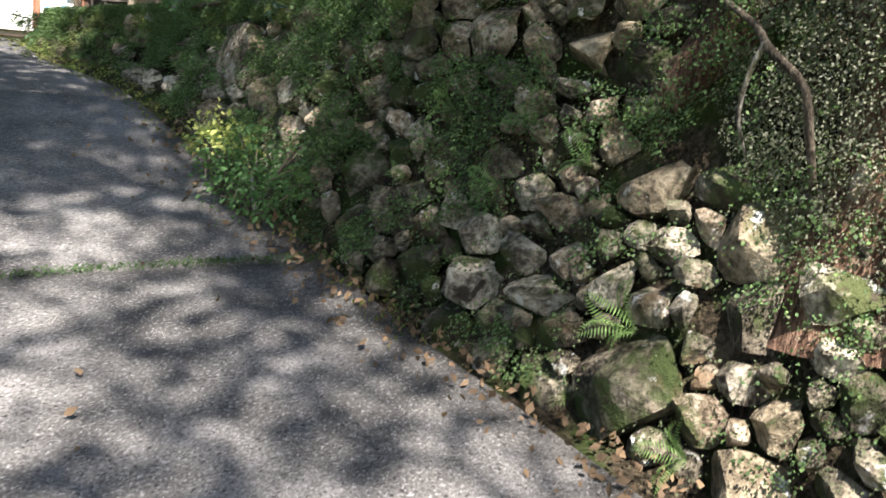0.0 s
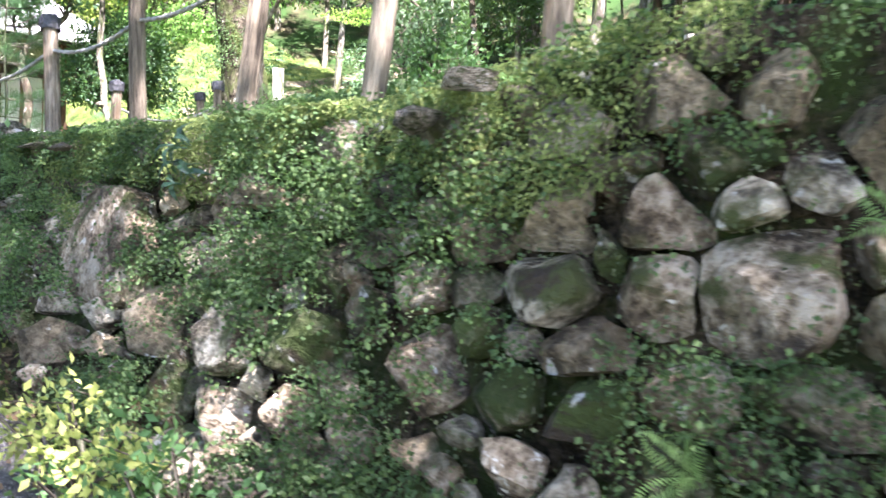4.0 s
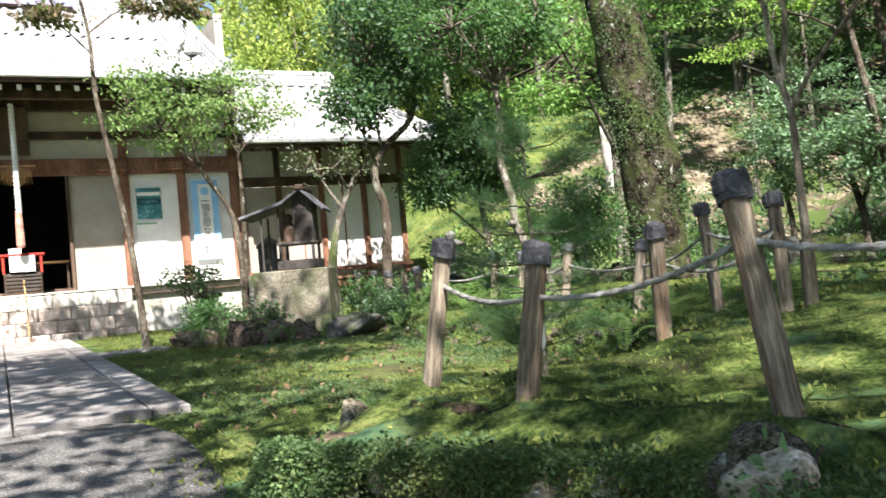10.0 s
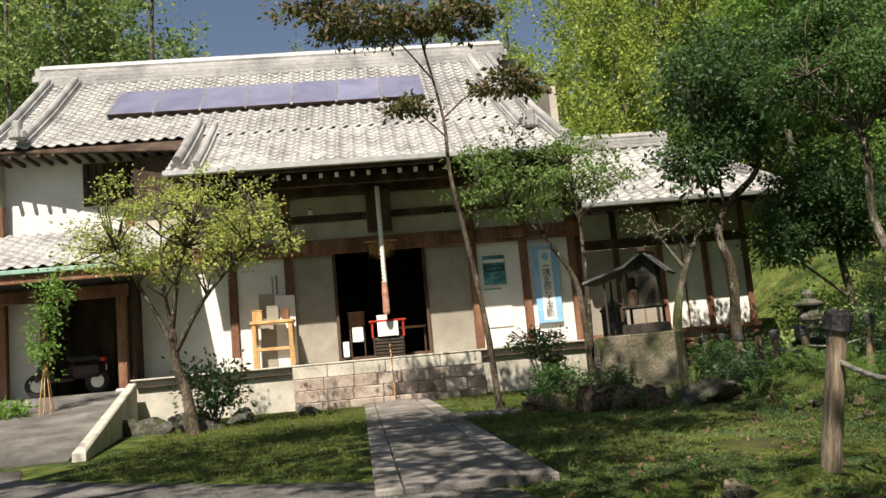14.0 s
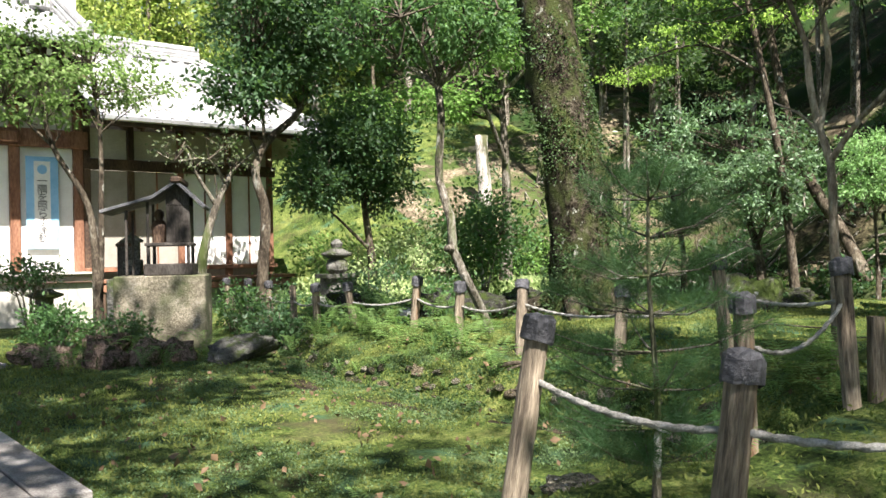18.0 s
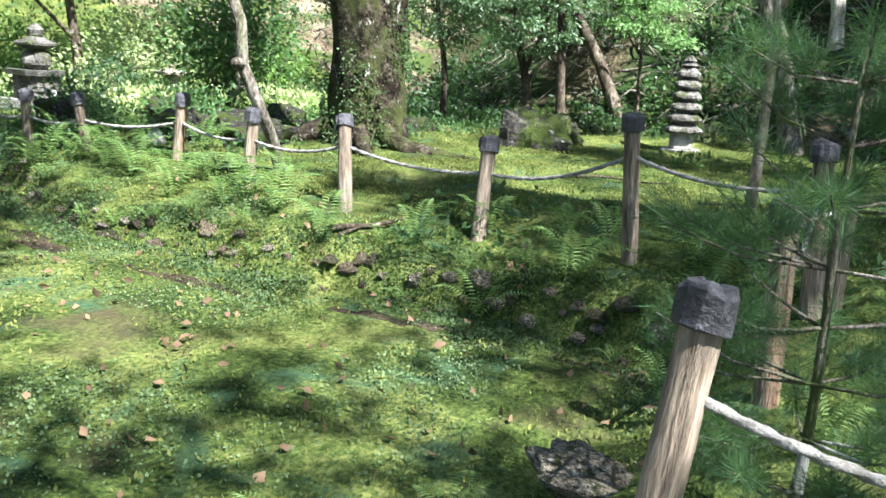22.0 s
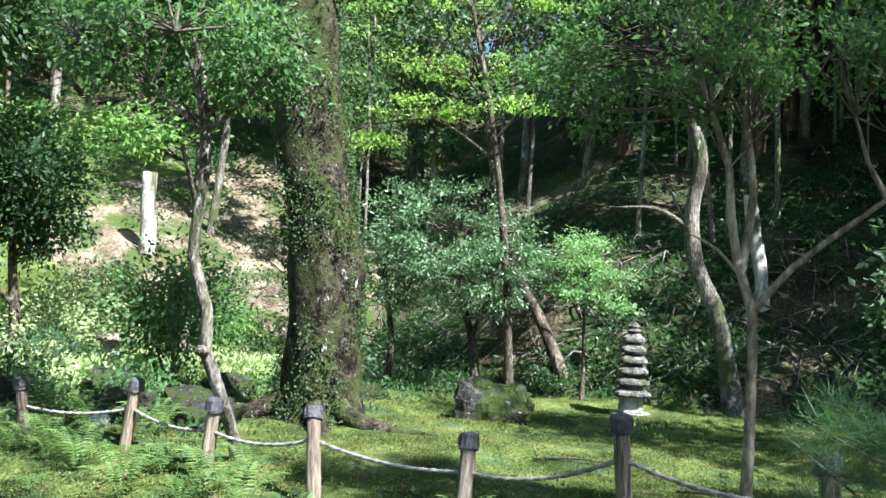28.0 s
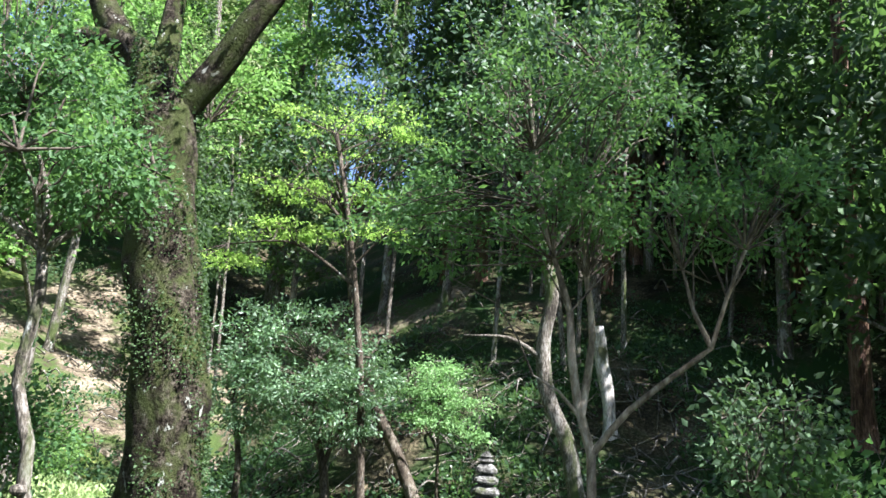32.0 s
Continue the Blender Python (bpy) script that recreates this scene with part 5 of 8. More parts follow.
tree("crooked_tree", "crooked tree with a dense dark crown beside the shrine", "tree", [(6.35, 19.3, 2.25), (6.35, 19.3, 2.96), (6.42, 19.3, 3.98), (6.27, 19.3, 4.61), (6.5, 19.3, 5.1), (7.04, 19.3, 5.61), (7.2, 19.3, 6.3)], 0.1, 0.04,
     [([(6.45, 19.3, 5.0), (6.3, 19.2, 5.6), (5.9, 19.2, 5.9)], 0.03, 0.01), ([(6.35, 19.3, 4.8), (6.1, 19.2, 5.3), (6.2, 19.2, 6.2)], 0.03, 0.01)],
     [((6.9, 19.3, 7.15), (1.4, 1.2, 0.95), 260), ((6.0, 19.2, 5.8), (0.55, 0.5, 0.35), 40), ((6.6, 19.2, 6.1), (0.8, 0.6, 0.35), 40)], DARKLEAF, TRUNK, 0.1, 46, 0.28, seed=23, flare=0.2)
tree("plum_tree", "low pruned old tree with few leaves behind the shrine", "tree", [(5.45, 19.4, 2.3), (5.41, 19.3, 3.28), (5.64, 19.3, 4.08), (5.9, 19.3, 4.6)], 0.09, 0.04,
     [([(5.64, 19.3, 4.1), (5.32, 19.3, 4.6), (5.16, 19.2, 4.9)], 0.035, 0.012), ([(5.8, 19.3, 4.4), (5.5, 19.2, 4.75), (5.0, 19.2, 4.7), (4.7, 19.2, 4.85)], 0.03, 0.01), ([(5.9, 19.3, 4.6), (6.2, 19.2, 4.9)], 0.025, 0.01)],
     [((5.5, 19.25, 4.85), (0.75, 0.5, 0.2), 20)], foliage("sparse dull leaves", (0.04, 0.06, 0.028), (0.1, 0.13, 0.06), 0.3), BARK, 0.06, 20, 0.2, seed=24)
tree("evergreen_tree", "dense dark evergreen tree beyond the rope fence", "tree", [(8.85, 20.0, 2.25), (8.8, 20.0, 3.23), (8.68, 20.0, 4.08), (8.6, 20.0, 5.0)], 0.09, 0.04, [([(8.78, 20.0, 3.4), (8.2, 20.0, 3.9), (7.7, 20.0, 4.3)], 0.035, 0.012)],
     [((8.5, 20.0, 5.2), (1.0, 0.95, 0.8), 210), ((7.65, 20.0, 4.5), (0.6, 0.55, 0.4), 54), ((9.1, 20.0, 4.5), (0.6, 0.5, 0.35), 34)], DARKLEAF, TRUNK, 0.085, 54, 0.24, seed=25)
tree("yellowing_tree", "spreading small tree with yellow green leaves before the porch", "tree", [(-2.14, 18.97, 2.18), (-2.23, 19.06, 2.83), (-2.36, 19.06, 3.29), (-2.4, 19.06, 3.82)], 0.09, 0.054,
     [([(-2.37, 19.06, 3.55), (-2.73, 19.06, 4.27), (-3.18, 19.06, 5.08)], 0.041, 0.011), ([(-2.4, 19.06, 3.82), (-2.28, 18.97, 4.45), (-2.05, 18.97, 5.35)], 0.045, 0.011), ([(-2.37, 19.06, 3.46), (-1.83, 18.88, 4.27), (-0.93, 18.79, 5.17)], 0.041, 0.011), ([(-2.39, 19.06, 3.73), (-2.55, 19.24, 4.63), (-2.55, 19.33, 5.62)], 0.036, 0.011)],
     [((-2.28, 19.06, 5.48), (1.62, 1.26, 0.72), 150), ((-3.27, 19.06, 5.08), (0.72, 0.63, 0.36), 34), ((-1.2, 18.97, 5.08), (0.72, 0.54, 0.36), 26), ((-2.28, 18.97, 4.76), (1.26, 0.81, 0.27), 26)], YELLOW, TRUNK, 0.062, 38, 0.24, 0.45, seed=26, flare=0.35)


def shrub(label, at, r, leaf, size=0.06, count=40, per=30, seed=1, name="shrub"):
    x, y, z = at
    z0 = ground_z(x, y) - 0.03
    stems = [([(x, y, z0), (x + r[0] * a, y + r[1] * b, z)], 0.02, 0.006) for a, b in ((0.5, 0.2), (-0.4, 0.4), (0.1, -0.5), (-0.3, -0.3))]
    return tree(name, label, "shrub", [(x, y, z0), (x + 0.02, y, (z0 + z) / 2), (x, y + 0.02, z)], 0.03, 0.008, stems, [(at, r, count)], leaf, BARK, size, per, min(r) * 0.6, seed=seed, flare=0.1, sides=7)


shrub("dark green bush at the foot of the yellowing tree", (-2.05, 20.2, 2.95), (0.5, 0.45, 0.4), DARKLEAF, 0.09, 40, 26, 41)
shrub("bright green low bush beside the ramp", (-5.4, 20.4, 2.7), (0.35, 0.3, 0.25), MAPLE, 0.09, 26, 30, 42)
shrub("fresh green bush behind the rope fence", (9.0, 17.3, 3.55), (0.65, 0.7, 0.6), LEAF, 0.075, 110, 40, 43)
# bushes in SUNLEAF have the sun on them painted into the leaves
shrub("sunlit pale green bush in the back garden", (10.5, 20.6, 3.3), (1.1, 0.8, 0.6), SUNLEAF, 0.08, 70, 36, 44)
shrub("sunlit pale green bush in the back garden", (9.4, 22.0, 3.2), (1.0, 0.9, 0.6), MAPLE, 0.08, 70, 36, 45)
shrub("broad leaved bush at the terrace edge", (7.0, 9.22, 4.0), (0.4, 0.36, 0.4), foliage("matt broad leaves", (0.03, 0.065, 0.028), (0.085, 0.155, 0.06), 0.25), 0.062, 50, 34, 46)
shrub("broad leaved bush at the terrace edge", (7.1, 8.85, 3.4), (0.5, 0.5, 0.5), LEAF, 0.075, 60, 34, 47)
shrub("bush painted sun pale in the sunny back garden", (9.3, 20.0, 3.05), (1.0, 0.8, 0.5), SUNLEAF, 0.07, 90, 40, 53)
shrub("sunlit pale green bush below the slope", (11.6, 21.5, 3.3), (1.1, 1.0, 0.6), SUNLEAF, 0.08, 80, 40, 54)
shrub("sunlit green bush below the slope", (13.2, 20.6, 3.2), (0.9, 0.9, 0.5), MAPLE, 0.08, 60, 40, 55)
shrub("low dark bush behind the stone pagoda", (14.0, 12.9, 2.9), (0.5, 0.6, 0.4), LEAF, 0.08, 34, 30, 48)
shrub("shaded evergreen bush below the hillside", (10.6, 16.0, 2.95), (0.6, 0.6, 0.45), DARKLEAF, 0.08, 44, 30, 49)
shrub("leafy bush growing out of the wall foot", (1.98, 4.75, 1.12), (0.26, 0.45, 0.24), LEAF, 0.04, 60, 34, 50)
shrub("yellow green bush tip over the wall foot", (1.95, 5.2, 1.32), (0.18, 0.34, 0.13), YELLOW, 0.04, 22, 30, 51)
for i, (x, y, z, r) in enumerate(((6.6, 17.0, 2.75, 0.4), (7.4, 16.2, 2.7, 0.4), (6.5, 19.6, 2.6, 0.45), (5.6, 18.6, 2.6, 0.4), (7.9, 18.2, 2.8, 0.5), (9.4, 15.6, 2.8, 0.4))):
    shrub("low leafy garden bush", (x, y, z), (r, r, r * 0.7), LEAF if i % 2 else DARKLEAF, 0.065, 34, 30, 60 + i)

# young pine by the fence, soft needles in whorls
rng = np.random.default_rng(33)
for i, (x, y, r) in enumerate(((3.05, 17.7, 0.4), (3.7, 17.5, 0.32), (5.5, 17.6, 0.42), (6.2, 17.0, 0.4), (5.3, 16.6, 0.3), (6.9, 17.5, 0.4), (3.3, 18.6, 0.4))):
    shrub("low dark leafy plant growing between the mound rocks", (x, y, 2.28 + r * 0.6), (r, r, r * 0.62), DARKLEAF if i % 3 else LEAF, 0.055, 40, 34, 160 + i)
root = thing("young_pine", "young pine with soft feathery needles by the fence", "pine", (3.02, 9.51, 2.38))
back = np.array((3.02, 9.51, 2.38))
spine = [(3.02, 9.51, 2.35), (3.03, 9.5, 2.8), (3.01, 9.51, 3.2), (3.02, 9.51, 3.6)]
co, f = tube(spine, 0.016, 0.005, 7, flare=0.2)
part("trunk", tube_mesh("trunk", [(co - back, f)]), BARK, root)
cos = []
for level in np.linspace(2.55, 3.5, 8):
    reach = 0.42 - 0.3 * abs(level - 3.0)
    for a in rng.uniform(0, 2 * math.pi, 6):
        tip = np.array([3.02 + math.cos(a) * reach, 9.51 + math.sin(a) * reach, level + rng.uniform(0.04, 0.16)])
        foot = np.array([3.02, 9.51, level])
        co, f = tube([tuple(foot), tuple((foot + tip) / 2 + [0, 0, -0.03]), tuple(tip)], 0.005, 0.002, 5, 0.1, 0)
        part("branch", tube_mesh("branch", [(co - back, f)]), BARK, root)
        m = 430
        s = rng.uniform(0.35, 1.0, m)[:, None]
        cos.append(foot + (tip - foot) * s + rng.normal(0, 0.01, (m, 3)))
at = np.concatenate(cos)
out = (at - np.array([3.02, 9.51, 3.0])) * [1, 1, 0.3] + [0, 0, 0.25]
part("needles", leaves("needles", at - back, out, 0.07, rng, 44, 0.15, 0.6), PINE, root)

# ---- woods on the hillside and behind the temple ----
def forest_tree(name, label, high, r, crown, leaf, bark, seed, size, count, per, flat=1.0, wide=1.6):
    pts = [(0, 0, -0.4), (0.1, 0.05, high * 0.4), (-0.1, 0.1, high * 0.75), (0, 0, high)]
    blobs = [((0, 0, crown + (high - crown) * f), (wide * (1.15 - f * 0.8), wide * (1.15 - f * 0.8), (high - crown) * 0.16), int(count * (1.1 - f))) for f in (0.05, 0.25, 0.45, 0.65, 0.85, 1.0)]
    limbs = [([(0, 0, z), (math.cos(a) * wide * 0.5, math.sin(a) * wide * 0.5, z + 0.5), (math.cos(a) * wide, math.sin(a) * wide, z + 0.9)], r * 0.3, 0.01) for z, a in ((crown * 0.8, seed), (crown, seed + 2.2), (crown * 1.15, seed + 4.1))]
    return tree(name, label, "tree", pts, r, 0.04, limbs, blobs, leaf, bark, size, int(per * 1.5), wide * 0.2, flat, seed=seed, twigs=False, sides=8, flare=0.3)


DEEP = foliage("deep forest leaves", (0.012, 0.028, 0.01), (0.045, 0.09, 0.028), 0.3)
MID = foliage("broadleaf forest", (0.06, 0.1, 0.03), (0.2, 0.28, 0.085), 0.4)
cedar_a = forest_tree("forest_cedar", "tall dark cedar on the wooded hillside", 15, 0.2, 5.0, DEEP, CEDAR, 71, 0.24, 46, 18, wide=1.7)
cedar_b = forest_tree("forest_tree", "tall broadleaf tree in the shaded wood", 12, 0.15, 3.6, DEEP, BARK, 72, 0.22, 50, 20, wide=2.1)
green_a = forest_tree("forest_tree", "tall green tree in the wood behind the temple", 13, 0.18, 3.0, MID, BARK, 73, 0.17, 60, 38, wide=2.7)
bamboo = forest_tree("bamboo_grove", "feathery yellow green bamboo behind the temple", 14, 0.07, 3.0, BAMBOO, SMOOTH_BARK, 74, 0.14, 66, 48, 1.3, wide=2.2)
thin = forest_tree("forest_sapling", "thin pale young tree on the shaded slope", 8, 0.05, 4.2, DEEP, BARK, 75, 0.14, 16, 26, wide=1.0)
sunny = forest_tree("forest_tree", "sunlit bright green tree at the back of the garden", 13, 0.14, 5.5, MAPLE, BARK, 76, 0.16, 40, 60, 0.5, wide=2.4)
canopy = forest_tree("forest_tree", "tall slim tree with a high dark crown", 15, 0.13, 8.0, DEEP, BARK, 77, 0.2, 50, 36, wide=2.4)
rng = np.random.default_rng(17)


def plant(kind, x, y, s, z=None):
    z = ground_z(x, y) if z is None else z
    ob = copy_thing(kind, pose(x, y, z - 0.1, rng.normal(0, 2), rng.normal(0, 2), rng.uniform(0, 360)))
    ob.scale = (s, s, s * rng.uniform(0.92, 1.08))


for kind, count, (x0, x1), (y0, y1), (s0, s1) in ((cedar_a, 40, (21, 36), (-8, 19), (0.8, 1.1)), (cedar_b, 26, (19.5, 34), (-6, 19), (0.7, 1.05)), (thin, 30, (16.5, 25), (2, 22), (0.7, 1.15)),
                                                 (green_a, 12, (20, 36), (22, 44), (0.8, 1.2))):
    for i in range(count):
        x, y = x0 + (x1 - x0) * (i + rng.uniform()) / count, rng.uniform(y0, y1)
        plant(kind, x, y, rng.uniform(s0, s1))
for x, y, s in ((-13, 33, 1.35), (-16.5, 35, 1.4), (-10.5, 34, 1.25), (-20, 34, 1.3), (-8, 37, 1.15), (-12, 40, 1.4), (-18, 28, 1.0), (-15, 25, 0.9), (-5, 38, 0.85), (10.5, 33, 1.0), (14, 34, 1.1), (-23, 30, 1.3), (-11.5, 26.5, 0.7), (-6.5, 36, 1.15), (-9.5, 36.5, 1.35), (-12.2, 35.5, 1.4), (-4.0, 39, 0.9), (-14.5, 37, 1.5), (-11, 38.5, 1.5), (-18, 39, 1.6), (-9, 41, 1.3), (18, 36, 1.2)):
    plant(green_a, x, y, s)
for x, y, s in ((6.5, 36, 1.05), (8.5, 34, 1.0), (10, 37, 1.25), (12, 35, 1.2), (13.5, 38, 1.35), (15.5, 36, 1.2), (17.5, 39, 1.3), (4.5, 39, 0.95), (11.5, 31, 0.8), (14, 31, 0.9), (-2, 41, 0.85), (1, 42, 0.8), (17, 32, 0.9), (20, 34, 1.1)):
    plant(bamboo, x, y, s)
# trees mostly out of sight, added to shade the slope and garden
for x, y, s in ((8, -2, 0.8), (10.5, 0, 0.95), (12.5, -2.5, 1.0), (14, 1.5, 0.95), (16, -1, 1.0), (17.5, 3, 0.95), (19.5, 0.5, 1.0), (21, 4.5, 0.9), (9.5, 3.2, 0.8), (12, 4.2, 0.85), (15, 4.8, 0.9), (18.5, 6.2, 0.85), (14.5, 6.8, 0.9), (17, 7, 1.0), (19.5, 8, 0.95), (22, 7.5, 1.0), (20.5, 12, 1.0), (23.5, 11, 1.0)):
    plant((cedar_b if x % 1 else cedar_a) if y < 9 else canopy, x, y, s)
# one more tree added so that its crown dapples the pagoda moss
for x, y, s in ((8.9, 5.0, 0.8),):
    plant(canopy, x, y, s)
for x, y, s in ((17, 24, 0.8), (13, 29, 0.85), (17, 30, 1.0), (22, 26, 1.0), (24, 22, 1.0), (25, 29, 1.1)):
    plant(sunny, x, y, s)
# the first of each kind stands in the wood too
for ob, x, y in ((cedar_a, 27, 9), (cedar_b, 24, 4), (green_a, -9.5, 31), (bamboo, 9, 31.5), (thin, 18, 12), (sunny, 20, 32), (canopy, 22.5, 18)):
    ob.matrix_basis = pose(x, y, ground_z(x, y) - 0.1)

# unseen trees added beside and behind the driveway, crowns placed to shade drive and lawn
for i, (x, y, hgt, wx, wy, many, reach) in enumerate(((-4.96, -6.16, 13.7, 2.5, 1.9, 17, ((-0.2, -5.0, 13.5), (1.2, 1.1, 0.5), 16)), (-5.4, -3.3, 14.5, 2.5, 1.9, 68, ((0.4, -2.2, 13.9), (1.8, 2.0, 0.6), 8)), (-4.6, 3.6, 8.0, 4.2, 3.6, 60, ((0.6, 1.9, 9.4), (2.4, 2.0, 0.5), 11)), (-4.0, 8.9, 8.4, 3.6, 3.2, 60, ((0.9, 9.3, 11.4), (2.0, 1.8, 0.6), 36)), (-4.6, 10.4, 9.2, 1.0, 1.0, 8, ((2.9, 10.3, 12.6), (1.7, 1.5, 0.5), 9)))):
    z0 = float(np.interp(y, DRIVE_Y, DRIVE_Z))
    tree("shade_tree", "tall unseen shade tree added beside the driveway", "tree", [(x, y, z0 - 0.3), (x + 0.2, y, z0 + 3), (x + 0.5, y + 0.2, z0 + hgt - 1)], 0.24, 0.12,
         [([(x + 0.4, y, z0 + hgt * 0.6), (x + 2.0, y + 0.6, z0 + hgt * 0.8), ((x + reach[0][0]) / 2, (y + reach[0][1]) / 2, z0 + hgt), reach[0]], 0.1, 0.03), ([(x + 0.4, y, z0 + hgt * 0.65), (x + 1, y - 1.4, z0 + hgt * 0.85), (x + 1.5, y - 2.4, z0 + hgt)], 0.09, 0.03)],
         [((x + 2.6, y + 0.3, z0 + hgt + 0.4), (wx, wy, 0.8), many), reach], LEAF, BARK, 0.2, 110, 0.8, seed=80 + i, twigs=False)

# old cedar that grows out of the top of the wall; unseen crown clumps placed for shade
tree("old_cedar", "huge old cedar with red fibrous bark above the wall", "tree", [(3.62, 1.35, 0.9), (3.55, 1.38, 1.6), (3.55, 1.4, 2.4), (3.55, 1.4, 4.0), (3.55, 1.4, 7.5), (3.6, 1.4, 12), (3.6, 1.4, 18)], 0.78, 0.2,
     [([(2.9, 1.2, 1.9), (2.7, 1.0, 1.6), (2.62, 0.8, 1.2)], 0.12, 0.05), ([(3.0, 1.9, 2.2), (2.85, 2.35, 1.7), (2.85, 2.6, 1.35)], 0.16, 0.08)],
     [((3.6, 1.0, 13.5), (2.4, 2.4, 1.8), 60), ((3.6, 0.2, 17.2), (2.0, 2.2, 1.6), 50), ((2.4, 2.0, 12.5), (2.3, 2.0, 1.4), 70), ((3.1, 3.8, 12.9), (1.9, 1.3, 0.8), 26), ((0.7, 3.7, 12.7), (0.9, 0.7, 0.5), 11), ((2.4, -0.9, 11.0), (1.9, 1.7, 1.0), 65)], DEEP, CEDAR, 0.16, 36, 0.5, seed=90, flare=0.3, sides=40, twigs=False, rough=0.1)
rng = np.random.default_rng(91)
n = 210000
y, z = rng.uniform(-0.2, 3.0, n), rng.uniform(0.9, 3.6, n)
keep = np.array([noise.noise(Vector((a * 1.6, b * 1.6, 5.0))) for a, b in zip(y, z)]) + 0.6 * np.array([noise.noise(Vector((a * 7, b * 7, 1.0))) for a, b in zip(y, z)]) > np.where((z > 1.8) & (y > 1.5), 0.0, -0.3) + np.where((y > 2.5) & (z < 2.0), 0.3, 0.0) + rng.uniform(-0.1, 0.25, n)
x = np.where(z < 1.5, 2.75, 2.78) - rng.uniform(0, 0.1, n) + np.clip(np.abs(y - 1.4) - 0.3, 0, 1) ** 2 * 0.35
at = np.stack([x, y, z], 1)[keep]
out = np.tile([-0.8, 0, 0.1], (len(at), 1))
tagged(part("root_ivy", leaves("root_ivy", at, out, 0.0125, rng, 1.3, 0.35, 0.8), foliage("pale small ivy", (0.07, 0.085, 0.042), (0.13, 0.148, 0.085), 0.25)), "pale ivy leaves on the roots of the old cedar", "ivy", kind="stuff")

root = thing("bare_root", "thin grey winding root hanging over the wall", "root", (2.78, 2.28, 2.12))
co, f = tube([(2.82, 2.3, 2.14), (2.74, 2.12, 1.99), (2.68, 1.92, 1.87), (2.6, 1.82, 1.8), (2.57, 1.71, 1.72), (2.57, 1.63, 1.64), (2.6, 1.62, 1.5), (2.68, 1.63, 1.3)], 0.019, 0.012, 9, 0.05, 0.3, seed=4)
part("root_stem", tube_mesh("root_stem", [(co - np.array((2.78, 2.28, 2.12)), f)]), TRUNK, root)
co, f = tube([(2.6, 1.82, 1.8), (2.585, 1.86, 1.7), (2.6, 1.9, 1.56), (2.66, 1.9, 1.42)], 0.012, 0.005, 7, 0.05, 0.3, seed=5)
part("side_root", tube_mesh("side_root", [(co - np.array((2.78, 2.28, 2.12)), f)]), BARK, root)

for x, y, s in ((21, 20, 0.7), (19.5, 28, 0.7)):
    plant(cedar_b, x, y, s)

# dry twigs, roots and low growth over the shaded slope
made = []
for i in range(420):
    x, y = 13.6 + abs(rng.normal(0, 4.5)), rng.uniform(3, 24)
    z = ground_z(x, y)
    a, b = rng.uniform(0, 2 * math.pi), rng.uniform(0.3, 0.9)
    p = [(x, y, z + 0.02), (x + math.cos(a) * b * 0.4 - 0.1, y + math.sin(a) * b * 0.5, z + rng.uniform(0.05, 0.25)), (x + math.cos(a) * b * 0.7, y + math.sin(a) * b, ground_z(x + math.cos(a) * b * 0.7, y + math.sin(a) * b) + 0.03)]
    made.append(tube(p, rng.uniform(0.01, 0.03), 0.006, 5, 0.15, 0.1))
for i in range(340):
    x, y = rng.uniform(13.9, 18.5), rng.uniform(7.5, 17.5)
    a, b = rng.normal(math.pi, 0.9), rng.uniform(0.4, 1.3)
    p = [(x + math.cos(a) * b * k + rng.normal(0, 0.05), y + math.sin(a) * b * k + rng.normal(0, 0.08)) for k in (0, 0.35, 0.7, 1.0)]
    made.append(tube([(u, v, ground_z(u, v) + 0.02 + rng.uniform(0, 0.07)) for u, v in p], rng.uniform(0.008, 0.024), 0.005, 5, 0.15, 0.1))
tagged(part("dry_branches", tube_mesh("dry_branches", made), BARK), "bare grey twigs and roots strewn over the slope", "twigs", kind="stuff")
n = 90000
x, y = 13.2 + np.abs(rng.normal(0, 6, n)), rng.uniform(0, 30, n)
keep = np.array([noise.noise(Vector((a * 0.7, b * 0.7, 2.0))) for a, b in zip(x, y)]) > rng.uniform(-0.25, 0.35, n) + np.where(x * 0.6 + y * 0.8 > 25.6, 0.3, 0.0)
x, y = x[keep], y[keep]
at = np.stack([x, y, height(x, y) + rng.uniform(0, 0.22, len(x))], 1)
tagged(part("hillside_growth", leaves("hillside_growth", at, np.tile([-0.4, 0, 0.7], (len(x), 1)), 0.11, rng, 2.2, 0.1, 0.8), DARKLEAF), "low green plants covering the shaded hillside", "undergrowth", kind="stuff")

# ---- rope fences ----
GRANITE = surface("weathered grey granite", [(0.3, (0.16, 0.155, 0.14)), (0.5, (0.3, 0.295, 0.27)), (0.7, (0.45, 0.44, 0.41))], 5, 0.9, 0.4, 90, [((0.1, 0.11, 0.055), 3.0, 0.55, 0.68), ((0.55, 0.55, 0.52), 6.0, 0.62, 0.67)], 0.12, local=True)
DARKSTONE = surface("dark mossy rock", [(0.3, (0.03, 0.03, 0.026)), (0.5, (0.085, 0.083, 0.072)), (0.7, (0.17, 0.165, 0.145))], 5, 0.95, 0.7, 40, [((0.055, 0.075, 0.02), 3.0, 0.5, 0.62), ((0.4, 0.4, 0.37), 7.0, 0.64, 0.68)], 0.2, local=True)


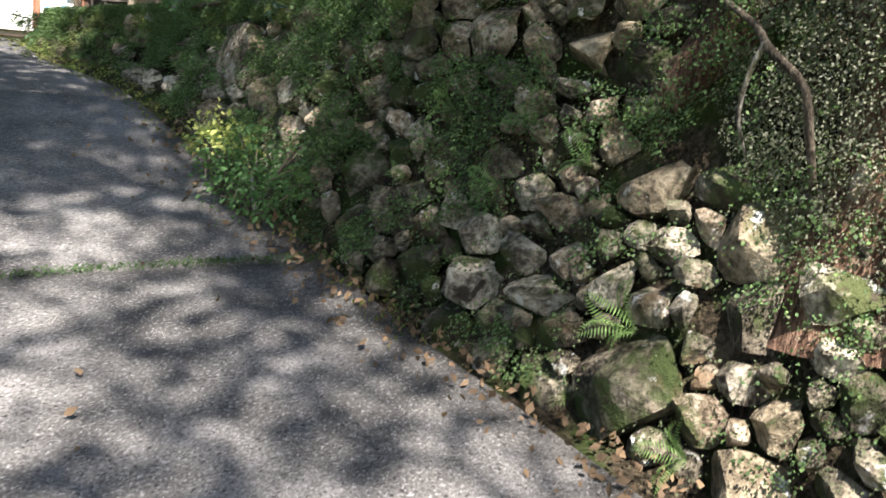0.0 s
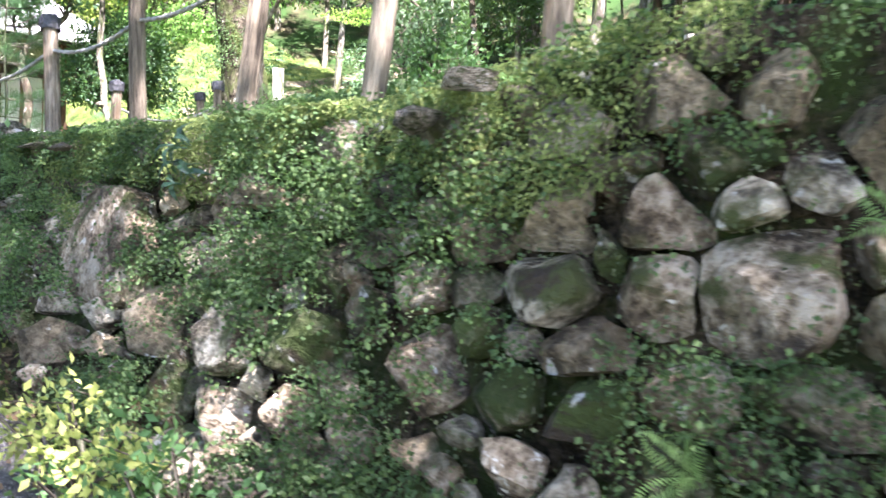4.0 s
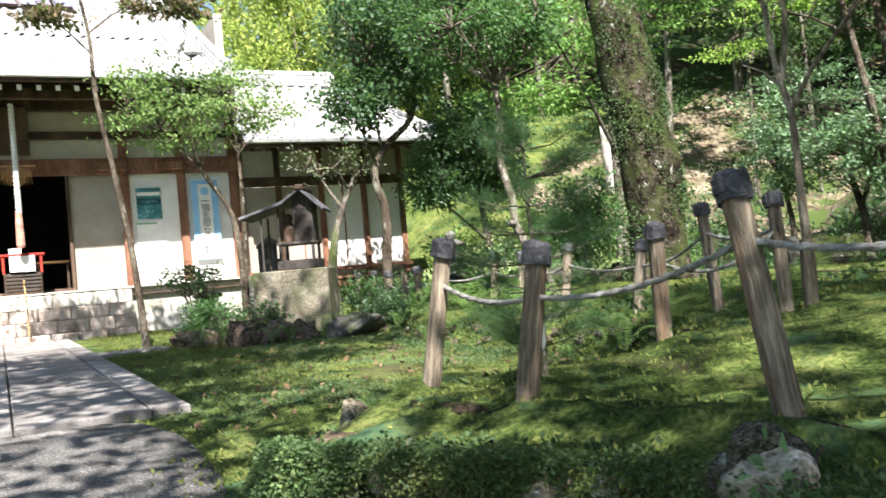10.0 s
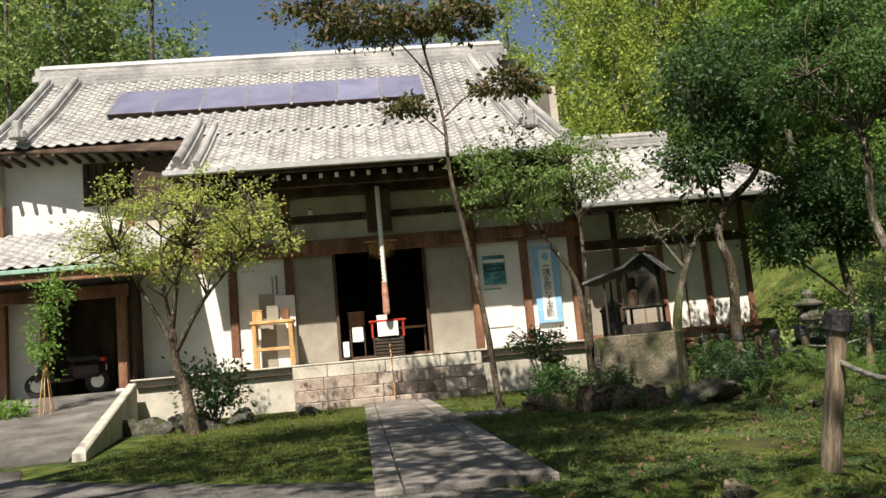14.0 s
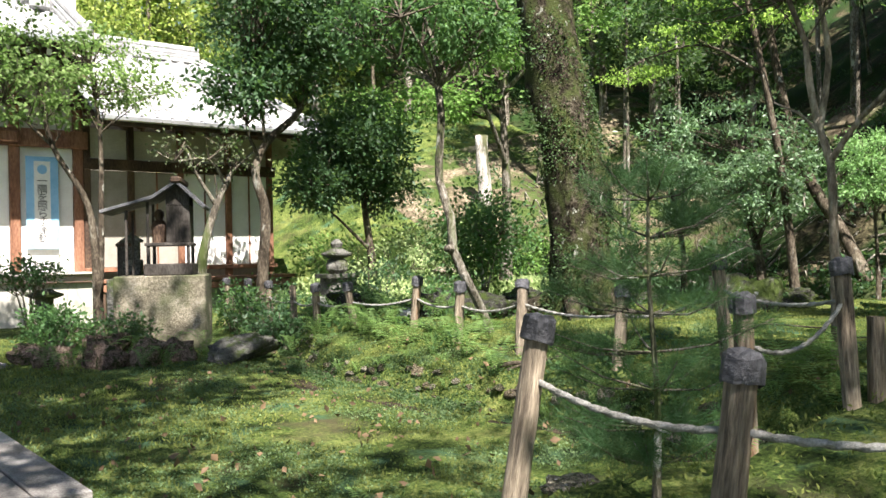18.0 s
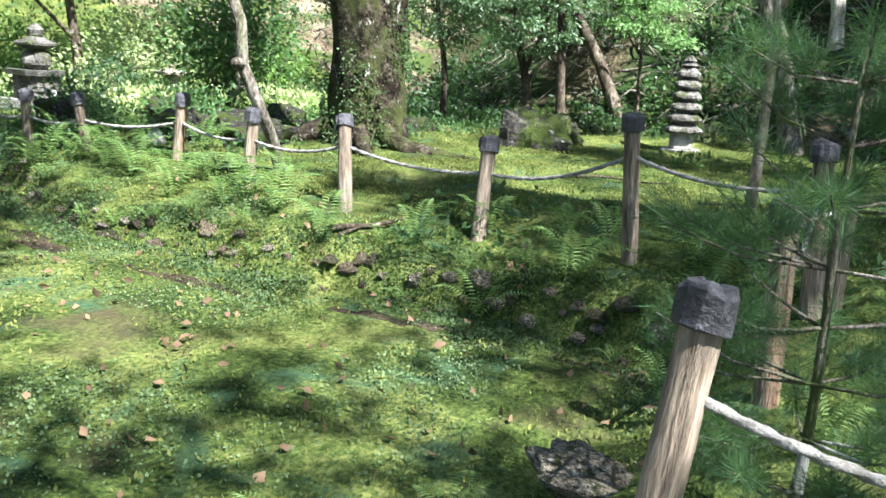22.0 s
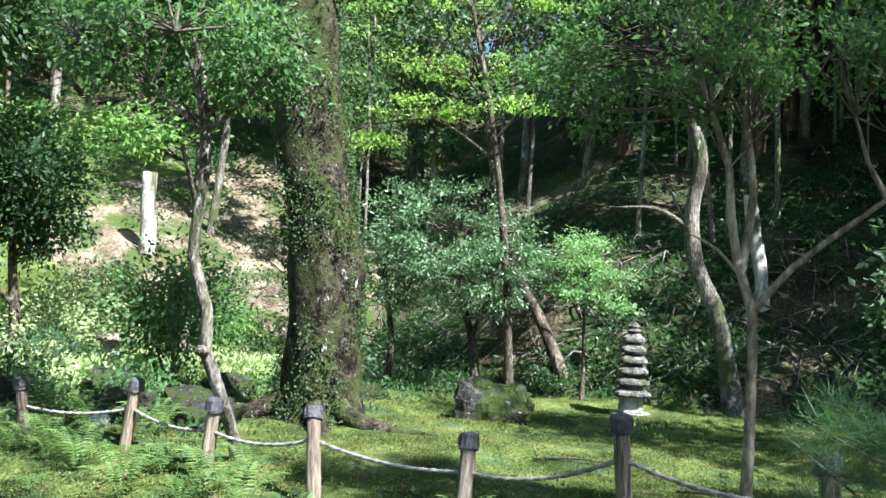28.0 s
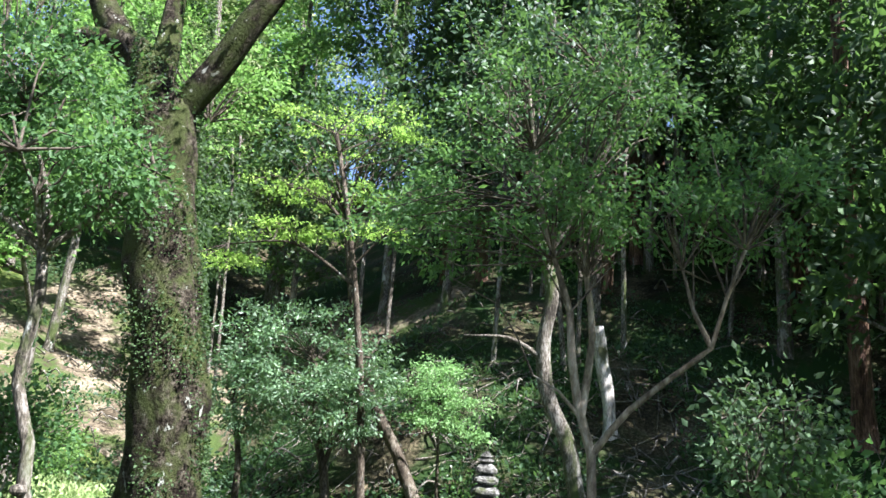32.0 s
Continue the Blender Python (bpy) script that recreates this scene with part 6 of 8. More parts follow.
def post_mesh(high, seed):
    """A round, split and weathered post."""
    rr = np.random.default_rng(seed)
    sides, rows = 14, 9
    groove = rr.uniform(-0.1, 0.06, sides)
    co = []
    for j in range(rows):
        z = high * j / (rows - 1)
        for k in range(sides):
            w = 2 * math.pi * k / sides
            r = 0.046 * (1.0 - 0.08 * j / rows + groove[k] + rr.uniform(-0.03, 0.03))
            co.append((r * math.cos(w), r * math.sin(w), z))
    fs = [(j * sides + k, j * sides + (k + 1) % sides, (j + 1) * sides + (k + 1) % sides, (j + 1) * sides + k) for j in range(rows - 1) for k in range(sides)]
    return grid_mesh("shaft", co, fs)


def cap_mesh(seed):
    """A folded sheet cap nailed over the post's head."""
    rr = np.random.default_rng(seed)
    sides = 10
    co = []
    for z, r in ((-0.075, 0.057), (-0.07, 0.06), (0.0, 0.059), (0.014, 0.05), (0.022, 0.02)):
        for k in range(sides):
            w = 2 * math.pi * k / sides + 0.2
            co.append((r * math.cos(w) * rr.uniform(0.93, 1.08), r * math.sin(w) * rr.uniform(0.93, 1.08), z + rr.uniform(-0.008, 0.008)))
    fs = [(j * sides + k, j * sides + (k + 1) % sides, (j + 1) * sides + (k + 1) % sides, (j + 1) * sides + k) for j in range(4) for k in range(sides)]
    bm = bmesh.new()
    vs = [bm.verts.new(c) for c in co]
    for q in fs:
        bm.faces.new([vs[i] for i in q])
    bm.faces.new([vs[4 * sides + k] for k in range(sides)])
    box(bm, (0.02, -0.026, -0.055), (0.063, 0.026, 0.002), 0.006)
    return bm


POSTS = {}


def fence_post(key, foot, top, capped=True):
    x, y, z = foot
    z = min(z, ground_z(x, y)) - 0.04
    d = Vector(top) - Vector((x, y, z))
    ob = thing("fence_post", "weathered grey wooden fence post with dark metal cap" if capped else "weathered wooden fence post in the moss", "fence post", group="rope fence posts")
    ob.matrix_basis = Matrix.Translation((x, y, z)) @ d.to_track_quat("Z", "Y").to_matrix().to_4x4()
    seed = len(POSTS) + 3
    part("shaft", post_mesh(d.length, seed), POSTWOOD, ob)
    if capped:
        c = part("cap", cap_mesh(seed), CAP, ob, "dark folded metal cap")
        c.location = (0, 0, d.length)
    POSTS[key] = (Vector((x, y, z)) + d * (1 - 0.2 / d.length), d)


fence_post("A", (2.5, 9.74, 2.3), (2.63, 9.68, 3.09))
fence_post("B", (2.56, 8.95, 2.42), (2.66, 8.92, 3.02))
fence_post("C", (2.79, 7.84, 2.43), (2.81, 8.02, 3.17))
fence_post("D", (2.9, 6.95, 2.43), (2.85, 6.92, 3.22))
fence_post("E", (2.86, 5.85, 2.44), (2.92, 5.77, 3.35))
fence_post("F", (2.8, 4.9, 2.44), (2.86, 4.84, 3.35))
fence_post("G", (2.86, 4.15, 2.44), (2.86, 4.1, 3.35))
fence_post("q2", (3.95, 9.72, 2.25), (3.98, 9.75, 3.1))
fence_post("E2", (4.92, 9.72, 2.4), (4.95, 9.78, 3.24))
fence_post("p10", (5.31, 10.68, 2.48), (5.29, 10.75, 3.26))
fence_post("p9", (5.33, 11.62, 2.46), (5.47, 11.66, 3.04))
fence_post("p5", (5.2, 12.5, 2.45), (5.5, 12.76, 3.07))
fence_post("p6", (5.42, 13.55, 2.42), (5.45, 13.52, 3.05))
fence_post("p7", (5.62, 14.5, 2.45), (5.66, 14.45, 3.08))
fence_post("p8", (5.5, 15.35, 2.4), (5.42, 15.4, 3.02))
fence_post("r1", (5.45, 16.1, 2.4), (5.4, 16.05, 3.0))
fence_post("r2", (5.75, 17.2, 2.4), (5.73, 17.2, 2.96), False)
fence_post("r3", (5.95, 18.3, 2.38), (5.95, 18.3, 2.98))
fence_post("r4", (6.0, 19.1, 2.35), (6.02, 19.1, 3.0))
fence_post("r5", (6.05, 19.9, 2.3), (6.05, 19.9, 3.0))
fence_post("s1", (5.05, 9.66, 2.4), (5.06, 9.66, 2.95), False)


def rope(a, b, sag=0.1, r=0.0105):
    """A three-strand twisted rope hung between two points."""
    a, b = Vector(a), Vector(b)
    n = max(12, int((b - a).length / 0.011))
    co, sides = [], 9
    for i in range(n + 1):
        t = i / n
        c = a.lerp(b, t) + Vector((0, 0, -4 * sag * t * (1 - t)))
        d = ((b - a) + Vector((0, 0, -4 * sag * (1 - 2 * t)))).normalized()
        u = d.cross(Vector((0, 0, 1))).normalized()
        v = u.cross(d)
        for k in range(sides):
            w = 2 * math.pi * k / sides
            q = r * (1 + 0.3 * math.cos(3 * (w - i * 0.3)))
            co.append(c + (u * math.cos(w) + v * math.sin(w)) * q - a)
    fs = [(i * sides + k, i * sides + (k + 1) % sides, (i + 1) * sides + (k + 1) % sides, (i + 1) * sides + k) for i in range(n) for k in range(sides)]
    ob = part("rope", grid_mesh("rope", [tuple(v) for v in co], fs, True), ROPE)
    ob.location = a
    return tagged(ob, "pale twisted rope strung between wooden fence posts", "rope", "fence ropes")


for a, b, s in (("A", "B", 0.05), ("B", "C", 0.06), ("C", "D", 0.07), ("D", "E", 0.07), ("E", "F", 0.06), ("F", "G", 0.06), ("q2", "E2", 0.14), ("E2", "p10", 0.06), ("p10", "p9", 0.07), ("p9", "p5", 0.05), ("p5", "p6", 0.06), ("p6", "p7", 0.05), ("p7", "p8", 0.05), ("p8", "r1", 0.05), ("r1", "r2", 0.05), ("r2", "r3", 0.05), ("r3", "r4", 0.05)):
    rope(POSTS[a][0], POSTS[b][0], s)

# ---- stone things of the garden ----
def lathe(profile, sides=16, square=False, twist=0.0):
    """A turned, or square, body from (radius, height) pairs."""
    bm = bmesh.new()
    rings = []
    for r, z in profile:
        ring = []
        for k in range(sides):
            w = 2 * math.pi * (k + 0.5) / sides + twist
            q = r / max(abs(math.cos(w)), abs(math.sin(w))) if square else r
            q = min(q, r * 1.36) if square else q
            ring.append(bm.verts.new((q * math.cos(w), q * math.sin(w), z)))
        rings.append(ring)
    for a, b in zip(rings, rings[1:]):
        for k in range(sides):
            bm.faces.new((a[k], a[(k + 1) % sides], b[(k + 1) % sides], b[k]))
    bm.faces.new(rings[-1])
    bm.faces.new(rings[0][::-1])
    return bm


def roof_slab(r, z, h):
    """A square stone roof with corners that sweep up."""
    bm = lathe([(r * 0.55, z), (r * 0.98, z + h * 0.28), (r, z + h * 0.45), (r * 0.62, z + h * 0.75), (r * 0.4, z + h)], 16, True)
    for v in bm.verts:
        k = (abs(v.co.x) + abs(v.co.y)) / (2 * r)
        v.co.z += 0.03 * max(0, k - 0.72) * 3
    return bm


PAGODA = surface("weathered pagoda stone", [(0.32, (0.035, 0.034, 0.029)), (0.46, (0.095, 0.093, 0.08)), (0.6, (0.18, 0.176, 0.155)), (0.72, (0.3, 0.295, 0.27))], 7, 0.95, 0.8, 40, [((0.06, 0.07, 0.03), 4.0, 0.52, 0.62)], 0.2, local=True, gloss=0.1)
pg = thing("stone_pagoda", "small weathered grey stone pagoda with stacked roofs", "stone pagoda", (12.3, 12.37, ground_z(12.3, 12.37) - 0.03), 20)
part("base", lathe([(0.25, 0), (0.26, 0.02), (0.25, 0.07)], 16, True), GRANITE, pg, "pale flat base stone")
part("body", lathe([(0.145, 0.07), (0.15, 0.09), (0.145, 0.3)], 16, True), GRANITE, pg, "pale square body stone")
z = 0.28
for i in range(6):
    r = 0.235 - i * 0.018
    bm = lathe([(r * 0.5, z + 0.02), (r * 0.93, z), (r, z + 0.025), (r * 0.97, z + 0.06), (r * 0.76, z + 0.1), (r * 0.55, z + 0.125)], 24, True)
    for v in bm.verts:
        v.co += v.co.normalized() * 0.018 * noise.noise(v.co * 9 + Vector((i, 0, 0)))
        v.co.z += 0.02 * max(0, (abs(v.co.x) + abs(v.co.y)) / (2 * r) - 0.7) * 3
    part("roof", bm, PAGODA, pg)
    part("tier", lathe([(r * 0.5, z + 0.11), (r * 0.48, z + 0.165)], 16, True), PAGODA, pg)
    z += 0.148 - i * 0.003
part("finial", lathe([(0.08, z), (0.115, z + 0.03), (0.07, z + 0.06), (0.085, z + 0.09), (0.05, z + 0.13), (0.01, z + 0.16)], 12), PAGODA, pg)

gt = thing("stone_lantern", "squat dark stone lantern with a round middle", "stone lantern", (7.3, 18.7, ground_z(7.3, 18.7)))
part("base", lathe([(0.34, 0), (0.34, 0.12)], 16, True), GRANITE, gt, "pale stone plinth")
part("body", lathe([(0.22, 0.12), (0.22, 0.4)], 16, True), DARKSTONE, gt)
part("slab", lathe([(0.28, 0.4), (0.29, 0.46)], 16, True), DARKSTONE, gt)
part("globe", lathe([(0.1, 0.46), (0.16, 0.52), (0.17, 0.58), (0.15, 0.66), (0.09, 0.7)], 16), PAGODA, gt, "round weathered stone")
part("roof", roof_slab(0.2, 0.7, 0.14), DARKSTONE, gt)
part("finial", lathe([(0.08, 0.86), (0.1, 0.92), (0.03, 0.99)], 12), DARKSTONE, gt)

pl2 = thing("stone_lantern", "small pale stone lantern in the sunny back garden", "stone lantern", (9.78, 19.2, ground_z(9.78, 19.2)))
part("shaft", lathe([(0.14, 0), (0.1, 0.04), (0.09, 0.24)], 12), GRANITE, pl2)
part("platform", lathe([(0.1, 0.24), (0.16, 0.29), (0.16, 0.32)], 12), GRANITE, pl2)
part("fire_box", lathe([(0.1, 0.32), (0.1, 0.46)], 16, True), GRANITE, pl2)
part("roof", roof_slab(0.2, 0.46, 0.13), PALE, pl2)
part("finial", lathe([(0.04, 0.58), (0.05, 0.62), (0.01, 0.67)], 10), PALE, pl2)
sl = thing("stone_lantern", "slim grey stone lantern beside the path", "stone lantern", (3.62, 20.7, 2.24))
part("shaft", lathe([(0.13, 0), (0.14, 0.05), (0.1, 0.1), (0.1, 0.3)], 12), DARKSTONE, sl)
part("platform", lathe([(0.1, 0.3), (0.2, 0.36), (0.2, 0.4)], 12), DARKSTONE, sl)
part("fire_box", lathe([(0.11, 0.4), (0.11, 0.55)], 16, True), DARKSTONE, sl)
part("roof", roof_slab(0.23, 0.55, 0.14), DARKSTONE, sl)
shrub("small clipped pine leaning over the slim lantern", (3.4, 20.6, 3.15), (0.5, 0.35, 0.22), DARKLEAF, 0.06, 40, 34, 52)


def rock(label, at, size, m=DARKSTONE, seed=1, turn=0.0, name="rock"):
    ob = thing(name, label, "rock", at, turn)
    me = stone_mesh(seed + 100, 5)
    o = Vector((seed, seed * 2.7, 1))
    for v in me.vertices:
        v.co *= 1 + 0.22 * noise.noise(v.co * 2.6 + o) + 0.13 * noise.noise(v.co * 6 + o) + 0.05 * noise.noise(v.co * 14 + o)
    p = part("boulder", me, m, ob)
    p.scale = size
    return ob


MOSSROCK = surface("dark mossy garden rock", [(0.3, (0.012, 0.012, 0.01)), (0.5, (0.035, 0.034, 0.029)), (0.7, (0.085, 0.083, 0.07))], 6, 0.95, 1.0, 30, [((0.05, 0.07, 0.018), 2.6, 0.46, 0.56), ((0.3, 0.3, 0.27), 9.0, 0.63, 0.67)], 0, local=True, gloss=0.1)
REDROCK = surface("reddish dark rock", [(0.32, (0.05, 0.036, 0.028)), (0.46, (0.15, 0.108, 0.083)), (0.6, (0.27, 0.2, 0.16)), (0.74, (0.4, 0.32, 0.26))], 6, 0.95, 1.0, 30, [((0.045, 0.055, 0.02), 3.0, 0.5, 0.6)], 0.25, local=True, gloss=0.1)
rock("dark flat topped rock before the shrine pedestal", (4.55, 16.1, 2.3), (0.4, 0.28, 0.22), DARKSTONE, 1, -10)
for i, (x, y, sx, sy, sz) in enumerate(((3.2, 16.6, 0.3, 0.26, 0.26), (3.6, 16.4, 0.26, 0.22, 0.26), (2.85, 17.0, 0.26, 0.26, 0.22), (3.95, 16.6, 0.24, 0.22, 0.2), (5.1, 16.7, 0.26, 0.24, 0.16), (3.4, 17.2, 0.34, 0.26, 0.28), (2.75, 17.5, 0.28, 0.3, 0.2))):
    rock("rough reddish brown rock edging the shrine mound", (x, y, 2.26), (sx, sy, sz), REDROCK, i + 3, i * 40)
for i, (x, y, s) in enumerate(((-2.9, 19.9, 0.4), (-2.2, 19.7, 0.45), (-1.7, 20.1, 0.35), (-3.4, 20.2, 0.4), (-2.6, 20.8, 0.4), (-0.6, 20.9, 0.22))):
    rock("dark lichened garden rock at the tree foot", (x, y, 2.3), (s, s * 0.8, s * 0.62), DARKSTONE, i + 15, i * 50)
for i, (x, y, s) in enumerate(((6.9, 14.9, 0.4), (7.3, 15.4, 0.35), (6.6, 15.6, 0.35), (11.2, 13.9, 0.22), (11.7, 13.75, 0.26), (9.0, 16.4, 0.4), (12.2, 14.0, 0.3), (6.3, 16.8, 0.35), (7.8, 17.0, 0.4), (10.2, 15.2, 0.26))):
    rock("mossy rock in the shaded back garden", (x, y, ground_z(x, y) + 0.08), (s, s * 0.8, s * 0.55), MOSSROCK, i + 25, i * 37)
bz = ground_z(9.6, 13.25)
basin = thing("stone_basin", "rough square stone water basin in the moss", "stone basin", (9.6, 13.25, bz - 0.05), 25)
bm = lathe([(0.24, 0), (0.3, 0.05), (0.34, 0.12), (0.36, 0.2), (0.36, 0.3), (0.35, 0.4), (0.32, 0.46), (0.26, 0.47), (0.2, 0.42)], 32, True)
for v in bm.verts:
    v.co += v.co.normalized() * (0.12 * noise.noise(v.co * 4) + 0.06 * noise.noise(v.co * 11))
part("bowl", bm, MOSSROCK, basin)
ball = thing("stone_ball", "pale round stone on the dark slope", "stone", (14.8, 17.9, ground_z(14.8, 17.9) + 0.1))
bm = bmesh.new()
bmesh.ops.create_uvsphere(bm, u_segments=16, v_segments=10, radius=0.16)
part("stone", bm, PALE, ball)
st = thing("cut_trunk", "tall pale cut cedar trunk standing in the sun", "tree trunk", (14.95, 24.0, ground_z(14.95, 24.0) - 0.1))
co, f = tube([(0, 0, 0), (0.02, 0, 0.7), (-0.03, 0.02, 1.3), (-0.05, 0, 1.85)], 0.2, 0.16, 12, 0.2, 0.1)
part("trunk", tube_mesh("trunk", [(co, f)]), PALEBARK, st)
stake = thing("small_marker_stone", "small grey upright stone among ferns", "stone", (6.17, 15.35, 2.42))
part("stone", lathe([(0.09, -0.05), (0.1, 0.1), (0.08, 0.25), (0.02, 0.31)], 10), GRANITE, stake)

# stones along the edge between lawn and moss bank
rng = np.random.default_rng(44)
edging = thing("edging_stones", "row of small mossy edging stones along the lawn", "edging stones")
small = [stone_mesh(200 + i, 2) for i in range(7)]
for i, me in enumerate(small):
    me.materials.append((GREY, PALE, PALE, PALE, GREY, STONE, STONE)[i])
for i in range(110):
    y = 10.2 + i * 0.062 + rng.uniform(-0.04, 0.04)
    x = float(edge_x(np.array(y))) + rng.uniform(-0.09, 0.07)
    ob = part("stone", small[int(rng.integers(7))], None, edging)
    s = rng.uniform(0.032, 0.062) * rng.uniform(0.7, 1.35)
    ob.matrix_basis = pose(x, y, ground_z(x, y) - s * 0.42, 0, 0, rng.uniform(0, 360)) @ Matrix.Diagonal((s, s * rng.uniform(0.8, 1.7), s * 0.75, 1))
for i, (x, y, s) in enumerate(((2.4, 10.08, 0.24), (3.22, 10.05, 0.24), (1.95, 9.72, 0.16))):
    rock("mossy rock where the wall ends beside the post", (x, y, ground_z(x, y) + 0.0), (s * 1.3, s * 0.8, s * 0.45), PALE if i == 1 else DARKSTONE, i + 50, i * 60)

# ---- shrine on its pedestal ----
PEDZ = 2.2
ped = thing("pedestal", "large plain stone pedestal stained with moss", "pedestal", (4.4, 18.05, PEDZ), -28)
part("block", cube((-0.53, -0.44, -0.1), (0.53, 0.44, 0.93), 0.015), surface("stained concrete pedestal", [(0.3, (0.075, 0.066, 0.046)), (0.5, (0.16, 0.142, 0.1)), (0.7, (0.27, 0.245, 0.19))], 3, 0.95, 0.6, 45, [((0.07, 0.08, 0.035), 1.5, 0.47, 0.62), ((0.5, 0.45, 0.34), 1.8, 0.6, 0.72)], 0), ped)
part("block", cube((-0.63, -0.3, -0.1), (-0.54, 0.42, 0.9), 0.012), DARKSTONE, ped)
GREYWOOD = surface("grey weathered shrine timber", [(0.3, (0.018, 0.015, 0.012)), (0.5, (0.042, 0.036, 0.03)), (0.7, (0.08, 0.072, 0.062))], 5, 0.85, 0.3, 60, (), 0.1, (1, 1, 0.3), local=True)
sh = thing("shrine", "small weathered wooden shrine with a gabled roof", "shrine", (4.4, 18.05, PEDZ + 0.93), -28)
part("base", cube((-0.2, -0.3, 0), (0.38, 0.3, 0.14), 0.01), GREYWOOD, sh)
for x in (-0.15, 0.32):
    for y in (-0.24, 0.24):
        part("leg", cube((x - 0.02, y - 0.02, 0.14), (x + 0.02, y + 0.02, 0.4), 0.004), GREYWOOD, sh)
part("floor", cube((-0.19, -0.28, 0.36), (0.36, 0.28, 0.4), 0.006), GREYWOOD, sh)
part("body", cube((0.06, -0.22, 0.4), (0.34, 0.22, 0.86), 0.006), GREYWOOD, sh)
for y in (-0.22, 0.22):
    part("front_post", cube((-0.42, y - 0.016, 0.0), (-0.39, y + 0.016, 0.8), 0.004), GREYWOOD, sh)
    part("front_post", cube((-0.17, y - 0.016, 0.4), (-0.14, y + 0.016, 0.9), 0.004), GREYWOOD, sh)
for pts in (((0.2, 1.14), (0.52, 0.83)), ((0.2, 1.14), (-0.08, 0.95), (-0.68, 0.78))):
    bm = bmesh.new()
    for (xa, za), (xb, zb) in zip(pts, pts[1:]):
        d = Vector((xb - xa, 0, zb - za))
        m = Matrix.Translation((xa, 0, za)) @ d.to_track_quat("X", "Z").to_matrix().to_4x4()
        box(bm, (-0.01, -0.36, -0.02), (d.length + 0.01, 0.36, 0.02), 0.006, m)
    part("roof_slope", bm, surface("dark shingle roof", [(0.3, (0.04, 0.042, 0.045)), (0.6, (0.1, 0.1, 0.105)), (0.8, (0.2, 0.2, 0.2))], 6, 0.7, 0.4, 50, (), 0.1), sh)
part("ridge_cap", cube((0.13, -0.38, 1.12), (0.27, 0.38, 1.2), 0.02), DARKWOOD, sh)
for y in (-0.225, 0.225):
    bm = bmesh.new()
    vv = [bm.verts.new(c) for c in ((0.06, y, 0.86), (0.34, y, 0.86), (0.34, y, 0.98), (0.2, y, 1.12), (0.06, y, 1.05))]
    bm.faces.new(vv)
    part("gable", bm, GREYWOOD, sh)
fig = thing("statuette", "small dark carved figure inside the shrine", "statuette", (4.4, 18.05, PEDZ + 1.33), -28)
bm = lathe([(0.09, 0), (0.085, 0.1), (0.1, 0.2), (0.07, 0.27), (0.04, 0.29), (0.06, 0.34), (0.055, 0.39), (0.02, 0.42)], 12)
bmesh.ops.translate(bm, vec=(-0.05, 0, 0), verts=bm.verts)
part("figure", bm, DARKWOOD, fig)
ob = thing("offering_lantern", "small stone lantern standing before the shrine", "stone lantern", (4.2, 18.64, PEDZ + 0.93), -28)
part("plinth", cube((-0.1, -0.1, 0), (0.12, 0.12, 0.2), 0.008), DARKSTONE, ob)
part("fire_box", cube((-0.07, -0.07, 0.2), (0.09, 0.09, 0.42), 0.008), DARKSTONE, ob)
part("roof", lathe([(0.12, 0.42), (0.13, 0.45), (0.03, 0.52), (0.02, 0.56)], 12, True), DARKSTONE, ob)
ob = thing("offering_box", "dark metal box beside the small lantern", "box", (4.12, 18.68, PEDZ + 0.9), -28)
part("body", cube((-0.08, -0.08, 0), (0.06, 0.08, 0.4), 0.01), GREYWOOD, ob)
part("lid", lathe([(0.1, 0.4), (0.1, 0.43), (0.02, 0.5)], 12, True), DARKWOOD, ob)

# ---- stone path to the temple ----
PAVING = surface("grey cut paving stone", [(0.3, (0.1, 0.092, 0.083)), (0.5, (0.2, 0.186, 0.17)), (0.7, (0.3, 0.285, 0.265))], 2.5, 0.85, 0.35, 90, [((0.1, 0.09, 0.075), 1.4, 0.55, 0.7)], 0.18, local=True)
path = thing("pavement", "straight grey stone path leading to the temple steps", "stone path", kind="structure")


def path_x(y, f):
    a = np.interp(y, (11.85, 22.2), (0.52, 0.3))
    b = np.interp(y, (11.85, 22.2), (1.76, 1.45))
    return float(a + (b - a) * f)


def flag(y0, y1, f0, f1):
    z0, z1 = (float(np.interp(v, DRIVE_Y, DRIVE_Z)) for v in (y0, y1))
    g = 0.003
    co = [(path_x(y0, f0) + g, y0 + g, z0 + 0.06), (path_x(y0, f1) - g, y0 + g, z0 + 0.06), (path_x(y1, f1) - g, y1 - g, z1 + 0.06), (path_x(y1, f0) + g, y1 - g, z1 + 0.06)]
    bm = bmesh.new()
    top = [bm.verts.new(c) for c in co]
    low = [bm.verts.new((x, y, z - 0.12)) for x, y, z in co]
    bm.faces.new(top)
    for i in range(4):
        bm.faces.new((low[i], low[(i + 1) % 4], top[(i + 1) % 4], top[i]))
    bmesh.ops.bevel(bm, geom=[e for e in bm.edges if all(v in top for v in e.verts)], offset=0.008, segments=1, affect="EDGES")
    part("flagstone", bm, PAVING, path)


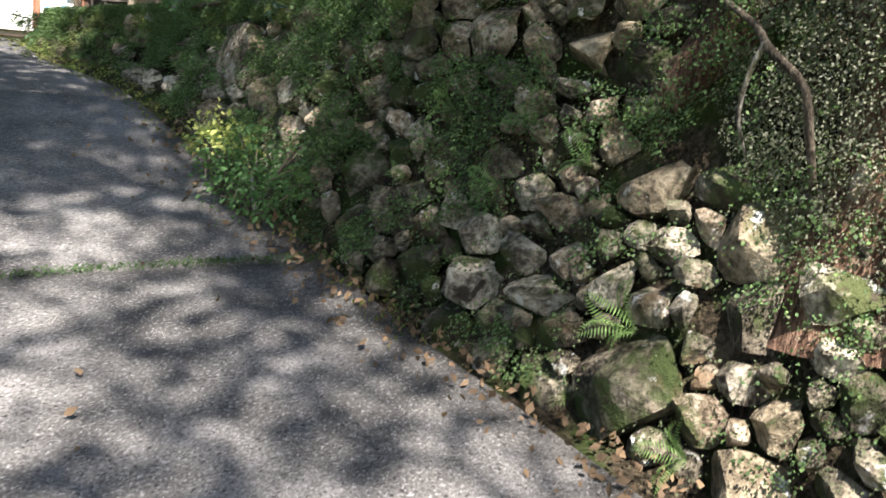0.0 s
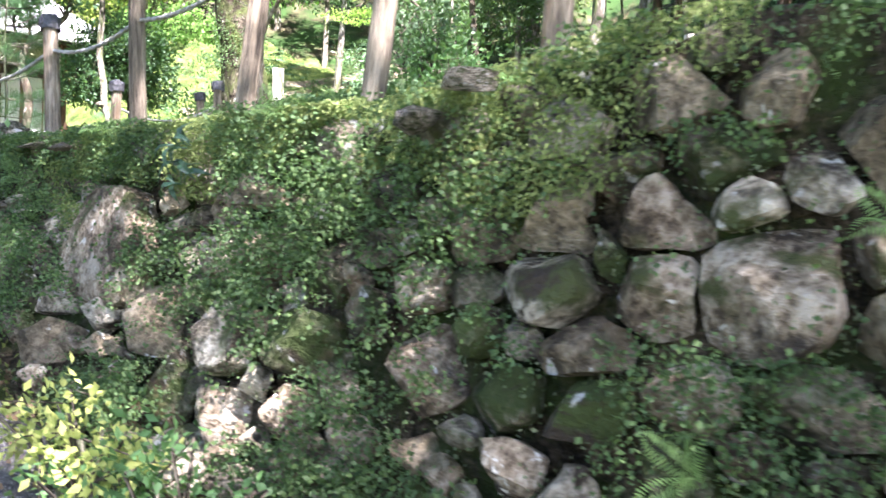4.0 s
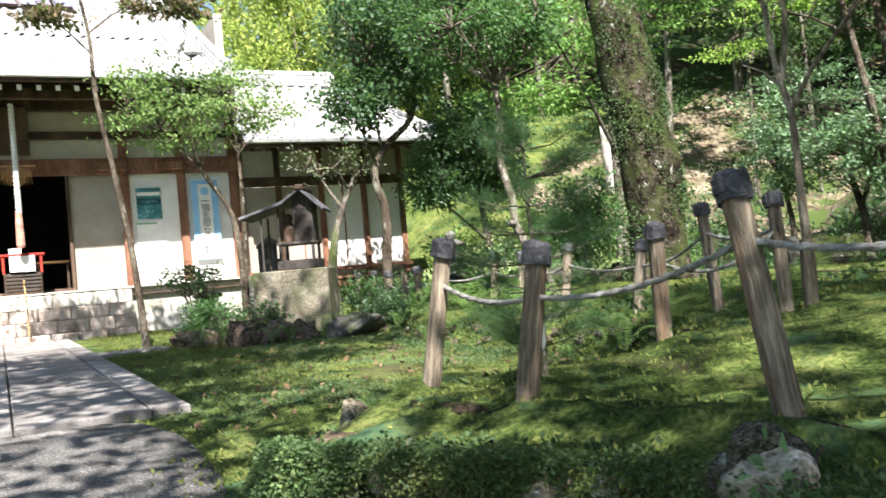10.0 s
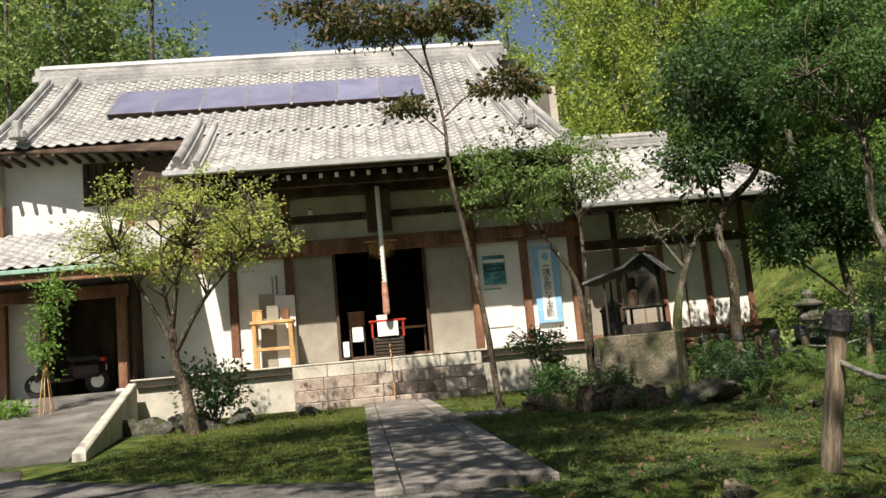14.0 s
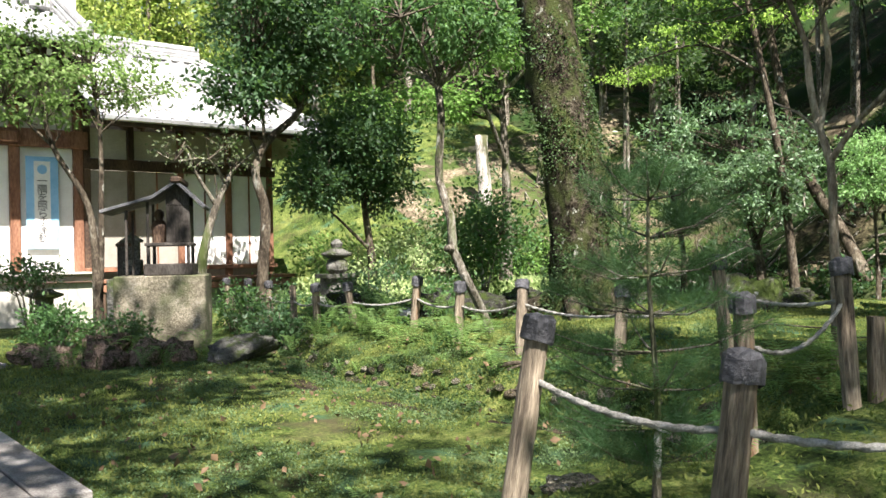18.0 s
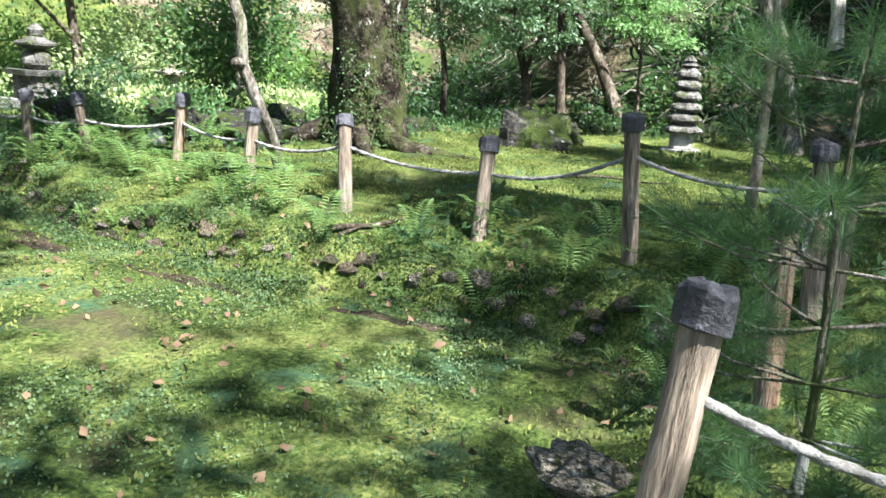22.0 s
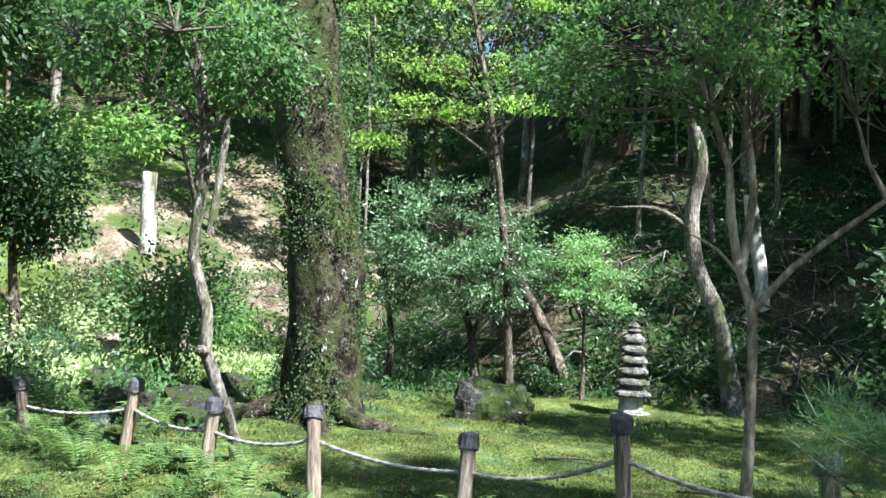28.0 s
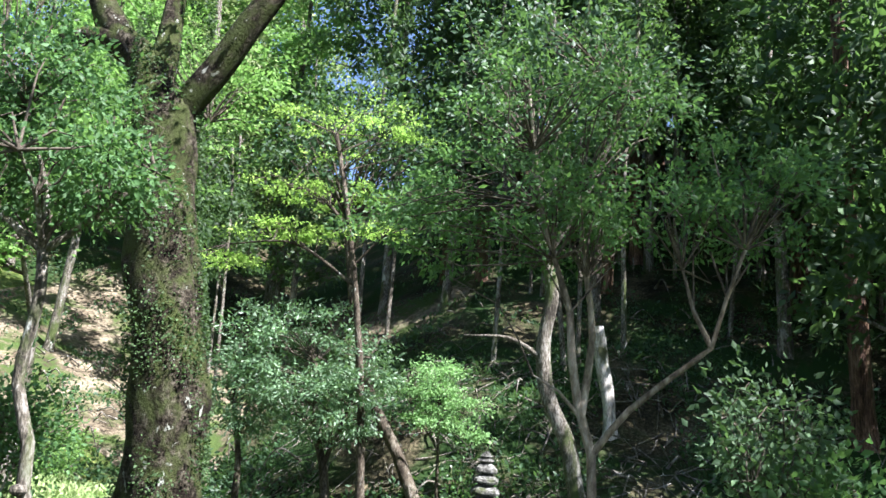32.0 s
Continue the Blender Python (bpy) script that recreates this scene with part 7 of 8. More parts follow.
y = 11.85
while y < 22.0:
    d = min(rng.uniform(0.8, 1.2), 22.2 - y)
    flag(y, y + d, 0.16, 0.8)
    y += d
for f0, f1 in ((0.0, 0.155), (0.805, 1.0)):
    y = 11.85
    while y < 22.0:
        d = min(rng.uniform(1.2, 1.9), 22.2 - y)
        flag(y, y + d, f0, f1)
        y += d
ob = thing("stepping_slab", "flat stone slab lying in the grass beside the path", "stone slab", (2.0, 17.6, 2.22), 8)
part("slab", cube((-0.45, -0.3, -0.05), (0.45, 0.3, 0.05), 0.02), PAVING, ob)
# ramp to the porch with its low wall
porch_ramp = thing("ramp", "sloping concrete ramp with a low mossy side wall", "ramp", kind="structure")
bm = bmesh.new()
top = [bm.verts.new(c) for c in ((-6.6, 16.6, 2.24), (-3.1, 16.6, 2.24), (-4.05, 22.35, 2.96), (-8.0, 22.35, 2.96))]
low = [bm.verts.new((v.co.x, v.co.y, 2.0)) for v in top]
bm.faces.new(top)
for i in range(4):
    bm.faces.new((low[i], low[(i + 1) % 4], top[(i + 1) % 4], top[i]))
part("ramp_surface", bm, CONCRETE, porch_ramp)
bm = bmesh.new()
a = [(-3.02, 16.5), (-2.86, 16.5), (-3.84, 22.3), (-4.0, 22.3)]
top = [bm.verts.new((x, y, 2.34 if y < 20 else 3.08)) for x, y in a]
low = [bm.verts.new((x, y, 2.0)) for x, y in a]
bm.faces.new(top)
for i in range(4):
    bm.faces.new((low[i], low[(i + 1) % 4], top[(i + 1) % 4], top[i]))
bmesh.ops.bevel(bm, geom=[e for e in bm.edges if all(v in top for v in e.verts)], offset=0.02, segments=1, affect="EDGES")
part("side_wall", bm, CEMENT, porch_ramp, "low stained cement side wall")

# ---- things on the temple platform ----
bell = thing("bell_rope", "thick white twisted bell rope hanging before the doors", "bell rope", (0.86, 22.35, 6.5))
rp = rope((0.86, 22.35, 6.45), (0.87, 22.35, 4.55), 0.0, 0.042)
rp.data.materials[0] = WHITE
rp.parent, rp.location, rp.name = bell, (0, 0, -0.05), "rope"
del rp["category"], rp["group"], rp["label"]
PINKCLOTH = surface("faded red cloth", [(0.3, (0.35, 0.16, 0.12)), (0.6, (0.5, 0.27, 0.2)), (0.8, (0.6, 0.4, 0.33))], 6, 0.9, 0.2, 60, (), 0.05)
RED = surface("red lacquer", [(0.3, (0.35, 0.03, 0.02)), (0.7, (0.5, 0.06, 0.04))], 5, 0.4, 0.05, 60, (), 0.05)
part("sleeve", lathe([(0.055, -2.55), (0.07, -2.5), (0.06, -2.2), (0.065, -2.18), (0.05, -1.93)], 12), PINKCLOTH, bell, "faded pink cloth sleeve")
pole = thing("brass_pole", "slim brass rod hanging down to the steps", "rod", (0.88, 21.9, 2.28))
co, f = tube([(0, 0, 0.0), (0, 0.0, 0.6), (-0.02, 0.1, 1.1)], 0.014, 0.012, 8, 0.2, 0)
part("rod", tube_mesh("rod", [(co, f)]), NEWWOOD, pole)
straw = thing("straw_tassel", "straw bundle on a thin stick above the doors", "straw", (0.86, 23.0, 5.15))
part("stick", cube((-0.33, -0.01, 0.3), (0.33, 0.01, 0.33), 0.004), NEWWOOD, straw)
rng = np.random.default_rng(61)
at = rng.normal(0, 0.05, (500, 3)) * [1.6, 0.5, 0] + [0, 0, 0.3]
part("straw", leaves("straw", at, np.tile([0, 0, -1.0], (500, 1)), 0.3, rng, 30, 0.3, 0.2), NEWWOOD, straw)
ob = thing("offering_box", "wooden offering chest with a red edged top and white cloth", "offering box", (0.86, 22.75, FLOOR))
part("chest", cube((-0.3, -0.2, 0.0), (0.3, 0.2, 0.38), 0.012), DARKWOOD, ob)
for i in range(5):
    part("slat", cube((-0.28, -0.216, 0.06 + i * 0.065), (0.28, -0.203, 0.09 + i * 0.065), 0.003), GREYWOOD, ob)
part("cloth", cube((-0.2, -0.24, 0.4), (0.2, -0.225, 0.68), 0.004), WHITE, ob, "white cloth front")
part("shelf", cube((-0.36, -0.22, 0.68), (0.36, 0.2, 0.72), 0.008), RED, ob, "red lacquered top")
part("leg", cube((-0.32, -0.2, 0.38), (-0.28, 0.2, 0.68), 0.004), RED, ob)
part("leg", cube((0.28, -0.2, 0.38), (0.32, 0.2, 0.68), 0.004), RED, ob)
ob = thing("card_box", "small white box standing on the red shelf", "box", (0.76, 22.7, FLOOR + 0.72))
part("box", cube((-0.1, -0.08, 0), (0.1, 0.08, 0.1), 0.006), WHITE, ob)
ob = thing("wooden_stand", "brown wooden stand with white papers inside the doorway", "stand", (0.25, 23.55, 3.2))
part("top", cube((-0.16, -0.15, 0.62), (0.16, 0.15, 0.88), 0.008), REDWOOD, ob)
part("roof", cube((-0.18, -0.17, 0.88), (0.18, 0.17, 0.91), 0.006), REDWOOD, ob)
part("paper", cube((-0.1, -0.17, 0.3), (0.12, -0.16, 0.6), 0.002), WHITE, ob, "hanging white paper")
for x in (-0.14, 0.14):
    for y in (-0.13, 0.13):
        part("leg", cube((x - 0.015, y - 0.015, 0), (x + 0.015, y + 0.015, 0.62), 0.003), DARKWOOD, ob)
ob = thing("low_table", "dark low wooden table just inside the doorway", "table", (1.38, 23.7, 3.2))
part("top", cube((-0.28, -0.15, 0.5), (0.28, 0.15, 0.54), 0.006), NEWWOOD, ob)
for x in (-0.25, 0.25):
    part("leg", cube((x - 0.02, -0.13, 0), (x + 0.02, 0.13, 0.5), 0.004), DARKWOOD, ob)
ob = thing("white_box", "small white box on the temple floor", "box", (0.02, 23.1, FLOOR + 0.07))
part("box", cube((-0.06, -0.06, 0), (0.06, 0.06, 0.3), 0.006), WHITE, ob)

tb = thing("table", "new yellow pine table on the temple platform", "table", (-1.36, 22.85, FLOOR))
part("tabletop", cube((-0.42, -0.2, 0.84), (0.42, 0.2, 0.9), 0.008), NEWWOOD, tb)
part("stretcher", cube((-0.36, -0.17, 0.32), (0.36, -0.13, 0.38), 0.005), NEWWOOD, tb)
for x in (-0.35, 0.35):
    for y in (-0.15, 0.15):
        part("leg", cube((x - 0.04, y - 0.03, 0), (x + 0.04, y + 0.03, 0.84), 0.006), NEWWOOD, tb)
for x, w, h, m, label in ((-0.28, 0.13, 0.2, NEWWOOD, "small yellow wooden box on the pine table"), (0.02, 0.17, 0.26, GREYDOOR, "greyish carton standing on the pine table"), (0.26, 0.08, 0.2, REDWOOD, "small brown box on the pine table")):
    ob = thing("box", label, "box", (-1.36 + x, 22.82, FLOOR + 0.9))
    part("carton", cube((-w / 2 - 0.03, -0.08, 0), (w / 2 + 0.03, 0.08, h), 0.008), m, ob)
    part("lid", cube((-w / 2 - 0.036, -0.086, h), (w / 2 + 0.036, 0.086, h + 0.02), 0.005), m, ob)
for x0, x1, z1, m in ((-0.28, 0.02, 1.45, GREYDOOR), (0.03, 0.42, 1.4, WHITE)):
    ob = thing("board", "thin board leaning against the wall behind the table", "board", (-1.36, 23.15, FLOOR))
    part("board", cube((x0, 0, 0.0), (x1, 0.03, z1), 0.004), m, ob)
ob = thing("white_pot", "white ceramic pot by the pillar foot", "pot", (-2.13, 23.05, FLOOR))
part("pot", lathe([(0.08, 0), (0.12, 0.12), (0.13, 0.24), (0.11, 0.24), (0.1, 0.1)], 16), WHITE, ob)

# notices: where the letters cannot be read they are plain bars
INK = surface("dark printing ink", [(0.3, (0.02, 0.02, 0.022)), (0.7, (0.04, 0.04, 0.045))], 5, 0.8, 0, 60, (), 0)
TEAL = surface("blue green print", [(0.3, (0.03, 0.12, 0.13)), (0.5, (0.06, 0.22, 0.24)), (0.7, (0.2, 0.4, 0.45))], 3, 0.5, 0, 30, (), 0)
BLUE = surface("pale blue banner cloth", [(0.3, (0.2, 0.42, 0.66)), (0.6, (0.28, 0.52, 0.76))], 3, 0.8, 0.05, 60, (), 0)
ob = thing("poster", "blue green landscape poster pinned on white board", "poster", (3.14, 23.26, 4.42))
part("sheet", cube((-0.23, -0.006, 0), (0.23, 0.006, 0.6), 0.001), TEAL, ob)
part("band", cube((-0.22, -0.009, 0.27), (0.22, -0.0065, 0.4), 0.001), surface("dark teal print", [(0.3, (0.01, 0.05, 0.06)), (0.7, (0.03, 0.1, 0.11))], 3, 0.5, 0, 30, (), 0), ob)
part("band", cube((-0.22, -0.009, 0.45), (0.22, -0.0065, 0.52), 0.001), WHITE, ob)
for i in range(6):
    part("letter", cube((-0.16 + i * 0.055, -0.0115, 0.3), (-0.125 + i * 0.055, -0.0095, 0.36), 0.0005), TEAL, ob)
ob = thing("notice_sheet", "large white notice with faint print on the board", "notice", (3.16, 23.26, 3.55))
part("sheet", cube((-0.28, -0.006, 0), (0.28, 0.006, 0.82), 0.001), WHITE, ob)
part("band", cube((-0.28, -0.009, 0.76), (0.1, -0.0065, 0.8), 0.0005), surface("green notice band", [(0.3, (0.2, 0.35, 0.2)), (0.7, (0.3, 0.45, 0.28))], 3, 0.7, 0, 30, (), 0), ob)
bn = thing("banner", "pale blue vertical banner with dark writing", "banner", (4.2, 23.2, 3.55))
part("cloth", cube((-0.26, -0.008, 0), (0.26, 0.0, 1.58), 0.002), BLUE, bn)
part("strip", cube((-0.13, -0.011, 0.05), (0.13, -0.0085, 1.5), 0.001), WHITE, bn)
words = bpy.data.curves.new("writing", "FONT")
words.body = "\n".join("一隅を照らす運動")
words.size, words.space_line, words.align_x, words.extrude = 0.17, 0.82, "CENTER", 0.001
tmp = new("writing", words)
letters = bpy.data.meshes.new_from_object(tmp.evaluated_get(bpy.context.evaluated_depsgraph_get()))
bpy.data.objects.remove(tmp)
letters.transform(pose(0, -0.0135, 1.1, 90))
part("writing", letters, INK, bn)
bm = bmesh.new()
bmesh.ops.create_cone(bm, segments=20, radius1=0.08, radius2=0.08, depth=0.004, cap_ends=True)
bmesh.ops.transform(bm, matrix=pose(0, -0.0135, 1.36, 90), verts=bm.verts)
part("emblem", bm, BLUE, bn)
ob = thing("paper_slip", "white paper slip with two columns of writing", "paper", (-1.32, 23.26, 4.55))
part("sheet", cube((-0.12, -0.006, 0), (0.12, 0.006, 0.45), 0.001), WHITE, ob)
for i in range(7):
    part("letter", cube((0.02, -0.0085, 0.04 + i * 0.055), (0.06, -0.0065, 0.08 + i * 0.055), 0.0005), INK, ob)
    part("letter", cube((-0.06, -0.0085, 0.06 + i * 0.05), (-0.03, -0.0065, 0.09 + i * 0.05), 0.0005), INK, ob)
lp = thing("wall_lamp", "small lamp fixed under the temple eave", "lamp", (-0.5, 23.05, 6.2))
part("arm", cube((-0.02, -0.1, 0), (0.02, 0.12, 0.03), 0.004), DARKWOOD, lp)
part("shade", lathe([(0.05, -0.08), (0.03, 0.0)], 10), WHITE, lp)

# scooter parked in the porch
RUBBER = surface("black rubber", [(0.3, (0.012, 0.012, 0.012)), (0.7, (0.03, 0.03, 0.03))], 8, 0.8, 0.1, 60, (), 0)
BODY = surface("dark red scooter paint", [(0.3, (0.02, 0.012, 0.012)), (0.7, (0.04, 0.016, 0.015))], 2, 0.3, 0, 60, (), 0, gloss=0.6)
sc = thing("scooter", "dark motor scooter with a red tail lamp in the porch", "scooter", (-5.25, 22.9, 2.96), 15)
for x in (-0.55, 0.5):
    bm = bmesh.new()
    w = bmesh.ops.create_cone(bm, segments=20, radius1=0.22, radius2=0.22, depth=0.1, cap_ends=True)["verts"]
    bmesh.ops.transform(bm, matrix=pose(x, 0, 0.22, 90), verts=w)
    bmesh.ops.bevel(bm, geom=[e for e in bm.edges if e.calc_length() < 0.08], offset=0.02, segments=2, affect="EDGES")
    wheel = part("wheel", bm, RUBBER, sc)
    bm = bmesh.new()
    w = bmesh.ops.create_cone(bm, segments=16, radius1=0.12, radius2=0.12, depth=0.108, cap_ends=True)["verts"]
    bmesh.ops.transform(bm, matrix=pose(x, 0, 0.22, 90), verts=w)
    part("rim", bm, ALU, wheel)
part("body", cube((0.0, -0.15, 0.3), (0.62, 0.15, 0.62), 0.09), BODY, sc)
part("footboard", cube((-0.35, -0.14, 0.26), (0.1, 0.14, 0.34), 0.03), RUBBER, sc)
part("seat", cube((-0.02, -0.13, 0.62), (0.6, 0.13, 0.75), 0.05), RUBBER, sc)
bm = cube((-0.06, -0.17, -0.36), (0.03, 0.17, 0.36), 0.04)
bmesh.ops.transform(bm, matrix=pose(-0.45, 0, 0.62, 0, 16), verts=bm.verts)
part("leg_shield", bm, BODY, sc)
part("handlebar", cube((-0.4, -0.32, 0.98), (-0.34, 0.32, 1.04), 0.02), RUBBER, sc)
part("tail_lamp", cube((0.55, -0.12, 0.6), (0.68, 0.12, 0.68), 0.02), RED, sc, "bright red tail lamp")
part("number_plate", cube((0.66, -0.09, 0.42), (0.675, 0.09, 0.54), 0.003), WHITE, sc)
cg = thing("plant_frame", "thin bamboo frame with a climbing vine", "plant frame", (-4.75, 20.4, 2.4))
for i in range(7):
    a = i * 0.9
    co, f = tube([(0.14 * math.cos(a), 0.14 * math.sin(a), 0), (0.1 * math.cos(a + 0.3), 0.1 * math.sin(a + 0.3), 0.5), (0.02 * math.cos(a), 0.02 * math.sin(a), 1.1)], 0.008, 0.006, 5, 0.3, 0)
    part("cane", tube_mesh("cane", [(co, f)]), NEWWOOD, cg)
rng = np.random.default_rng(62)
at, out, mids = in_clumps(rng, [((0.0, 0, 1.5), (0.2, 0.2, 0.7), 22), ((0.15, 0, 2.2), (0.3, 0.25, 0.3), 14)], 30, 0.16)
part("vine", leaves("vine", at, out, 0.07, rng), MAPLE, cg, "bright green hanging vine")

# ---- ferns ----
def frond_mesh():
    """One arching fern frond with paired leaflets."""
    co, fs = [], []
    for i in range(17):
        t = i / 16
        c = np.array([t * 0.9, 0, 0.5 * math.sin(t * 2.2) * 0.9])
        w = 0.24 * math.sin(math.pi * (0.12 + 0.86 * t)) ** 0.8
        for s in (-1, 1):
            k = len(co)
            tip = c + [0.09, s * w, -0.03]
            co += [c, c + [0.045, s * w * 0.4, 0.012], tip, c + [0.0, s * w * 0.55, 0.005] + np.array([0.02, 0, 0])]
            fs.append((k, k + 1, k + 2, k + 3))
    me = grid_mesh("frond", co, fs)
    me.materials.append(FERN)
    return me


FERN = foliage("fern green", (0.05, 0.11, 0.025), (0.13, 0.23, 0.06), 0.4)
FROND = frond_mesh()
rng = np.random.default_rng(66)


def fern(x, y, z, size, lean=(0, 0, 1), count=7, label="green fern with arching fronds in the moss"):
    ob = thing("fern", label, "fern", (x, y, z), rng.uniform(0, 360), group="ferns")
    tilt = Vector(lean).to_track_quat("Z", "Y").to_matrix().to_4x4()
    ob.matrix_basis = Matrix.Translation((x, y, z)) @ tilt
    for i in range(count):
        f = part("frond", FROND, None, ob)
        s = size * rng.uniform(0.7, 1.15)
        f.matrix_basis = pose(0, 0, 0, 0, rng.uniform(-35, -5), i * 360 / count + rng.uniform(-20, 20)) @ Matrix.Diagonal((s, s, s, 1))


for x, y, s in ((5.0, 12.9, 0.34), (5.15, 13.3, 0.34), (4.95, 13.8, 0.32), (5.2, 14.0, 0.36), (4.85, 12.4, 0.3), (5.0, 10.9, 0.34), (5.25, 10.3, 0.36), (5.5, 10.15, 0.36), (5.1, 9.9, 0.3), (4.8, 11.3, 0.28), (5.1, 11.9, 0.3), (5.9, 13.0, 0.3), (5.3, 14.9, 0.36), (5.1, 15.4, 0.38), (5.6, 15.9, 0.36), (5.4, 16.7, 0.4), (6.0, 14.6, 0.34), (5.9, 17.6, 0.4), (6.3, 16.2, 0.4), (5.5, 17.9, 0.38), (2.6, 10.7, 0.22), (3.0, 10.4, 0.22), (4.4, 10.2, 0.26), (3.6, 17.2, 0.3), (3.1, 17.8, 0.3), (6.0, 10.0, 0.3), (3.5, 9.5, 0.2), (9.0, 15.0, 0.36), (11.8, 16.8, 0.4), (10.8, 17.2, 0.4), (13.6, 15.0, 0.4), (4.5, 17.0, 0.34), (5.0, 19.0, 0.4), (4.2, 19.3, 0.4)):
    fern(x, y, ground_z(x, y) + 0.01, s)
for i in range(16):
    x, y = rng.uniform(2.6, 5.2), rng.uniform(16.0, 17.8)
    fern(x, y, ground_z(x, y) + 0.05, rng.uniform(0.22, 0.34))
for i in range(10):
    x, y = rng.uniform(5.0, 6.8), rng.uniform(14.5, 17)
    fern(x, y, ground_z(x, y), rng.uniform(0.2, 0.34))
for i in range(22):
    y = 10.3 + i * 0.3 + rng.uniform(-0.08, 0.08)
    x = float(edge_x(np.array(y))) + rng.uniform(-0.1, 0.3)
    fern(x, y, ground_z(x, y), rng.uniform(0.12, 0.22))
for y, z, s in ((3.4, 1.55, 0.16), (2.55, 1.35, 0.15), (3.1, 2.05, 0.13), (2.1, 0.75, 0.2), (1.75, 0.4, 0.16), (5.3, 2.3, 0.11), (4.4, 1.1, 0.15), (6.2, 2.36, 0.16), (3.6, 1.2, 0.14), (7.1, 2.15, 0.16), (7.9, 2.1, 0.16), (4.9, 2.35, 0.12), (2.9, 1.5, 0.15), (3.0, 1.2, 0.16)):
    fern(float(wall_x(y, z)) - 0.07, y, z, s, (-0.9, 0.1, 0.45), 5, "small green fern growing out of the stone wall")

# broad leaved plant on the wall
pl = thing("broad_leaf_plant", "dark green broad leaved plant growing on the wall", "plant", (float(wall_x(5.45, 2.2)) - 0.08, 5.45, 2.2))
BROAD = foliage("broad dark leaves", (0.012, 0.036, 0.018), (0.024, 0.065, 0.03), 0.2, 0.45, 0.35)
for i in range(15):
    a = i * 2.4
    long, wide = rng.uniform(0.08, 0.13), rng.uniform(0.012, 0.018)
    bm = bmesh.new()
    pts = [bm.verts.new((t * long, s * wide * math.sin(math.pi * min(1, t * 0.93 + 0.05)), 0.045 * math.sin(t * 2.8) - 0.03 * t * t + abs(s) * 0.006)) for t in (0.0, 0.2, 0.4, 0.6, 0.8, 1.0) for s in (-1, 0, 1)]
    for j in range(5):
        for k in (0, 1):
            bm.faces.new((pts[j * 3 + k], pts[j * 3 + k + 1], pts[j * 3 + k + 4], pts[j * 3 + k + 3]))
    lf = part("leaf", bm, BROAD, pl)
    lf.matrix_basis = pose(-0.02 - 0.02 * (i % 3), 0.03 * math.sin(i * 1.7), 0.07 - 0.07 * (i // 5)) @ Matrix.Rotation(math.radians(-55), 4, "Y") @ pose(0, 0, 0, 0, rng.uniform(-30, 25), math.degrees(a))

cp = thing("climbing_plant", "pale green climbing plant hanging over the wall head", "plant", (2.5, 7.55, 2.4))
co, f = tube([(0.05, 0, 0.05), (-0.05, 0.01, -0.05), (-0.09, -0.03, -0.2), (-0.12, 0.02, -0.36)], 0.006, 0.003, 5, 0.08, 0.1)
part("stem", tube_mesh("stem", [(co, f)]), TWIG, cp)
FRESH = foliage("fresh climber leaves", (0.06, 0.14, 0.05), (0.14, 0.27, 0.1), 0.4, 0.4, 0.4)
at, out, mids = in_clumps(rng, [((-0.08, 0.0, -0.05), (0.05, 0.06, 0.1), 5), ((-0.11, 0.06, -0.28), (0.06, 0.15, 0.1), 9)], 8, 0.08)
part("leaves", leaves("leaves", at, out + [-0.6, 0, 0.1], 0.05, rng, 1.6, 0.2, 0.6), FRESH, cp)
dl = thing("fallen_leaf", "curled orange brown leaf standing on the mossy wall head", "leaf", (2.5, 6.9, 2.4))
part("blade", leaves("blade", np.array([[0, 0, 0.0], [0.01, 0.01, 0.0]]), np.array([[-0.1, 0, 1.0], [0, 0.2, 1.0]]), 0.07, rng, 2.0, 0.0, 0.1), surface("orange dead leaf", [(0.3, (0.3, 0.12, 0.05)), (0.7, (0.5, 0.25, 0.12))], 9, 0.8, 0.1, 60, (), 0), dl)

for pts, r, label in (([(4.86, 12.46), (4.98, 12.36), (5.1, 12.22), (5.24, 12.08)], 0.022, "mossy fallen branch lying at the foot of a post"), ([(4.92, 12.34), (5.02, 12.28), (5.14, 12.24)], 0.012, "short dead branch lying beside a post"),
                      ([(7.4, 11.95), (7.55, 11.7), (7.68, 11.4), (7.75, 11.2)], 0.012, "thin bare branch lying on the moss"), ([(6.9, 10.75), (6.85, 10.5), (6.78, 10.25)], 0.011, "thin bare branch lying on the moss")):
    x, y = pts[0]
    fb = thing("fallen_branch", label, "branch", (x, y, ground_z(x, y)))
    co, f = tube([(u, v, ground_z(u, v) + r + 0.012 + 0.015 * (k % 2)) for k, (u, v) in enumerate(pts)], r, r * 0.5, 8, 0.05, 0.2, seed=3)
    part("branch_wood", tube_mesh("branch_wood", [(co - np.array((x, y, ground_z(x, y))), f)]), TRUNK, fb)
for x, y, s in ((5.24, 10.2, 0.3), (5.4, 10.32, 0.3), (5.45, 10.05, 0.32), (5.57, 10.9, 0.28), (5.42, 11.62, 0.26), (5.34, 13.4, 0.3), (5.63, 13.36, 0.3), (5.48, 13.96, 0.3), (5.21, 14.5, 0.34), (5.6, 11.18, 0.24), (4.95, 13.3, 0.24)):
    fern(x, y, ground_z(x, y) + 0.01, s)

# ---- low growth, fallen leaves and moss tufts ----
def scatter(n, x0, x1, y0, y1, test):
    x, y = rng.uniform(x0, x1, n), rng.uniform(y0, y1, n)
    k = test(x, y)
    return x[k], y[k]


def noisy(x, y, scale, seed):
    return np.array([noise.noise(Vector((a * scale, b * scale, seed))) for a, b in zip(x, y)])


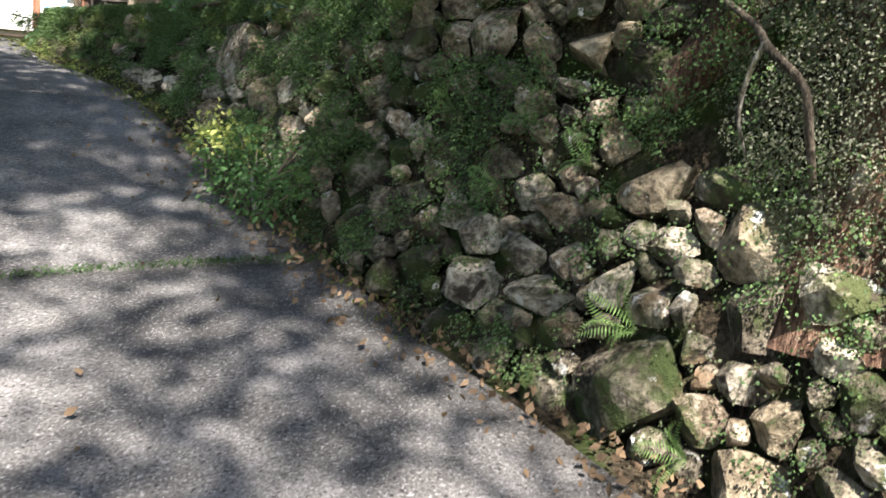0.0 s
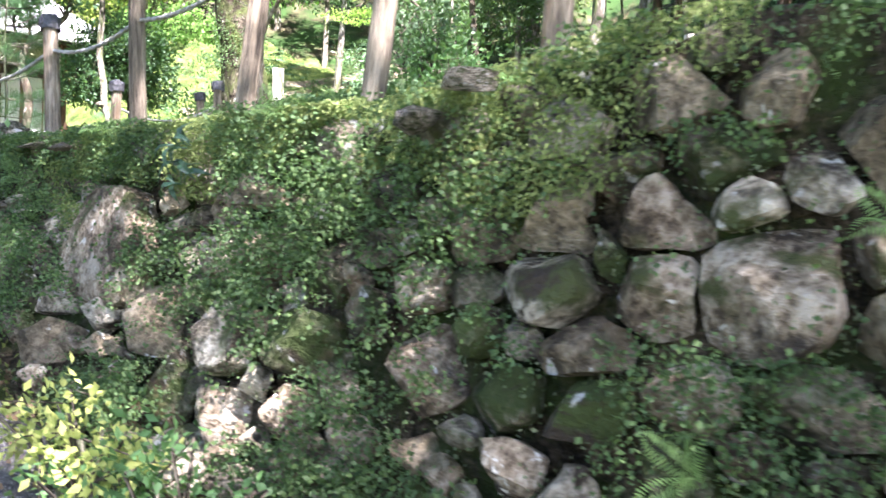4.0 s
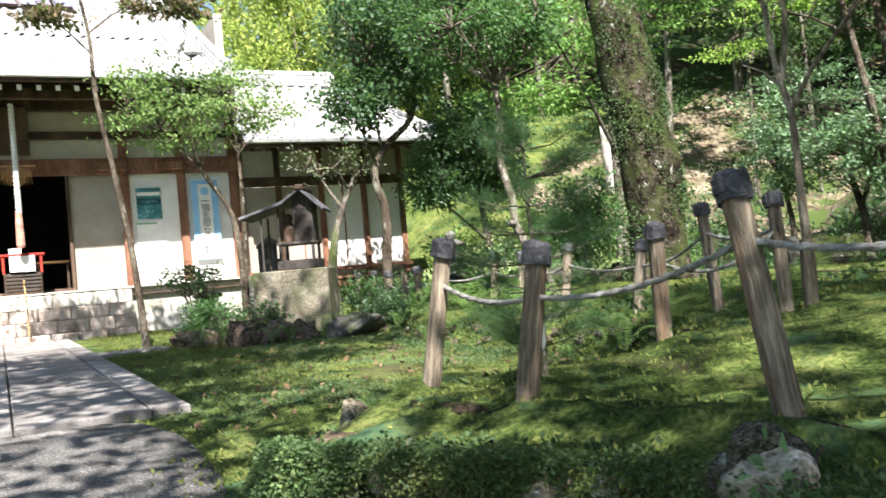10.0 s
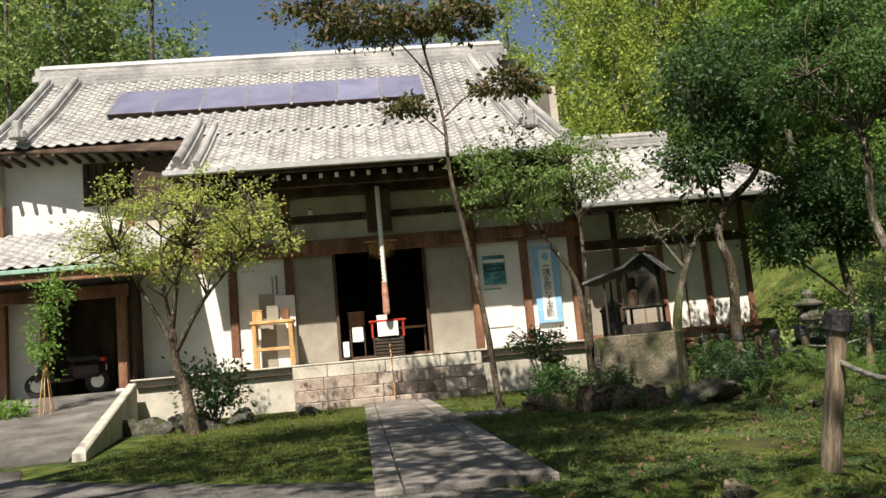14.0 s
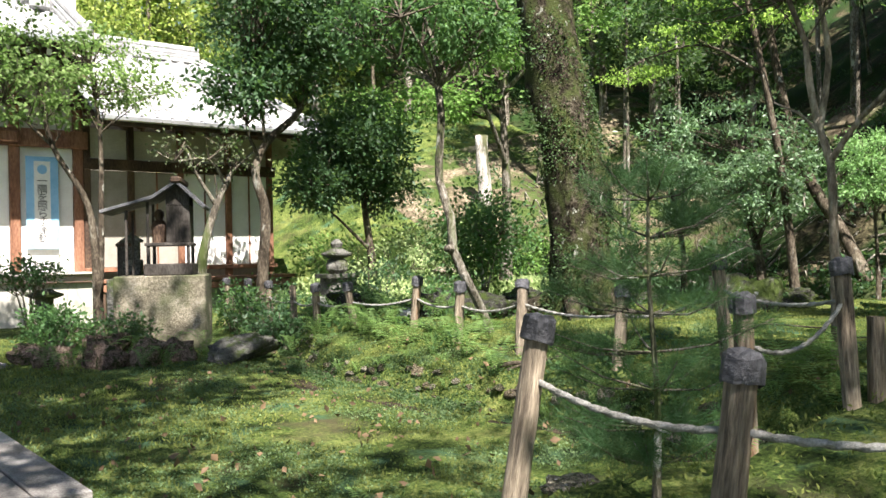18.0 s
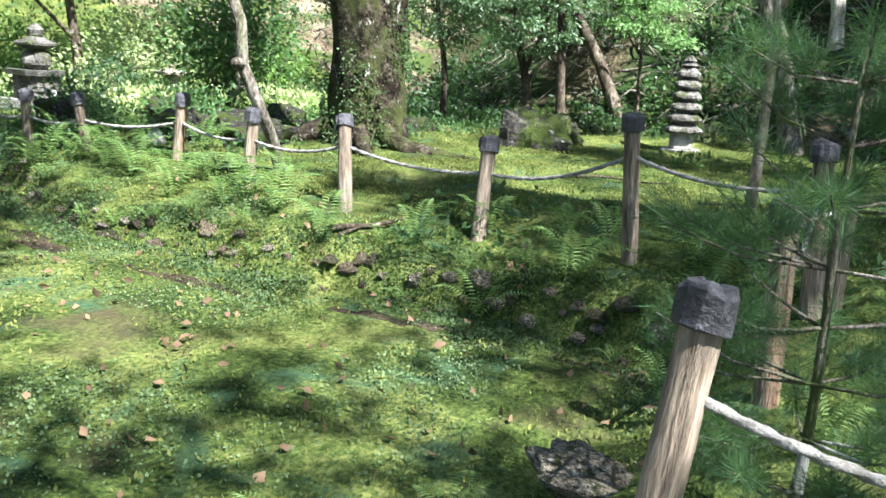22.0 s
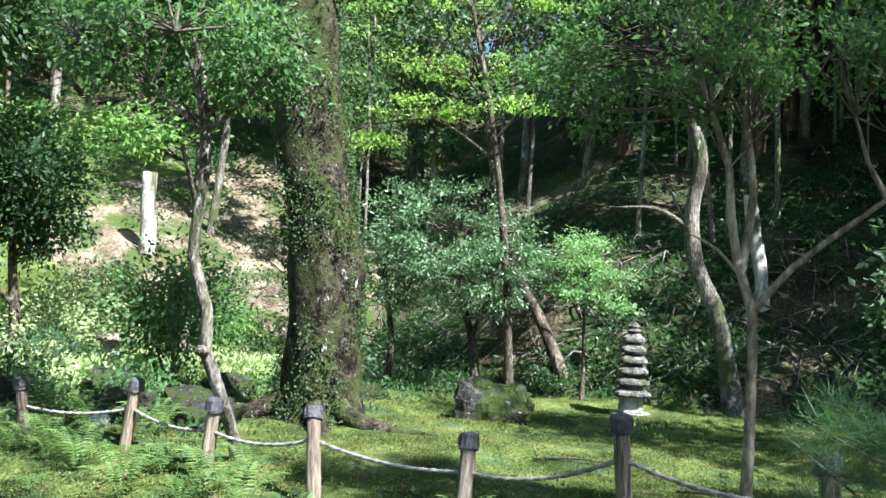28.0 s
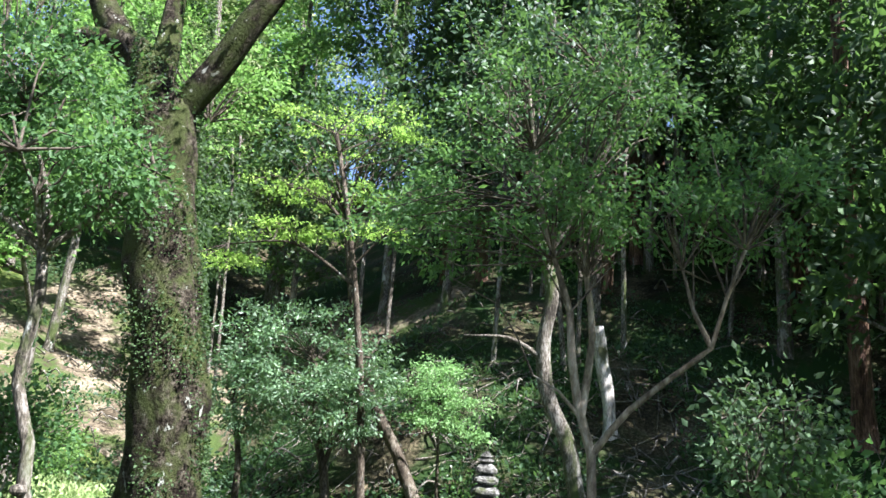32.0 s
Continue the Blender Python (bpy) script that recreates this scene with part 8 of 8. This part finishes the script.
def cover(name, label, category, x, y, lift, size, m, long=1.4, up=0.6, spread=0.8):
    at = np.stack([x, y, top_z(x, y) + rng.uniform(*lift, len(x))], 1)
    return tagged(part(name, leaves(name, at, np.tile([0, 0, up], (len(x), 1)), size, rng, long, 0.0, spread), m), label, category, kind="stuff")


CLOVER = foliage("low lawn leaves", (0.04, 0.08, 0.03), (0.12, 0.19, 0.075), 0.3, 0.8, 0.1)
MOSSTUFT = foliage("yellow green moss tufts", (0.042, 0.07, 0.013), (0.135, 0.165, 0.036), 0.3, 0.9)
x, y = scatter(90000, 1.5, 5.2, 10.0, 17.0, lambda x, y: (x > drive_right(y) + 0.15) & (noisy(x, y, 1.3, 1.0) > rng.uniform(-0.25, 0.4, len(x))))
cover("lawn_weeds", "tiny clover-like leaves spread through the mossy lawn", "ground cover", x, y, (-0.004, 0.014), 0.015, CLOVER, 1.2)
x, y = scatter(120000, 1.3, 13.0, 4.0, 17.5, lambda x, y: ((x > wall_x(y, wall_top(y)) + 0.03) | (y > 10.2)) & (x > drive_right(y)) & (noisy(x, y, 1.7, 4.0) > rng.uniform(-0.35, 0.35, len(x))))
cover("moss_tufts", "soft yellow green moss tufts over the garden ground", "moss", x, y, (-0.005, 0.018), 0.026, MOSSTUFT, 2.2, 0.9, 0.6)
x, y = scatter(120000, 5.5, 14.0, 9.5, 14.8, lambda x, y: noisy(x, y, 2.2, 9.0) > rng.uniform(-0.3, 0.4, len(x)))
cover("moss_tufts", "mottled moss tufts round the stone pagoda", "moss", x, y, (-0.006, 0.012), 0.02, MOSSTUFT, 1.8, 0.8, 0.8)
x, y = scatter(26000, -2.6, 3.0, 12.5, 21.9, lambda x, y: (x > drive_right(y) + 0.1) & ((x < path_x(15, 0) - 0.08) | (x > path_x(15, 1) + 0.08)))
cover("lawn_grass", "short grass and moss beside the stone path", "grass", x, y, (-0.005, 0.03), 0.04, MOSSTUFT, 4.0, 1.0, 0.5)
x, y = scatter(90000, 1.7, 4.2, 1.8, 10.0, lambda x, y: (np.abs(x - wall_x(y, wall_top(y)) - 0.08) < np.where(y < 4.4, 0.5, np.where(y < 6.2, 0.6, 0.12))) & (noisy(x, y, 3.0, 6.0) > rng.uniform(-0.4, 0.4, len(x))))
cover("wall_top_growth", "bright low growth along the top of the wall", "ground cover", x, y, (0.0, 0.03), 0.022, IVY, 1.3)
x, y = scatter(110000, 4.0, 6.0, 10.1, 16.8, lambda x, y: (np.abs(x - edge_x(y) + 0.06) < 0.24) & (noisy(x, y, 2.5, 3.0) > rng.uniform(-0.3, 0.45, len(x))))
cover("bank_growth", "small dark leaves creeping over the low bank", "ground cover", x, y, (0.0, 0.04), 0.02, IVY, 1.4)
x, y = scatter(60000, 4.3, 6.0, 10.1, 16.8, lambda x, y: (np.abs(x - edge_x(y) - 0.04) < 0.1) & (noisy(x, y, 4.0, 13.0) > rng.uniform(-0.3, 0.3, len(x))))
cover("edge_moss", "soft moss creeping over the edging stones", "moss", x, y, (0.0, 0.07), 0.02, MOSSTUFT, 1.8, 0.8, 0.8)
x, y = scatter(420, 1.6, 5.4, 9.9, 15.5, lambda x, y: x > drive_right(y) + 0.1)
cover("fallen_leaves", "curled brown fallen leaves lying on the lawn", "fallen leaves", x, y, (0.015, 0.03), 0.055, DEAD, 1.5, 0.1, 0.7)
x, y = scatter(5200, 1.0, 2.4, -1.0, 6.5, lambda x, y: (x > wall_foot(y) - 0.1 - np.abs(rng.normal(0, 0.22, len(x)))) & (x < wall_foot(y) + 0.02))
at = np.stack([x, y, np.interp(y, DRIVE_Y, DRIVE_Z) + rng.uniform(0.02, 0.05, len(x))], 1)
tagged(part("leaf_litter", leaves("leaf_litter", at, np.tile([0, 0, 0.1], (len(x), 1)), 0.045, rng, 1.7, 0.0, 0.8), DEAD), "brown leaf litter along the foot of the wall", "leaf litter", kind="stuff")
x, y = scatter(45, -1.2, 2.2, -0.5, 6.0, lambda x, y: x < wall_foot(y))
at = np.stack([x, y, np.interp(y, DRIVE_Y, DRIVE_Z) + 0.03], 1)
tagged(part("fallen_leaves", leaves("fallen_leaves", at, np.tile([0, 0, 0.1], (len(x), 1)), 0.045, rng, 1.7, 0.0, 0.6), DEAD), "scattered dry leaves on the concrete driveway", "fallen leaves", kind="stuff")
x, y = scatter(5200, 1.2, 2.3, 3.0, 10.5, lambda x, y: (x > np.minimum(wall_foot(y), drive_right(y)) - 0.05 - np.abs(rng.normal(0, 0.1, len(x)))) & (x < wall_foot(y) + 0.05))
at = np.stack([x, y, np.interp(y, DRIVE_Y, DRIVE_Z) + rng.uniform(0.0, 0.04, len(x))], 1)
tagged(part("drive_edge_moss", leaves("drive_edge_moss", at, np.tile([0, 0, 0.8], (len(x), 1)), 0.03, rng, 2.0, 0.0, 0.7), MOSSTUFT), "moss growing along the driveway edge", "moss", kind="stuff")
x, y = scatter(30000, 4.6, 14.0, 9.5, 24.0, lambda x, y: (x > edge_x(y) + 0.15) & (noisy(x, y, 0.9, 7.0) > np.where(y > 14.5, -0.2, np.where((x > 5.6) & (y < 14.0), 0.5, 0.15))))
cover("garden_plants", "low green plants between the garden stones", "ground cover", x, y, (0.0, 0.14), 0.055, foliage("dark bank plants", (0.014, 0.038, 0.013), (0.05, 0.115, 0.035)), 1.8, 0.7, 0.8)
# glare of full sun put into the light colours of this low growth
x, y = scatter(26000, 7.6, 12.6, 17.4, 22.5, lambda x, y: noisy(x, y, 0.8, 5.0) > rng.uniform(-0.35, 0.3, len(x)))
cover("sunny_growth", "low plants painted sun bright in the back garden", "ground cover", x, y, (0.0, 0.32), 0.09, foliage("leaves painted sun bright", (0.16, 0.27, 0.07), (0.4, 0.54, 0.2), 0.4), 2.4, 0.8, 0.7)
x = rng.uniform(-1.6, 2.2, 2600)
y = 4.05 + 0.05 * np.sin(x * 1.1) + rng.normal(0, 0.018, 2600)
at = np.stack([x, y, np.interp(y, DRIVE_Y, DRIVE_Z) + rng.uniform(0.005, 0.03, 2600)], 1)
tagged(part("joint_moss", leaves("joint_moss", at, np.tile([0, 0, 0.8], (2600, 1)), 0.018, rng, 2.0, 0.0, 0.7), IVY), "moss growing in the joint of the driveway", "moss", kind="stuff")
